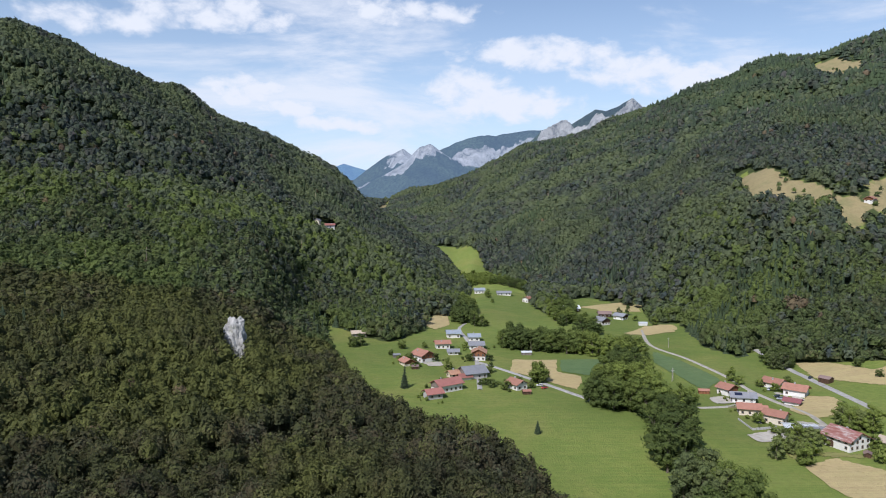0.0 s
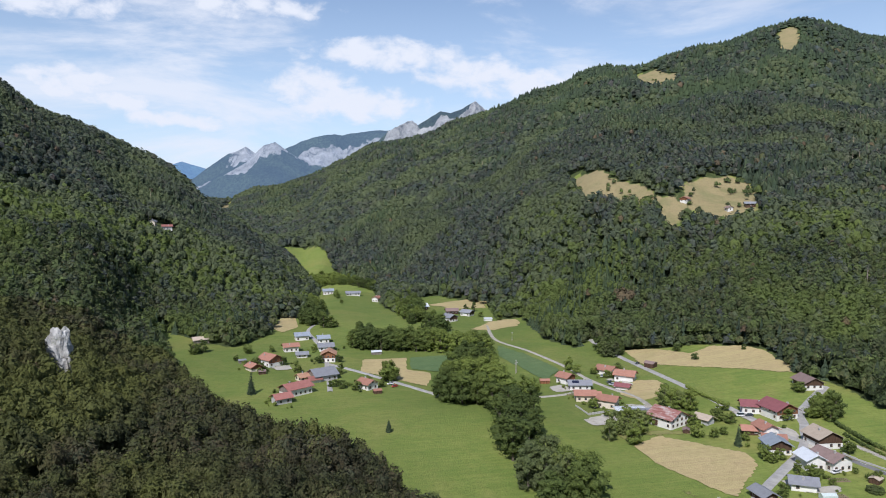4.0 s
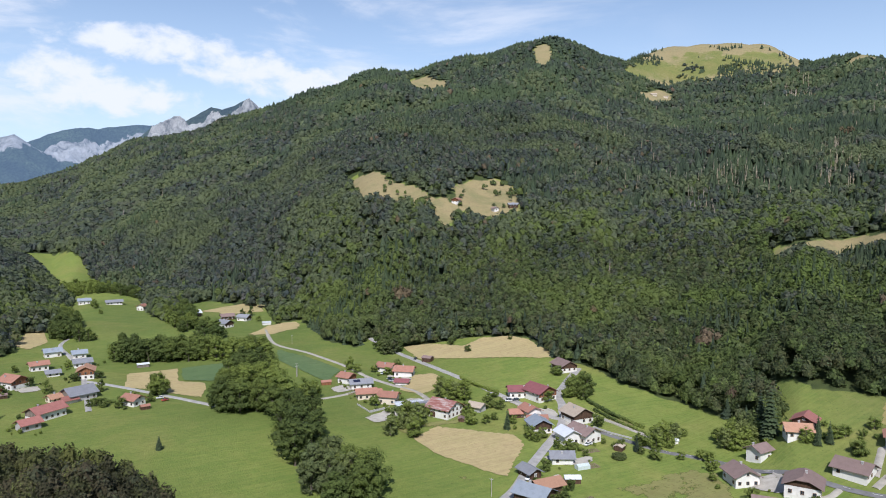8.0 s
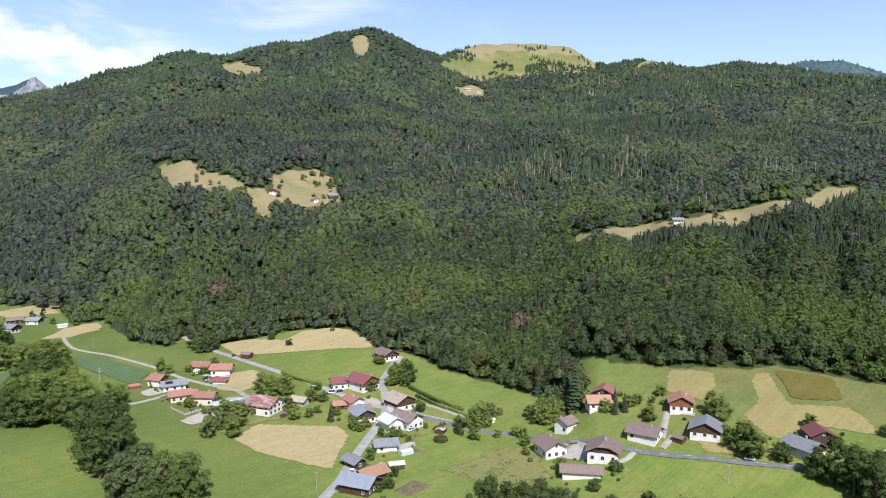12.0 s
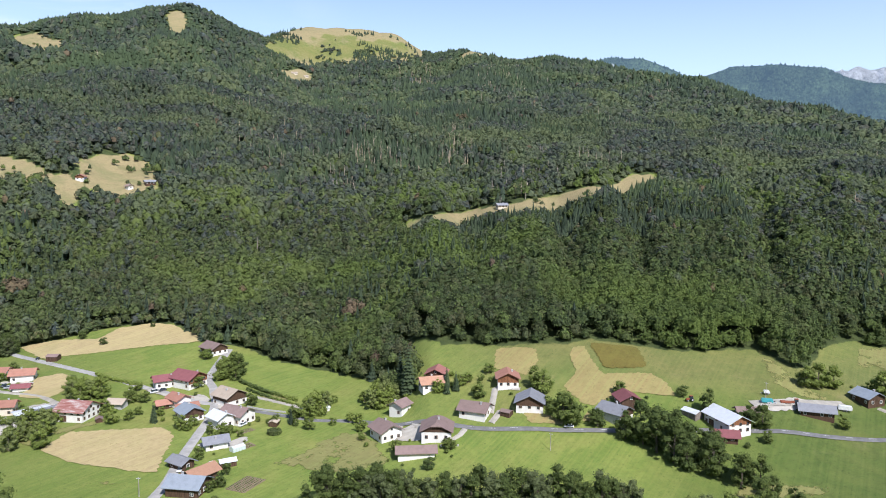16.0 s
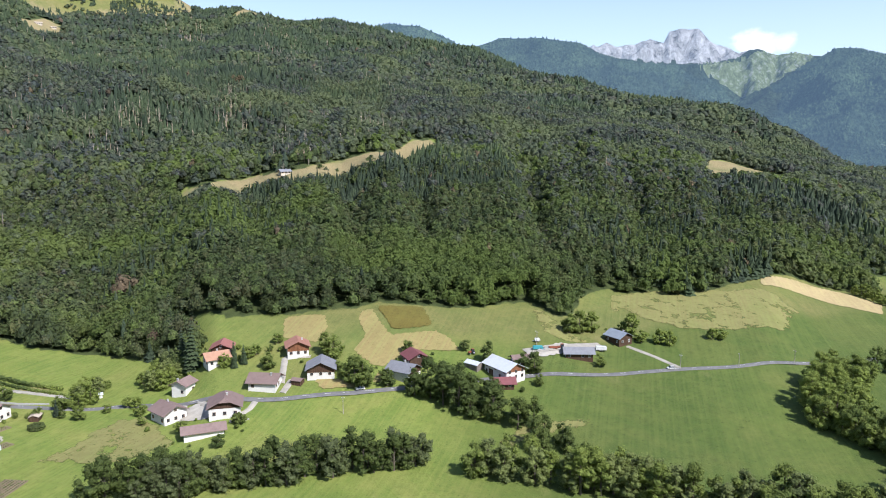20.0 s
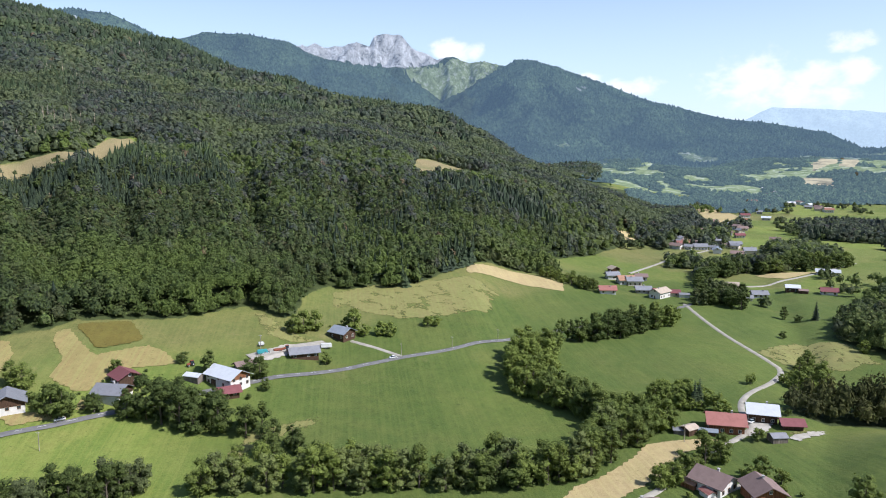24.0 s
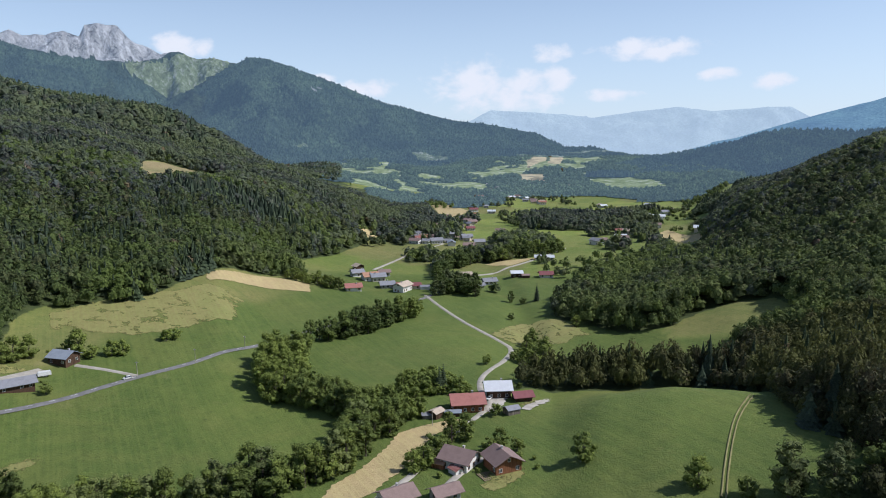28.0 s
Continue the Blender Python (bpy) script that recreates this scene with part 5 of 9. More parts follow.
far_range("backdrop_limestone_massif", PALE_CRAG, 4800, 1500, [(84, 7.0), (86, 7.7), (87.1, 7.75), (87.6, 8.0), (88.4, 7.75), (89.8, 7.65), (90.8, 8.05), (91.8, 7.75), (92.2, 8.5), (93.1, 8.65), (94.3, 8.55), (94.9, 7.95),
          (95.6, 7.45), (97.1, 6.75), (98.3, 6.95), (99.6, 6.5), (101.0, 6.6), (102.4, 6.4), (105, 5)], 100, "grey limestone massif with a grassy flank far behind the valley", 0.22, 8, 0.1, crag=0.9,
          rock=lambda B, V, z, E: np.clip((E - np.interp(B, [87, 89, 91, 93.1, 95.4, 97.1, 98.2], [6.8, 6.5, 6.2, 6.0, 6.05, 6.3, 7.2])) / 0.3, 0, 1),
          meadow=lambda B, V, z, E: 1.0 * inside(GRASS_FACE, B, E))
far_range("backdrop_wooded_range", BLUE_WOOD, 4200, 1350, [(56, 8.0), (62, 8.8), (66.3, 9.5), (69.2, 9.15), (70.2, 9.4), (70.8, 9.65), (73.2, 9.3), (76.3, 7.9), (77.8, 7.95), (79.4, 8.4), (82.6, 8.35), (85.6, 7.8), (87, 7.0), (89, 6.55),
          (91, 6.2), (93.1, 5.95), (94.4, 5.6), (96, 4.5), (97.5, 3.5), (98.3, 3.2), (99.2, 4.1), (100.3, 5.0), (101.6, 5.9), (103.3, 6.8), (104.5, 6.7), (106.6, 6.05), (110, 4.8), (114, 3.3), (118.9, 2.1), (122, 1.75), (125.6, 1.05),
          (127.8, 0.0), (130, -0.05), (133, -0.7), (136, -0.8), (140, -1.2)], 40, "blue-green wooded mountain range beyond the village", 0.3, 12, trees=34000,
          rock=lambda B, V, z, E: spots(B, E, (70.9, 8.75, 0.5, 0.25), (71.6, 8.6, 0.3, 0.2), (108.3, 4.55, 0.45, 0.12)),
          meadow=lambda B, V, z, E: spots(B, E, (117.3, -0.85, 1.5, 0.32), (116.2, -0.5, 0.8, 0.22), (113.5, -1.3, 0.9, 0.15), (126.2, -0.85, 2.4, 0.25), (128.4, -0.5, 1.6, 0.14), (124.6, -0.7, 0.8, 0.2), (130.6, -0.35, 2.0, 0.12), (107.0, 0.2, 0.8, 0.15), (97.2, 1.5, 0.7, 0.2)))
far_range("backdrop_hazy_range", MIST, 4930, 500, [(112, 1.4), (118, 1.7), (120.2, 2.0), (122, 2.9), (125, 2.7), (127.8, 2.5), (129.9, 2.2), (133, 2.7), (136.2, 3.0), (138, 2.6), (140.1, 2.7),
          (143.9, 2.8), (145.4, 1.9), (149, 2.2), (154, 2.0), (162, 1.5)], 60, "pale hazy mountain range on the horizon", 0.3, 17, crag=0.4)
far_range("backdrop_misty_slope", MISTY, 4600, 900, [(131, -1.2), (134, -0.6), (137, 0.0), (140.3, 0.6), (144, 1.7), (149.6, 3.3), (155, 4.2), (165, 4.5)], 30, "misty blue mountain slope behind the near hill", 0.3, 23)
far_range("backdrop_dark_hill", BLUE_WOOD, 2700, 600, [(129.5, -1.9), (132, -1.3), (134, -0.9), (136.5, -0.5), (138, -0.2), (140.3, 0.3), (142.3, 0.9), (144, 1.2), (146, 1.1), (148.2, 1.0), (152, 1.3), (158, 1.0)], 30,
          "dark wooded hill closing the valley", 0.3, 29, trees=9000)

# ---- trees that stand singly or in belts ----


def part(name, bm, mat, parent, label=""):
    """Links a bmesh as one mesh under a thing or a part."""
    me = bpy.data.meshes.new(name)
    bm.to_mesh(me)
    bm.free()
    for m in (mat if isinstance(mat, (list, tuple)) else [mat]):
        me.materials.append(m)
    ob = new(name, me)
    ob.parent = parent
    return tagged(ob, label)


def bark_material():
    m, n, l, s = material("tree_bark", 0.95)
    f = noise_fac(n, l, 3.0, 4, 0.6, "Object", (1, 1, 0.2))
    l.new(ramp(n, l, f, [(0.3, (0.07, 0.055, 0.04)), (0.7, (0.17, 0.145, 0.115))]), s.inputs["Base Color"])
    return m


BARK = bark_material()
TREE_LEAF = leaf_material("meadow_tree_leaves", [(0.119, 0.161, 0.055), (0.148, 0.195, 0.06), (0.18, 0.232, 0.069), (0.111, 0.149, 0.057), (0.198, 0.247, 0.081)], 1.8, 0.42)
GREY_LEAF = leaf_material("willow_leaves", [(0.153, 0.186, 0.083), (0.174, 0.209, 0.097), (0.196, 0.233, 0.11), (0.146, 0.18, 0.077), (0.182, 0.219, 0.097)], 1.8, 0.4)


def tube(bm, a, b, r0, r1, n=6):
    """A tapered limb from a to b."""
    a, b = Vector(a), Vector(b)
    q = (b - a).to_track_quat("Z", "Y").to_matrix()
    rings = []
    for p, r in ((a, r0), (a.lerp(b, 0.55) + Vector((random.uniform(-1, 1), random.uniform(-1, 1), 0)) * r0 * 0.5, (r0 + r1) / 2), (b, r1)):
        rings.append([bm.verts.new(p + q @ Vector((math.cos(6.283 * k / n) * r, math.sin(6.283 * k / n) * r, 0))) for k in range(n)])
    for u, v in zip(rings, rings[1:]):
        for k in range(n):
            bm.faces.new((u[k], u[(k + 1) % n], v[(k + 1) % n], v[k]))
    bm.faces.new(rings[-1])


def clump(bm, at, r, squash=0.8):
    vs = bmesh.ops.create_icosphere(bm, subdivisions=1, radius=r)["verts"]
    turn = Euler((random.random() * 6, random.random() * 6, random.random() * 6)).to_matrix()
    for v in vs:
        p = turn @ v.co * random.uniform(0.66, 1.22)
        v.co = Vector((p.x, p.y, p.z * squash)) + Vector(at)


def tuft(bm, at, r, out=Vector((0, 0, 0))):
    """A spray of leaves, turned outwards and to the light."""
    d = (Vector((random.gauss(0, 0.45), random.gauss(0, 0.45), random.gauss(0.35, 0.45))) + out).normalized()
    e = d.orthogonal().normalized()
    turn = random.uniform(0, 6.283)
    e = (e * math.cos(turn) + d.cross(e) * math.sin(turn)) * r
    f = d.cross(e).normalized() * r * random.uniform(0.5, 0.9)
    p = Vector(at)
    bm.faces.new([bm.verts.new(q) for q in (p - e * 0.6 - f * 0.5, p + e * 0.9 - f * 0.3, p + e * 0.1 + f)])


def broadleaf(seed, tall, wide, low, clumps, mat, label, name="broadleaf_tree", lean=0.0):
    """A leafy tree: tapered trunk with limbs, and a crown of clumps and loose sprays with gaps."""
    random.seed(seed)
    root = new(name)
    bm = bmesh.new()
    tube(bm, (0, 0, -0.6), (lean * 0.5, 0, tall * 0.72), tall * 0.026 + 0.06, 0.07, 7)
    spots = []
    for k in range(clumps):
        h = random.uniform(low, 0.97)
        u = (h - low) / (1 - low)
        span = wide * 0.5 * (math.sin(math.pi * (0.16 + 0.80 * u)) ** 0.8) * (1.0 if k % 3 else 0.55)
        a = k * 2.399 + random.uniform(-0.4, 0.4)
        spots.append(Vector((math.cos(a) * span * random.uniform(0.7, 1.05) + lean * h, math.sin(a) * span * random.uniform(0.7, 1.05), h * tall * 0.94)))
    for s in spots[::4]:
        tube(bm, (s.x * 0.05, s.y * 0.05, s.z * 0.55), s, 0.13, 0.04, 4)
    part("trunk", bm, BARK, root)
    bm = bmesh.new()
    for s in spots:
        r = wide * random.uniform(0.15, 0.22)
        clump(bm, s, r * 0.86)
        for _ in range(26):
            d = Vector((random.gauss(0, 1), random.gauss(0, 1), random.gauss(0.25, 0.8))).normalized()
            tuft(bm, s + d * r * random.uniform(0.8, 1.36), r * 0.31, d)
    part("crown", bm, mat, root)
    return tagged(root, label, "tree")


def spruce(seed, tall, wide, label):
    """A conifer: trunk and whorls of drooping boughs."""
    random.seed(seed)
    root = new("spruce_tree")
    bm = bmesh.new()
    tube(bm, (0, 0, -0.5), (0, 0, tall * 0.97), tall * 0.018 + 0.05, 0.03, 6)
    part("trunk", bm, BARK, root)
    bm = bmesh.new()
    rows = 15
    for k in range(rows):
        h = 0.06 + 0.92 * k / rows
        r = wide * 0.5 * (1 - h) ** 0.85 + 0.25
        n = 11 if k < 9 else 7
        for j in range(n):
            a = 6.283 * (j + 0.37 * k) / n + random.uniform(-0.15, 0.15)
            rr = r * random.uniform(0.72, 1.12)
            c, s = math.cos(a), math.sin(a)
            z = h * tall
            w = rr * 0.36
            tip = (c * rr, s * rr, z - rr * 0.28)
            bm.faces.new([bm.verts.new(q) for q in ((0, 0, z + rr * 0.30), (c * rr * 0.6 - s * w, s * rr * 0.6 + c * w, z - rr * 0.16), tip)])
            bm.faces.new([bm.verts.new(q) for q in ((0, 0, z + rr * 0.30), tip, (c * rr * 0.6 + s * w, s * rr * 0.6 - c * w, z - rr * 0.16))])
    part("crown", bm, NEEDLE, root)
    return tagged(root, label, "tree")


def bush(seed, tall, wide, mat, label):
    random.seed(seed)
    root = new("shrub")
    bm = bmesh.new()
    for k in range(3):
        a = k * 2.1
        tube(bm, (0.1 * math.cos(a), 0.1 * math.sin(a), -0.3), (wide * 0.2 * math.cos(a), wide * 0.2 * math.sin(a), tall * 0.6), 0.07, 0.03, 4)
    part("stem", bm, BARK, root)
    bm = bmesh.new()
    for k in range(9):
        a, h = k * 2.4, random.uniform(0.25, 0.8)
        s = Vector((math.cos(a) * wide * 0.3 * random.random(), math.sin(a) * wide * 0.3 * random.random(), h * tall))
        clump(bm, s, wide * 0.24)
        for _ in range(12):
            d = Vector((random.gauss(0, 1), random.gauss(0, 1), random.gauss(0.3, 0.8))).normalized()
            tuft(bm, s + d * wide * 0.27, wide * 0.1, d)
    part("leaves", bm, mat, root)
    return tagged(root, label, "shrub")


T_ROUND = "leafy green ash tree with a rounded uneven crown"
T_TALL = "tall leafy tree in the belt along the stream"
PROTO = {
    "round": [broadleaf(s, 13.5, 10, 0.10, 30, TREE_LEAF, T_ROUND, "ash_tree") for s in (11, 12, 13)],
    "tall": [broadleaf(s, 16, 8, 0.06, 32, TREE_LEAF, T_TALL, "alder_tree") for s in (21, 22, 23)],
    "broad": [broadleaf(s, 14.5, 11.5, 0.08, 34, TREE_LEAF, "broad spreading sycamore beside the meadow stream", "sycamore_tree") for s in (81, 82)],
    "grey": [broadleaf(s, 15, 9, 0.07, 30, GREY_LEAF, "pale grey-green willow by the stream", "willow_tree") for s in (31, 32)],
    "small": [broadleaf(s, 7, 6, 0.16, 20, TREE_LEAF, "small fruit tree in a village garden", "fruit_tree") for s in (41, 42)],
    "spruce": [spruce(s, 18, 7.5, "dark green spruce with drooping boughs") for s in (51, 52)],
    "bush": [bush(s, 2.6, 3.6, TREE_LEAF, "rounded green garden shrub") for s in (61, 62)],
    "blue": [spruce(71, 7.5, 4.2, "bluish young fir standing alone in the meadow")],
}
for kind in PROTO.values():
    for ob in kind:
        ob.matrix_world = pose(0, 0, 0)
USED = set()
TREE_RNG = random.Random(5)


def tree(kind, x, y, scale=1.0, group=""):
    """One tree of a kind on the ground at x, y."""
    protos = PROTO[kind]
    p = TREE_RNG.choice(protos)
    k = scale * TREE_RNG.uniform(0.92, 1.1)
    m = pose(x, y, ground_z(x, y), 0, 0, TREE_RNG.uniform(0, 360))
    if p.name not in USED:
        USED.add(p.name)
        t = p
        t.matrix_basis = m
    else:
        t = copy_thing(p, m)
        t.scale = (1, 1, 1)
    t.scale = (k * TREE_RNG.uniform(0.9, 1.12), k * TREE_RNG.uniform(0.9, 1.12), k)
    if group:
        tagged(t, group=group)
    return t


def belt(group, poly, gap, kinds, lo=0.8, hi=1.2):
    """Trees scattered evenly over a strip of land."""
    xs, ys = [p[0] for p in poly], [p[1] for p in poly]
    got = []
    area = abs(sum(a[0] * b[1] - b[0] * a[1] for a, b in zip(poly, poly[1:] + poly[:1]))) / 2
    want = int(area / (gap * gap) * 1.1) + 1
    for _ in range(want * 30):
        x, y = TREE_RNG.uniform(min(xs), max(xs)), TREE_RNG.uniform(min(ys), max(ys))
        if len(got) >= want:
            break
        if not inside(poly, np.array([x]), np.array([y]))[0] or any((x - a) ** 2 + (y - b) ** 2 < (gap * 0.78) ** 2 for a, b in got):
            continue
        got.append((x, y))
        tree(TREE_RNG.choice(kinds), x, y, TREE_RNG.uniform(lo, hi), group)


def hedge(pts, label, tall):
    """A continuous hedge along a line."""
    random.seed(len(label))
    bm = bmesh.new()
    line = spline(pts, 1.6)
    for p in line:
        z = ground_z(p.x, p.y)
        for k in range(2):
            clump(bm, (p.x + random.uniform(-0.4, 0.4), p.y + random.uniform(-0.4, 0.4), z + tall * (0.3 + 0.4 * k)), tall * random.uniform(0.5, 0.62))
        for _ in range(3):
            tuft(bm, (p.x + random.gauss(0, 0.6), p.y + random.gauss(0, 0.6), z + tall * random.uniform(0.5, 1.15)), 0.4)
    me = bpy.data.meshes.new("hedge")
    bm.to_mesh(me)
    bm.free()
    me.materials.append(TREE_LEAF)
    tagged(new("hedge", me), label, "hedge")


belt('tree belt along the stream', [(179, 167), (190, 144), (200, 127), (215, 102), (235, 70), (240, 72), (221, 104), (207, 132), (196, 148), (184, 169)], 4.47, ["tall", "grey", "tall", "grey", "round"], 0.75, 1)
belt('tree belt along the stream', [(184, 159), (205, 139), (214, 122), (209, 119), (198, 135), (178, 154)], 6.88, ["grey", "round"], 0.5, 0.8)
belt('stream trees in the upper meadow', [(44, 561), (90, 540), (127, 526), (146, 511), (152, 534), (87, 572), (48, 580)], 8.5, ["broad", "tall", "broad"], 0.9, 1.15)
belt('stream trees in the upper meadow', [(85, 401), (115, 372), (127, 415), (138, 485), (124, 499), (99, 447)], 9, ["broad", "tall"], 0.95, 1.2)
belt('stream trees in the upper meadow', [(115, 372), (128, 364), (116, 317), (104, 290), (94, 296), (101, 335)], 8.5, ["broad", "tall"], 0.95, 1.2)
belt('stream trees in the upper meadow', [(90, 265), (96, 247), (109, 239), (117, 261), (108, 290), (101, 291)], 8.5, ["broad", "grey"], 0.95, 1.15)
belt('wood beside the road', [(288, 92), (280, 70), (279, 52), (286, 50), (299, 58), (302, 81), (299, 92)], 7.6, ["tall", "round"], 0.9, 1.15)
belt('wood beside the road', [(277, 48), (259, 32), (241, 17), (233, 9), (241, 4), (262, 18), (281, 34), (287, 45)], 8, ["tall", "round"], 0.6, 0.95)
belt('tree belt along the stream', [(234, 58), (228, 2), (227, -13), (225, -31), (223, -51), (222, -68), (227, -76), (231, -71), (234, -41), (236, -13), (238, 4), (235, 20), (238, 35)], 5.16, ["tall", "grey", "tall", "grey", "round"], 0.75, 1.05)
belt('tree belt along the stream', [(226, -76), (227, -87), (246, -101), (255, -99), (249, -89)], 6.36, ["tall", "grey", "tall"], 0.75, 1.05)
belt('tree belt along the stream', [(248, -95), (254, -114), (266, -129), (276, -124), (277, -103), (265, -95)], 6.71, ["tall", "round"], 0.7, 1)
belt('tree belt along the stream', [(315, -74), (302, -87), (278, -98), (274, -104), (291, -108), (313, -96), (338, -98), (374, -113), (383, -99), (352, -83)], 6.36, ["tall", "round"], 0.8, 1.05)
belt('tree belt along the stream', [(393, -120), (401, -163), (431, -210), (449, -220), (431, -181), (407, -136)], 6.54, ["tall", "round"], 0.75, 1)
belt('thicket by the barn', [(321, 49), (327, 34), (332, 35), (332, 47)], 6.5, ["round", "small"], 0.6, 0.8)
belt('village thicket', [(150, 314), (161, 305), (171, 318), (174, 333), (163, 335)], 6.5, ["round", "grey"], 0.55, 0.75)
belt('village thicket', [(197, 355), (210, 341), (221, 356), (212, 371)], 6.5, ["round", "grey"], 0.6, 0.8)
belt('village thicket', [(260, 312), (273, 306), (282, 318), (271, 322)], 7, ["round"], 0.75, 0.9)
belt('trees by the farmhouse', [(274, 217), (279, 204), (289, 212), (286, 223)], 6, ["round", "small"], 0.6, 0.8)
belt('trees by the red barn', [(285, 184), (289, 172), (295, 176), (292, 185)], 5, ["small", "spruce", "round"], 0.5, 0.8)
belt('edge trees by the meadow house', [(377, 31), (381, 18), (391, 16), (386, 29)], 7, ["tall", "round"], 0.8, 0.95)
belt('hedge trees by the hamlet', [(561, -154), (539, -179), (528, -192), (540, -196), (554, -184), (576, -161)], 6, ["round", "tall"], 0.5, 0.7)
belt('river trees', [(477, -246), (484, -267), (462, -280), (487, -295), (526, -290), (520, -274)], 8, ["tall", "broad", "grey"], 0.7, 0.95)
belt('river trees', [(532, -277), (583, -322), (605, -366), (604, -421), (621, -478), (643, -502), (636, -443), (636, -385), (609, -330), (558, -288)], 9, ["tall", "broad"], 0.7, 0.95)
belt('garden trees at the lower houses', [(217, -101), (227, -109), (229, -118), (225, -121), (217, -110), (213, -103)], 6, ["round", "small"], 0.55, 0.75)
belt('garden trees at the lower houses', [(232, -124), (240, -132), (237, -138), (229, -138), (228, -132)], 6, ["round", "tall"], 0.6, 0.8)
belt('garden trees at the red-roofed house', [(292, -132), (286, -146), (291, -151), (299, -140)], 6.5, ["round", "small"], 0.6, 0.8)
belt('stream trees below the hay', [(247, -96), (250, -109), (258, -123), (274, -129), (272, -119), (259, -103)], 8, ["tall", "round"], 0.7, 1)
belt('meadow-edge trees', [(127, -183), (117, -189), (107, -197), (115, -209), (125, -201)], 9, ["grey", "round"], 0.9, 1.1)
belt('trees below the north wood', [(11, 692), (19, 823), (33, 744), (31, 652)], 7.5, ['broad', 'tall'], 0.7, 1.0)
belt('trees below the north wood', [(-3, 813), (13, 886), (17, 826), (6, 773)], 8, ['broad', 'tall'], 0.7, 1.0)
belt('trees by the upper hamlet', [(112, 805), (134, 875), (143, 799), (127, 680), (111, 661), (108, 724)], 8, ['broad', 'tall'], 0.6, 0.9)
belt('trees by the upper hamlet', [(116, 627), (133, 665), (141, 642), (134, 605)], 8, ['broad', 'tall'], 0.6, 0.85)
belt('trees along the upper stream', [(27, 990), (54, 1030), (85, 995), (113, 955), (107, 913), (75, 953), (32, 954)], 8, ['broad', 'tall'], 0.5, 0.8)
belt('roadside trees by the hay', [(224, 485), (240, 511), (248, 503), (235, 475)], 6, ['grey', 'round'], 0.7, 0.9)
belt('village garden trees', [(263, 316), (276, 324), (280, 314), (267, 301)], 6, ['round'], 0.6, 0.8)
belt('village garden trees', [(243, 240), (270, 246), (275, 238), (261, 231), (244, 232)], 6, ['round', 'small', 'grey'], 0.5, 0.7)
belt('trees above the farm', [(269, 217), (289, 224), (298, 218), (283, 207), (270, 210)], 6, ['round', 'grey'], 0.55, 0.75)
belt('shrubs by the red-roofed house', [(293, -132), (302, -144), (302, -157), (290, -161), (283, -154), (286, -142)], 4.5, ['small', 'round'], 0.55, 0.8)
belt('trees beside the barn', [(318, -213), (343, -243), (322, -242), (297, -219), (297, -205)], 6, ['round', 'small', 'tall'], 0.6, 0.85)
belt('garden trees at the lower houses', [(282, -156), (284, -167), (277, -165), (275, -156)], 5, ['small', 'round'], 0.5, 0.7)
tree('spruce', 286, -153, 0.8)
tree('round', 62.4, 453.4, 1)
tree('tall', 59.4, 454.9, 0.8)
tree('round', 136.2, 403.3, 0.95)
tree('round', 140.8, 398.5, 0.9)
tree('spruce', -24.1, 439.5, 0.85)
tree('spruce', 289.2, 202.6, 1.35)
tree('spruce', 294.8, 211.9, 1.2)
tree('round', 289.1, 114.7, 1)
tree('round', 290.8, 119.5, 0.9)
tree('round', 308.2, 137.1, 0.85)
tree('tall', 309.5, 142.0, 0.7)
tree('small', 293.0, 104.2, 1.1)
tree('round', 291.0, 162.7, 0.6)
tree('small', 313.8, 169.8, 0.8)
tree('small', 300.8, 174.6, 0.8)
tree('round', 394.0, -1.5, 0.85)
tree('small', 385.2, -7.3, 1.1)
tree('round', 386.9, -16.4, 0.65)
tree('round', 386.5, -21.6, 0.6)
tree('small', 401.5, -44.4, 0.95)
tree('small', 402.9, -49.5, 0.95)
tree('small', 336.5, 78.6, 0.9)
tree('round', 328.9, 65.0, 0.75)
tree('round', 187.4, -156.7, 0.85)
tree('round', 147.3, -169.0, 0.75)
tree('grey', 126.7, -183.9, 1.15)
tree('small', 134.5, -175.7, 1)
tree('small', 313.2, -194.1, 0.9)
tree('round', 356.3, -288.9, 0.6)
tree('small', 398.0, -266.1, 0.8)
tree('tall', 446.6, -298.4, 0.6)
tree('small', 436.0, -301.6, 0.8)
tree('spruce', 429.5, -309.9, 0.75)
tree('spruce', 285.7, -150.8, 0.75)
tree('round', 219.2, -142.0, 0.5)
tree('small', 211.2, -144.4, 0.8)
tree('small', 217.7, -135.9, 0.9)
tree('spruce', 204.4, 290.6, 0.6)
tree('round', 193.5, 306.6, 0.6)
tree('small', 200.2, 303.6, 0.8)
tree('small', 206.8, 305.5, 0.7)
tree('round', 216.0, 324.7, 0.6)
tree('small', 219.5, 318.7, 0.9)
tree('small', 247.9, 312.4, 1)
tree('round', 187.2, 454.8, 0.7)
tree('small', 187.9, 444.5, 1)
tree('small', 211.7, 270.9, 0.8)
tree('small', 206.2, 268.3, 0.7)
tree('small', 201.4, 247.4, 0.5)
tree('tall', 208.3, 255.8, 0.4)
tree('small', 187.6, 237.9, 0.8)
tree('small', 184.1, 217.0, 0.8)
tree('spruce', 238.0, 234.5, 0.45)
tree('small', 237.8, 231.4, 0.6)
tree('small', 234.6, 240.8, 0.7)
tree('small', 254.6, 235.2, 0.7)
tree('small', 238.3, 223.3, 0.9)
tree('small', 248.6, 218.0, 0.6)
tree('small', 255.0, 212.5, 0.8)
tree('small', 254.9, 207.8, 0.9)
tree('small', 279.5, 223.3, 0.9)
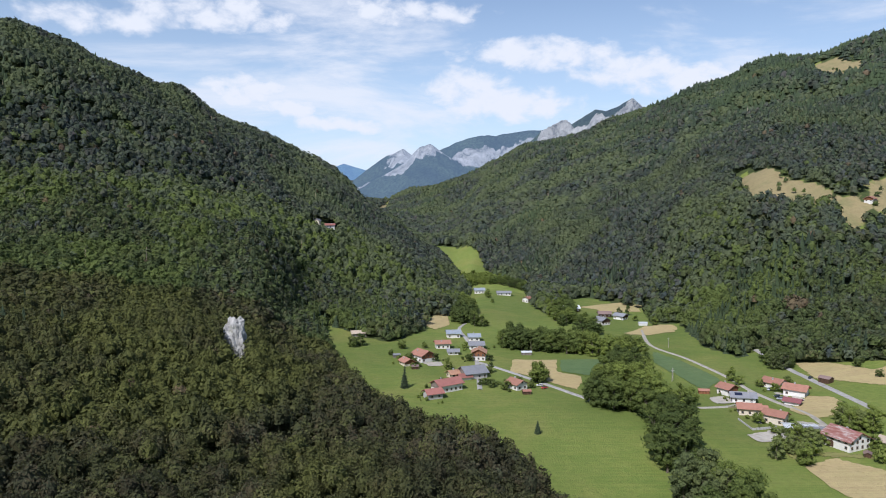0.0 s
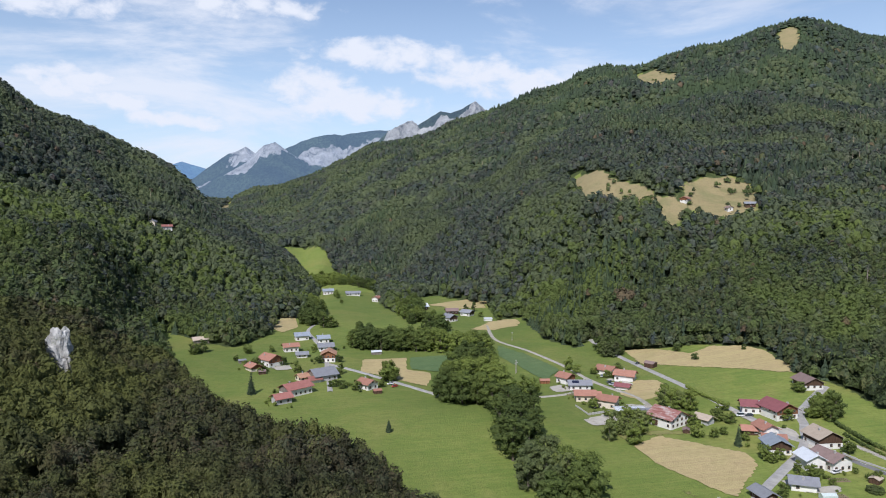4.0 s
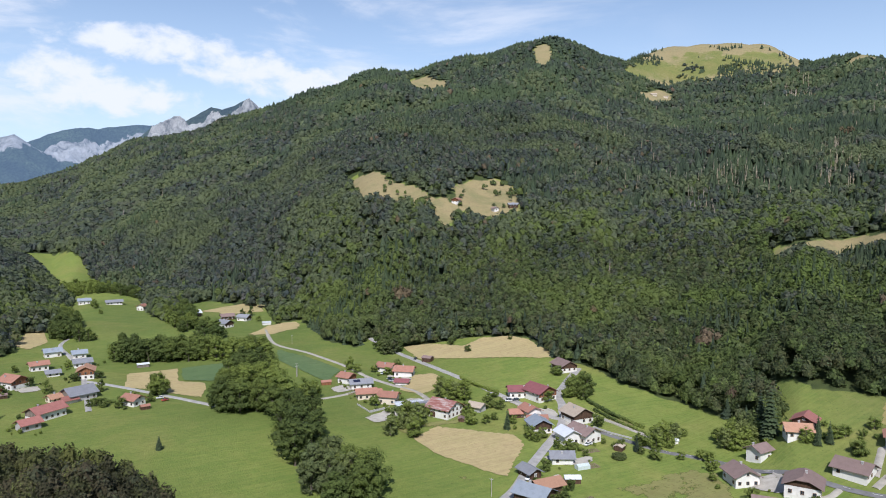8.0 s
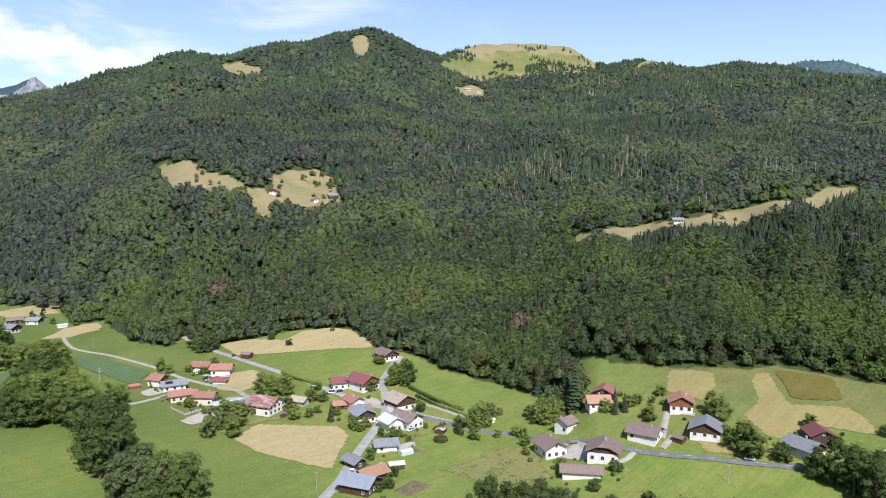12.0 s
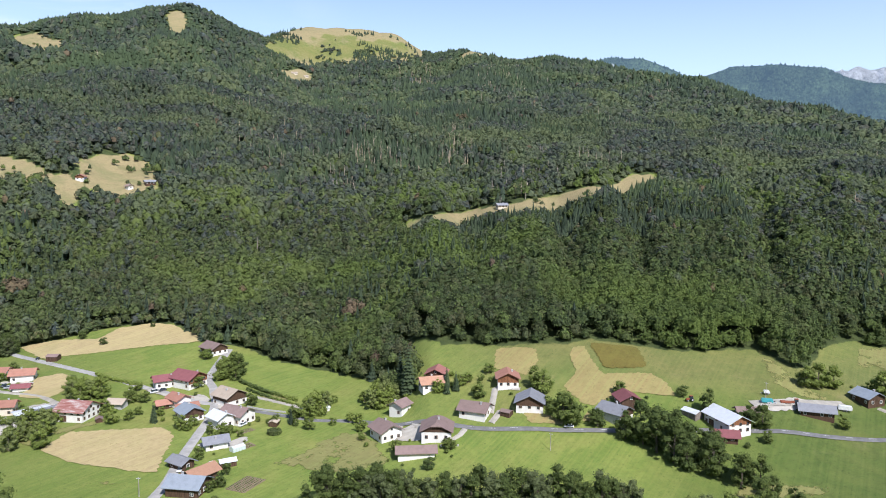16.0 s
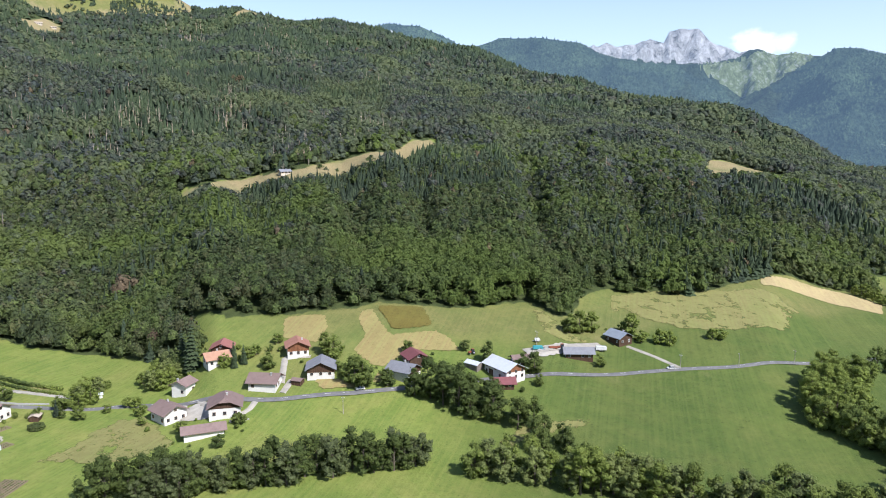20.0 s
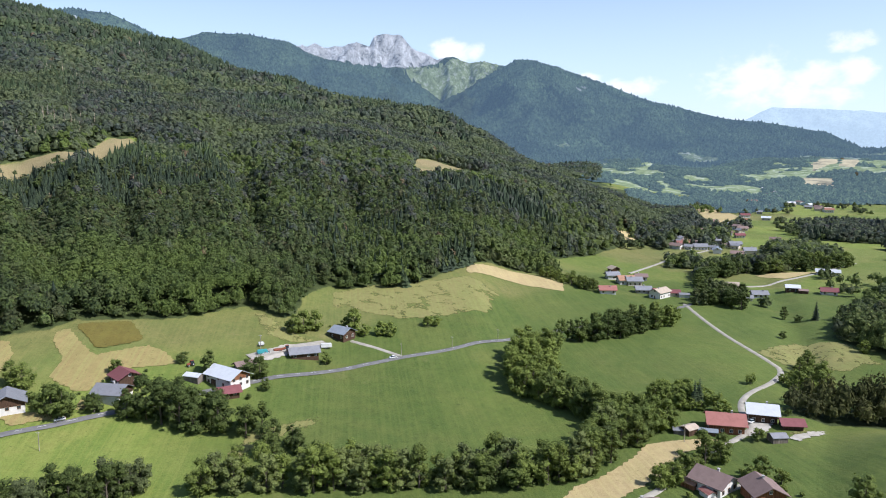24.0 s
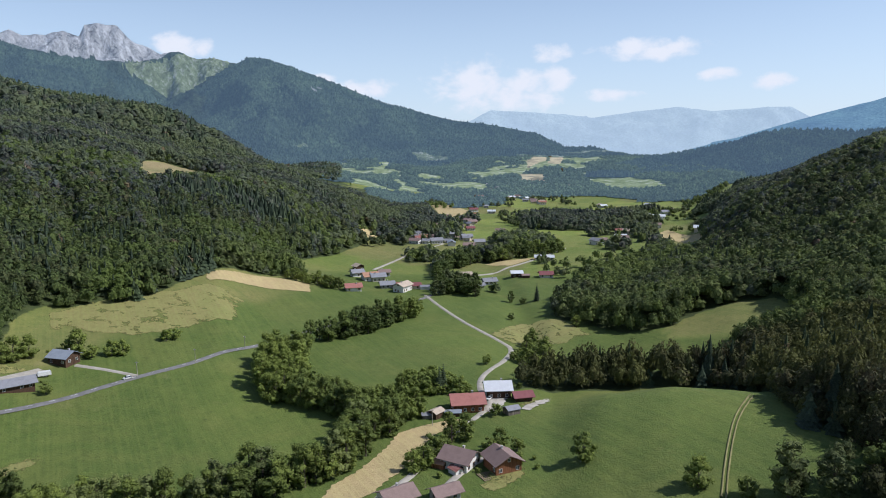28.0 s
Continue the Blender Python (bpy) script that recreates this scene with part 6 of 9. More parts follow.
tree('round', 278.5, 213.0, 0.6)
tree('round', 278.9, 207.3, 0.65)
tree('small', 55.8, 797.4, 0.8)
tree('round', 36.3, 654.3, 0.8)
tree('small', 40.6, 656.1, 0.8)
tree('round', 53.2, 837.1, 0.75)
tree('tall', 32.6, 478.3, 0.55)
tree('small', 27.5, 445.6, 0.8)
tree('small', 30.8, 441.2, 0.8)
tree('small', 23.9, 445.8, 0.7)
tree('round', 3.4, 490.6, 0.6)
tree('round', 63.1, 454.4, 0.85)
tree('tall', 61.1, 458.8, 0.7)
tree('small', 55.7, 439.8, 0.7)
tree('round', -32.4, 556.5, 0.6)
tree('small', -20.9, 490.3, 0.7)
tree('small', -14.7, 559.3, 0.8)
tree('small', -39.5, 532.4, 0.8)
tree('round', -66.3, 565.0, 0.7)
tree('round', -71.9, 557.2, 0.7)
tree('round', 181.5, 728.1, 0.6)
tree('tall', 190.3, 726.9, 0.7)
tree('small', 188.0, 689.8, 0.9)
tree('round', 199.9, 664.3, 0.6)
tree('round', 136.7, 631.3, 0.6)
tree('small', 316.1, -81.5, 0.5)
tree('small', 261.8, 526.6, 0.8)
tree('round', 232.6, 493.3, 1)
tree('round', 231.1, 503.0, 0.9)
tree('small', 273.9, 464.6, 0.9)
tree('small', 271.6, 436.2, 0.8)
tree('small', 312.4, 440.8, 0.6)
tree('small', 281.6, 472.1, 0.6)
tree('blue', 47.4, 349.6, 1.0)
hedge([(233, 382), (232, 365), (234, 343)], 'clipped hedge beside the lane', 2.2)
hedge([(267, 301), (263, 276), (264, 256)], 'dark clipped hedge above the road', 2)
hedge([(260, 288), (258, 269), (258, 253)], 'low green hedge across the sloping field', 1.6)


def drop_unused():
    for kind in PROTO.values():
        for ob in kind:
            if ob.name not in USED:
                for o in [*ob.children_recursive, ob]:
                    bpy.data.objects.remove(o)

# ---- houses ----


def plaster(name, c):
    m, n, l, s = material(name, 0.9)
    f = noise_fac(n, l, 0.5, 5, 0.6, "Object")
    col = ramp(n, l, f, [(0.3, tuple(v * 0.86 for v in c)), (0.7, c)])
    g = noise_fac(n, l, 1.0, 4, 0.65, "Object", (1.6, 1.6, 0.25))
    col = blend(n, l, ramp(n, l, g, [(0.58, (0, 0, 0)), (0.8, (0.35, 0.35, 0.35))]), col, tuple(v * 0.6 for v in c))
    l.new(col, s.inputs["Base Color"])
    return m


def boards(name, c):
    """Upright weathered boards."""
    m, n, l, s = material(name, 0.85)
    f = noise_fac(n, l, 1.0, 3, 0.5, "Object", (5.0, 5.0, 0.3))
    col = ramp(n, l, f, [(0.35, tuple(v * 0.55 for v in c)), (0.65, tuple(v * 1.3 for v in c))])
    l.new(col, s.inputs["Base Color"])
    bumped(n, l, s, f, 0.5, 0.05)
    return m


def tiles(name, c, rough=0.8, metal=0.0, streak=0.5):
    """A roof covering: courses, a tone for each house, lichen and streaks down the slope."""
    m, n, l, s = material(name, rough, metal)
    info = n.new("ShaderNodeObjectInfo")
    tone = ramp(n, l, info.outputs["Random"], [(0, tuple(v * 0.85 for v in c)), (1, tuple(v * 1.15 for v in c))])
    f = noise_fac(n, l, 0.45, 6, 0.65, "Object")
    col = blend(n, l, ramp(n, l, f, [(0.45, (0, 0, 0)), (0.75, (streak,) * 3)]), tone, tuple(v * 0.55 for v in c))
    g = noise_fac(n, l, 1.0, 3, 0.6, "Object", (2.5, 2.5, 9.0))
    col = blend(n, l, ramp(n, l, g, [(0.5, (0, 0, 0)), (0.8, (0.4, 0.4, 0.4))]), col, tuple(min(1, v * 1.5) for v in c))
    l.new(col, s.inputs["Base Color"])
    bumped(n, l, s, g, 0.35, 0.08)
    return m


def rusty(name):
    m, n, l, s = material(name, 0.6, 0.2)
    f = noise_fac(n, l, 0.7, 4, 0.6, "Object", (1.4, 0.3, 1.0))
    l.new(ramp(n, l, f, [(0.40, (0.27, 0.11, 0.09)), (0.52, (0.34, 0.18, 0.155)), (0.64, (0.47, 0.40, 0.37))]), s.inputs["Base Color"])
    return m


def glazing():
    m, n, l, s = material("window_glass", 0.08)
    s.inputs["Base Color"].default_value = (0.03, 0.04, 0.05, 1)
    s.inputs["Specular IOR Level"].default_value = 0.6
    return m


WALLS = {"white": plaster("white_render", (0.72, 0.70, 0.66)), "cream": plaster("cream_render", (0.66, 0.58, 0.47)), "grey": plaster("grey_render", (0.42, 0.41, 0.40)),
         "wood": boards("dark_boards", (0.085, 0.05, 0.032)), "larch": boards("reddish_boards", (0.23, 0.10, 0.05)), "old": boards("grey_boards", (0.20, 0.17, 0.145))}
ROOFS = {"salmon": tiles("clay_tiles", (0.33, 0.165, 0.12)), "red": tiles("red_sheet", (0.29, 0.125, 0.105), 0.6), "maroon": tiles("maroon_tiles", (0.20, 0.075, 0.08)),
         "orange": tiles("orange_tiles", (0.36, 0.205, 0.135)), "brown": tiles("brown_tiles", (0.21, 0.15, 0.135)), "grey": tiles("grey_slate", (0.21, 0.215, 0.235)),
         "blue": tiles("blue_grey_sheet", (0.24, 0.27, 0.31), 0.55), "pale": tiles("pale_metal_sheet", (0.62, 0.64, 0.66), 0.45, 0.25, 0.25), "tan": tiles("weathered_shingle", (0.40, 0.33, 0.26)),
         "rust": rusty("rust_streaked_sheet")}
GLASS = glazing()
TRIM = boards("window_wood", (0.22, 0.14, 0.09))
WHITE_TRIM = plaster("painted_trim", (0.74, 0.73, 0.70))
SOLAR = material("solar_panel", 0.2)[0]
SOLAR.node_tree.nodes["Principled BSDF"].inputs["Base Color"].default_value = (0.02, 0.025, 0.05, 1)


def box(bm, x0, y0, z0, x1, y1, z1):
    v = [bm.verts.new((x, y, z)) for x in (x0, x1) for y in (y0, y1) for z in (z0, z1)]
    for q in ((0, 1, 3, 2), (4, 6, 7, 5), (0, 4, 5, 1), (2, 3, 7, 6), (0, 2, 6, 4), (1, 5, 7, 3)):
        bm.faces.new([v[k] for k in q])


def solid(bm, outline, shift):
    """A slab: a flat outline pushed along shift."""
    a = [bm.verts.new(p) for p in outline]
    b = [bm.verts.new(Vector(p) + Vector(shift)) for p in outline]
    bm.faces.new(a)
    bm.faces.new(b[::-1])
    for k in range(len(a)):
        bm.faces.new((a[k - 1], a[k], b[k], b[k - 1]))
    bmesh.ops.recalc_face_normals(bm, faces=bm.faces[:])


def share(name, key, make, mat, cache={}):
    """One mesh for all alike pieces."""
    k = (name, key, mat.name)
    if k not in cache:
        bm = bmesh.new()
        make(bm)
        me = bpy.data.meshes.new(name)
        bm.to_mesh(me)
        bm.free()
        me.materials.append(mat)
        cache[k] = me
    return cache[k]


def piece(name, me, parent, m):
    ob = new(name, me)
    ob.parent = parent
    ob.matrix_basis = m
    return ob


def ring(bm, w, h):
    t, d = 0.11, 0.10
    box(bm, -w / 2 - t, -d, -t, w / 2 + t, 0.02, 0)
    box(bm, -w / 2 - t, -d, h, w / 2 + t, 0.02, h + t)
    box(bm, -w / 2 - t, -d, 0, -w / 2, 0.02, h)
    box(bm, w / 2, -d, 0, w / 2 + t, 0.02, h)
    box(bm, -0.03, -d * 0.6, 0, 0.03, 0.02, h)


def window(parent, m, w, h, trim):
    fr = piece("window", share("window_frame", (w, h), lambda bm: ring(bm, w, h), trim), parent, m)
    piece("pane", share("window_pane", (w, h), lambda bm: box(bm, -w / 2, -0.035, 0, w / 2, 0.02, h), GLASS), fr, Matrix())


def side(face, W, L, u, z):
    """A place on an outer wall: u along the wall, z up. Faces: 0 front gable, 1 back gable, 2 and 3 under the eaves."""
    return (pose(u, -L / 2 - 0.02, z), pose(-u, L / 2 + 0.02, z, 0, 0, 180), pose(W / 2 + 0.02, u, z, 0, 0, 90), pose(-W / 2 - 0.02, -u, z, 0, 0, -90))[face]


HOUSE_COUNT = [0]
HOUSE_SITES = []


def house(x, y, turn, W, L, H, roof="brown", wall="white", gable="", label="", name="house", pitch=0.5, hip=0.0, balcony=False, chimney=True, windows=2, base=0.0, panels=0, category="house", eave=1.1, door=True, group=""):
    """A gabled house. turn: the way its ridge runs, as a bearing; W across the gable, L along the ridge, H to the eaves."""
    HOUSE_COUNT[0] += 1
    SITES.append((x, y, max(W, L) * 0.5 + 5))
    HOUSE_SITES.append((x, y, max(W, L) * 0.5 + 1.5))
    rnd = random.Random(HOUSE_COUNT[0] * 7 + 1)
    root = new(name)
    zs = [ground_z(x + a, y + b) for a in (-W / 3, W / 3) for b in (-L / 3, L / 3)]
    root.matrix_world = pose(x, y, sum(zs) / 4, 0, 0, -turn)
    tagged(root, label, category, group)
    H = H * 0.9
    R = W / 2 * pitch
    w = W / 2
    # walls with gables in one body, footed below the ground
    bm = bmesh.new()
    rw = R - 0.02
    if hip:
        top = [(-w, 0, H), (-w * hip, 0, H + rw * (1 - hip)), (w * hip, 0, H + rw * (1 - hip)), (w, 0, H)]
    else:
        top = [(-w, 0, H), (0, 0, H + rw), (w, 0, H)]
    solid(bm, [(a, -L / 2, c) for a, _, c in [(-w, 0, -2.0)] + top + [(w, 0, -2.0)]], (0, L, 0))
    part("wall", bm, WALLS[wall], root)
    if gable:
        # boarded upper storey
        g0 = base if base else H * 0.52
        for s in (-1, 1):
            bm = bmesh.new()
            y0 = s * (L / 2 + 0.015)
            solid(bm, [(-w - 0.01, y0, g0)] + [(a, y0, c - 0.03) for a, _, c in top] + [(w + 0.01, y0, g0)], (0, s * 0.08, 0))
            part("gable_cladding", bm, WALLS[gable], root, "weathered timber boarding")
        if base:
            for s in (-1, 1):
                bm = bmesh.new()
                box(bm, s * (w + 0.012), -L / 2, g0, s * (w + 0.09), L / 2, H)
                part("side_cladding", bm, WALLS[gable], root)
    # roof: two thick slopes, with half hips where the house has them
    t = 0.22
    out = eave
    lift = 0.05
    drop = out * pitch
    rl = L / 2 + out * 1.15
    hp = W / 2 * hip * 0.9
    for s in (-1, 1):
        bm = bmesh.new()
        o = [(s * (w + out), -rl, H - drop + lift), (s * (w + out), rl, H - drop + lift)]
        if hip:
            zc = H + R * (1 - hip) + lift
            o += [(s * w * hip, rl, zc), (0, rl - hp, H + R + lift), (0, -rl + hp, H + R + lift), (s * w * hip, -rl, zc)]
        else:
            o += [(0, rl, H + R + lift), (0, -rl, H + R + lift)]
        solid(bm, o, (0, 0, t))
        part("roof", bm, ROOFS[roof], root)
        if panels and s == panels:
            bm = bmesh.new()
            q = [(s * w * 0.25, L * 0.05, 0), (s * w * 0.25, L * 0.38, 0), (s * w * 0.8, L * 0.38, 0), (s * w * 0.8, L * 0.05, 0)]
            solid(bm, [(a, b, H + R + lift + t + 0.06 - abs(a) * pitch) for a, b, _ in q], (0, 0, 0.06))
            part("solar_panel", bm, SOLAR, root, "dark glass solar panel")
    if hip:
        for s in (-1, 1):
            bm = bmesh.new()
            zc = H + R * (1 - hip) + lift
            solid(bm, [(-w * hip, s * (rl + 0.01), zc), (w * hip, s * (rl + 0.01), zc), (0, s * (rl - hp), H + R + lift)], (0, 0, t + 0.02))
            part("half_hip", bm, ROOFS[roof], root)
    if chimney:
        bm = bmesh.new()
        cx, cy = rnd.uniform(-0.25, 0.25) * W, rnd.uniform(-0.28, 0.28) * L
        zr = H + R - abs(cx) * pitch
        box(bm, cx - 0.35, cy - 0.35, zr - 0.6, cx + 0.35, cy + 0.35, zr + 1.15)
        box(bm, cx - 0.44, cy - 0.44, zr + 1.15, cx + 0.44, cy + 0.44, zr + 1.3)
        part("chimney", bm, WALLS["grey"], root)
    trim = TRIM if wall in ("white", "cream", "grey") else WHITE_TRIM
    floors = max(1, min(windows, int(H / 2.5)))
    if windows:
        for face in range(4):
            span = W if face < 2 else L
            n = max(1, min(5, int(span / 3.2)))
            for fl in range(floors):
                z = 1.0 + fl * 2.6
                if z + 1.3 > H + (R * 0.2 if face < 2 else -0.1):
                    continue
                for k in range(n):
                    u = (k + 0.5) / n * span - span / 2
                    if door and face in (0, 2) and fl == 0 and k == n // 2:
                        continue
                    if rnd.random() < 0.82:
                        window(root, side(face, W, L + (0.2 if gable else 0), u, z), 1.1, 1.25, trim)
        if R > 2.0 and not gable:
            for face in (0, 1):
                window(root, side(face, W, L, 0, H + 0.3), 0.9, 1.0, trim)
    if door:
        piece("door", share("house_door", 1, lambda bm: box(bm, -0.5, -0.07, 0, 0.5, 0.03, 2.1), TRIM), root, side(0, W, L + (0.2 if gable else 0), 0, 0.02))
        if category == "barn" or W > 13:
            piece("barn_door", share("barn_door", 2, lambda bm: box(bm, -1.6, -0.09, 0, 1.6, 0.03, 3.0), WALLS["wood"]), root, side(2, W, L, -L * 0.2, 0.02))
    if balcony:
        for face in (0,):
            bm = bmesh.new()
            zb = max(2.5, H * 0.5)
            y0 = -L / 2 - 0.1
            box(bm, -w * 0.95, y0 - 1.3, zb - 0.16, w * 0.95, y0, zb)
            b = part("balcony", bm, WALLS["larch"], root, "timber balcony along the gable")
            for (p0, p1) in ((-w * 0.95, w * 0.95),):
                bm = bmesh.new()
                box(bm, p0, y0 - 1.32, zb + 0.78, p1, y0 - 1.22, zb + 0.95)
                n = int((p1 - p0) / 0.42)
                for k in range(n + 1):
                    u = p0 + (p1 - p0) * k / n
                    box(bm, u - 0.13, y0 - 1.29, zb, u + 0.13, y0 - 1.24, zb + 0.8)
                part("railing", bm, WALLS["larch"], b)
    return root


house(-72.0, 602.4, 253, 6.7, 11.8, 3.5, 'tan', 'old', label='grey weathered timber barn with weathered shingle roof', name='barn', category='barn', chimney=False, windows=1)
house(-14.5, 516.2, 143, 11.8, 12.6, 5.7, 'salmon', 'white', label='white rendered chalet with salmon clay-tiled roof above the north village', name='chalet', category='chalet', gable='larch', balcony=True, panels=-1)
house(-25.7, 502.5, 152, 7.6, 9.2, 3.5, 'salmon', 'cream', label='cream rendered house with salmon clay-tiled roof in the village', name='house', category='house', gable='larch')
house(-19.7, 490.4, 257, 3.8, 4.6, 2.1, 'brown', 'wood', label='dark timber shed with brown-tiled roof on the grass', name='shed', category='shed', pitch=0.4, chimney=False, windows=0, eave=0.35)
house(-34.9, 526.6, 256, 3.8, 5, 2.1, 'grey', 'old', label='grey weathered timber shed with grey slate roof on the grass', name='shed', category='shed', pitch=0.4, chimney=False, windows=0, eave=0.35)
house(-0.5, 562.4, 259, 7.6, 10.9, 4.8, 'salmon', 'white', label='white rendered house with salmon clay-tiled roof in the village', name='house', category='house')
house(7.7, 538.9, 265, 5.9, 7.6, 3, 'grey', 'white', label='white rendered house with grey slate roof in the village', name='house', category='house', chimney=False)
house(8.8, 610.2, 262, 8.4, 10.9, 4.8, 'blue', 'white', label='white rendered house with blue-grey metal roof in the village', name='house', category='house')
house(26.0, 589.5, 267, 7.6, 8.8, 4.4, 'blue', 'white', label='white rendered house with blue-grey metal roof in the village', name='house', category='house')
house(26.4, 557.8, 267, 8.4, 10.9, 4, 'grey', 'white', label='white rendered house with grey slate roof in the village', name='house', category='house')
house(26.7, 519.9, 187, 9.7, 10.9, 6.6, 'orange', 'white', label='white rendered chalet with orange-tiled roof in the north village', name='chalet', category='chalet', gable='larch', balcony=True)
house(19.8, 468.7, 247, 13.4, 15.1, 4.4, 'grey', 'grey', label='grey rendered barn with grey slate roof in the north village', name='barn', category='barn', gable='old', chimney=False, windows=1)
house(7.0, 469.0, 240, 6.7, 6.7, 3.2, 'orange', 'cream', label='cream rendered house with orange-tiled roof in the village', name='house', category='house')
house(14.3, 461.7, 251, 5.9, 7.1, 2.6, 'red', 'white', label='white rendered house with red roof in the village', name='house', category='house', chimney=False)
house(2.3, 435.0, 235, 10.1, 16.8, 5.3, 'red', 'white', label='white rendered farmhouse with red roof at the foot of the spur', name='farmhouse', category='farmhouse', gable='old')
house(-5.9, 417.4, 244, 7.6, 9.2, 4, 'red', 'grey', label='grey rendered barn with red roof beside the meadow', name='barn', category='barn', chimney=False, windows=1)
house(46.3, 438.8, 146, 8.4, 10.1, 4.4, 'salmon', 'white', label='white rendered house with salmon clay-tiled roof beside the lane', name='house', category='house', balcony=True)
house(50.8, 425.8, 261, 3.8, 4.6, 2.1, 'salmon', 'wood', label='dark timber shed with salmon clay-tiled roof on the grass', name='shed', category='shed', pitch=0.4, chimney=False, windows=0, eave=0.35)
house(45.3, 879.9, 267, 8.4, 11.8, 4.8, 'blue', 'white', label='white rendered house with blue-grey metal roof in the village', name='house', category='house')
house(74.3, 863.8, 269, 7.6, 16, 3.5, 'grey', 'white', label='white rendered barn with grey slate roof beside the meadow', name='barn', category='barn', chimney=False, windows=1)
house(98.1, 823.4, 216, 7.6, 8.4, 5.3, 'salmon', 'white', label='white rendered house with salmon clay-tiled roof in the village', name='house', category='house', balcony=True)
house(126.9, 905.1, 267, 5, 7.6, 3.5, 'salmon', 'cream', label='cream rendered house with salmon clay-tiled roof in the village', name='house', category='house')
house(137.5, 756.1, 260, 10.1, 15.1, 4, 'pale', 'wood', label='dark timber barn with pale metal roof beside the meadow', name='barn', category='barn', chimney=False, windows=1)
house(151.9, 673.7, 152, 10.1, 11.8, 4.8, 'grey', 'white', label='white rendered chalet with grey slate roof on the slope', name='chalet', category='chalet', gable='wood', balcony=True)
house(164.4, 718.6, 272, 8.4, 11.8, 4, 'brown', 'wood', label='dark timber barn with brown-tiled roof beside the meadow', name='barn', category='barn', chimney=False, windows=1)
house(176.9, 702.1, 139, 8.4, 10.9, 4.4, 'grey', 'white', label='white rendered house with grey slate roof in the village', name='house', category='house', gable='wood')
house(188.9, 666.4, 275, 5, 7.6, 2.3, 'pale', 'white', label='white rendered shed with pale metal roof on the grass', name='shed', category='shed', pitch=0.4, chimney=False, windows=0, eave=0.35)
house(63.6, 537.2, 266, 3.8, 7.6, 2.3, 'pale', 'old', label='grey weathered timber shed with pale metal roof on the grass', name='shed', category='shed', pitch=0.4, chimney=False, windows=0, eave=0.35)
house(172.2, 424.2, 152, 8.4, 8.4, 4.8, 'salmon', 'white', label='white rendered house with salmon clay-tiled roof in the village', name='house', category='house', gable='larch')
house(158.6, 426.1, 280, 3.8, 5.9, 2.1, 'salmon', 'larch', label='reddish timber shed with salmon clay-tiled roof on the grass', name='shed', category='shed', pitch=0.4, chimney=False, windows=0, eave=0.35)
house(174.5, 407.6, 283, 7.6, 12.6, 4, 'grey', 'white', label='white rendered house with grey slate roof in the village', name='house', category='house', panels=-1)
house(167.7, 383.5, 285, 7.6, 10.9, 4.4, 'salmon', 'cream', label='cream rendered house with salmon clay-tiled roof in the village', name='house', category='house')
house(174.5, 386.2, 286, 5, 6.7, 2.8, 'salmon', 'cream', label='cream rendered house with salmon clay-tiled roof in the village', name='house', category='house', chimney=False)
house(174.6, 366.7, 135, 7.6, 10.1, 5.3, 'salmon', 'cream', label='cream rendered house with salmon clay-tiled roof in the village', name='house', category='house')
house(206.6, 437.4, 145, 8.4, 10.9, 4, 'salmon', 'white', label='white rendered house with salmon clay-tiled roof in the village', name='house', category='house')
house(210.4, 417.4, 131, 9.2, 11.8, 4.6, 'salmon', 'white', label='white rendered house with salmon clay-tiled roof in the village', name='house', category='house', balcony=True)
house(199.3, 398.6, 131, 5, 7.6, 2.6, 'maroon', 'white', label='white rendered house with maroon roof in the village', name='house', category='house', chimney=False)
house(179.9, 351.4, 282, 6.7, 14.3, 3, 'pale', 'grey', label='grey rendered barn with pale metal roof beside the meadow', name='barn', category='barn', pitch=0.12, chimney=False, windows=1)
house(185.5, 345.0, 283, 8.4, 11.8, 3, 'grey', 'grey', label='grey rendered barn with grey slate roof beside the meadow', name='barn', category='barn', pitch=0.12, chimney=False, windows=1)
house(189.8, 328.4, 158, 13.4, 14.3, 5.7, 'rust', 'white', label='white rendered farmhouse with rust-streaked metal roof in the middle', name='farmhouse', category='farmhouse', balcony=True)
house(207.7, 323.9, 157, 5.9, 7.6, 3.5, 'tan', 'grey', label='grey rendered barn with weathered shingle roof beside the meadow', name='barn', category='barn', chimney=False, windows=1)
house(239.6, 438.6, 148, 5.5, 6.7, 3.2, 'brown', 'wood', label='dark timber shed with brown-tiled roof on the hay meadow', name='shed', category='shed', pitch=0.4, chimney=False, windows=0, eave=0.35)
house(191.5, 314.0, 211, 2.9, 3.4, 1.9, 'brown', 'wood', label='dark timber shed with brown-tiled roof on the grass', name='shed', category='shed', pitch=0.4, chimney=False, windows=0, eave=0.35)
house(240.6, 331.0, 296, 8.4, 10.9, 4.8, 'maroon', 'white', label='white rendered house with maroon roof in the village', name='house', category='house', balcony=True)
house(248.0, 320.4, 177, 12.6, 14.3, 5.7, 'maroon', 'white', label='white rendered chalet with maroon roof in the middle of the village', name='chalet', category='chalet', gable='larch', balcony=True)
house(225.3, 299.1, 186, 7.6, 9.2, 4.8, 'salmon', 'white', label='white rendered house with salmon clay-tiled roof in the village', name='house', category='house')
house(220.0, 303.0, 295, 5.5, 7.6, 3, 'salmon', 'wood', label='dark timber house with salmon clay-tiled roof in the village', name='house', category='house', chimney=False)
house(223.0, 290.3, 297, 5, 9.2, 2.6, 'salmon', 'white', label='white rendered house with salmon clay-tiled roof in the village', name='house', category='house', chimney=False)
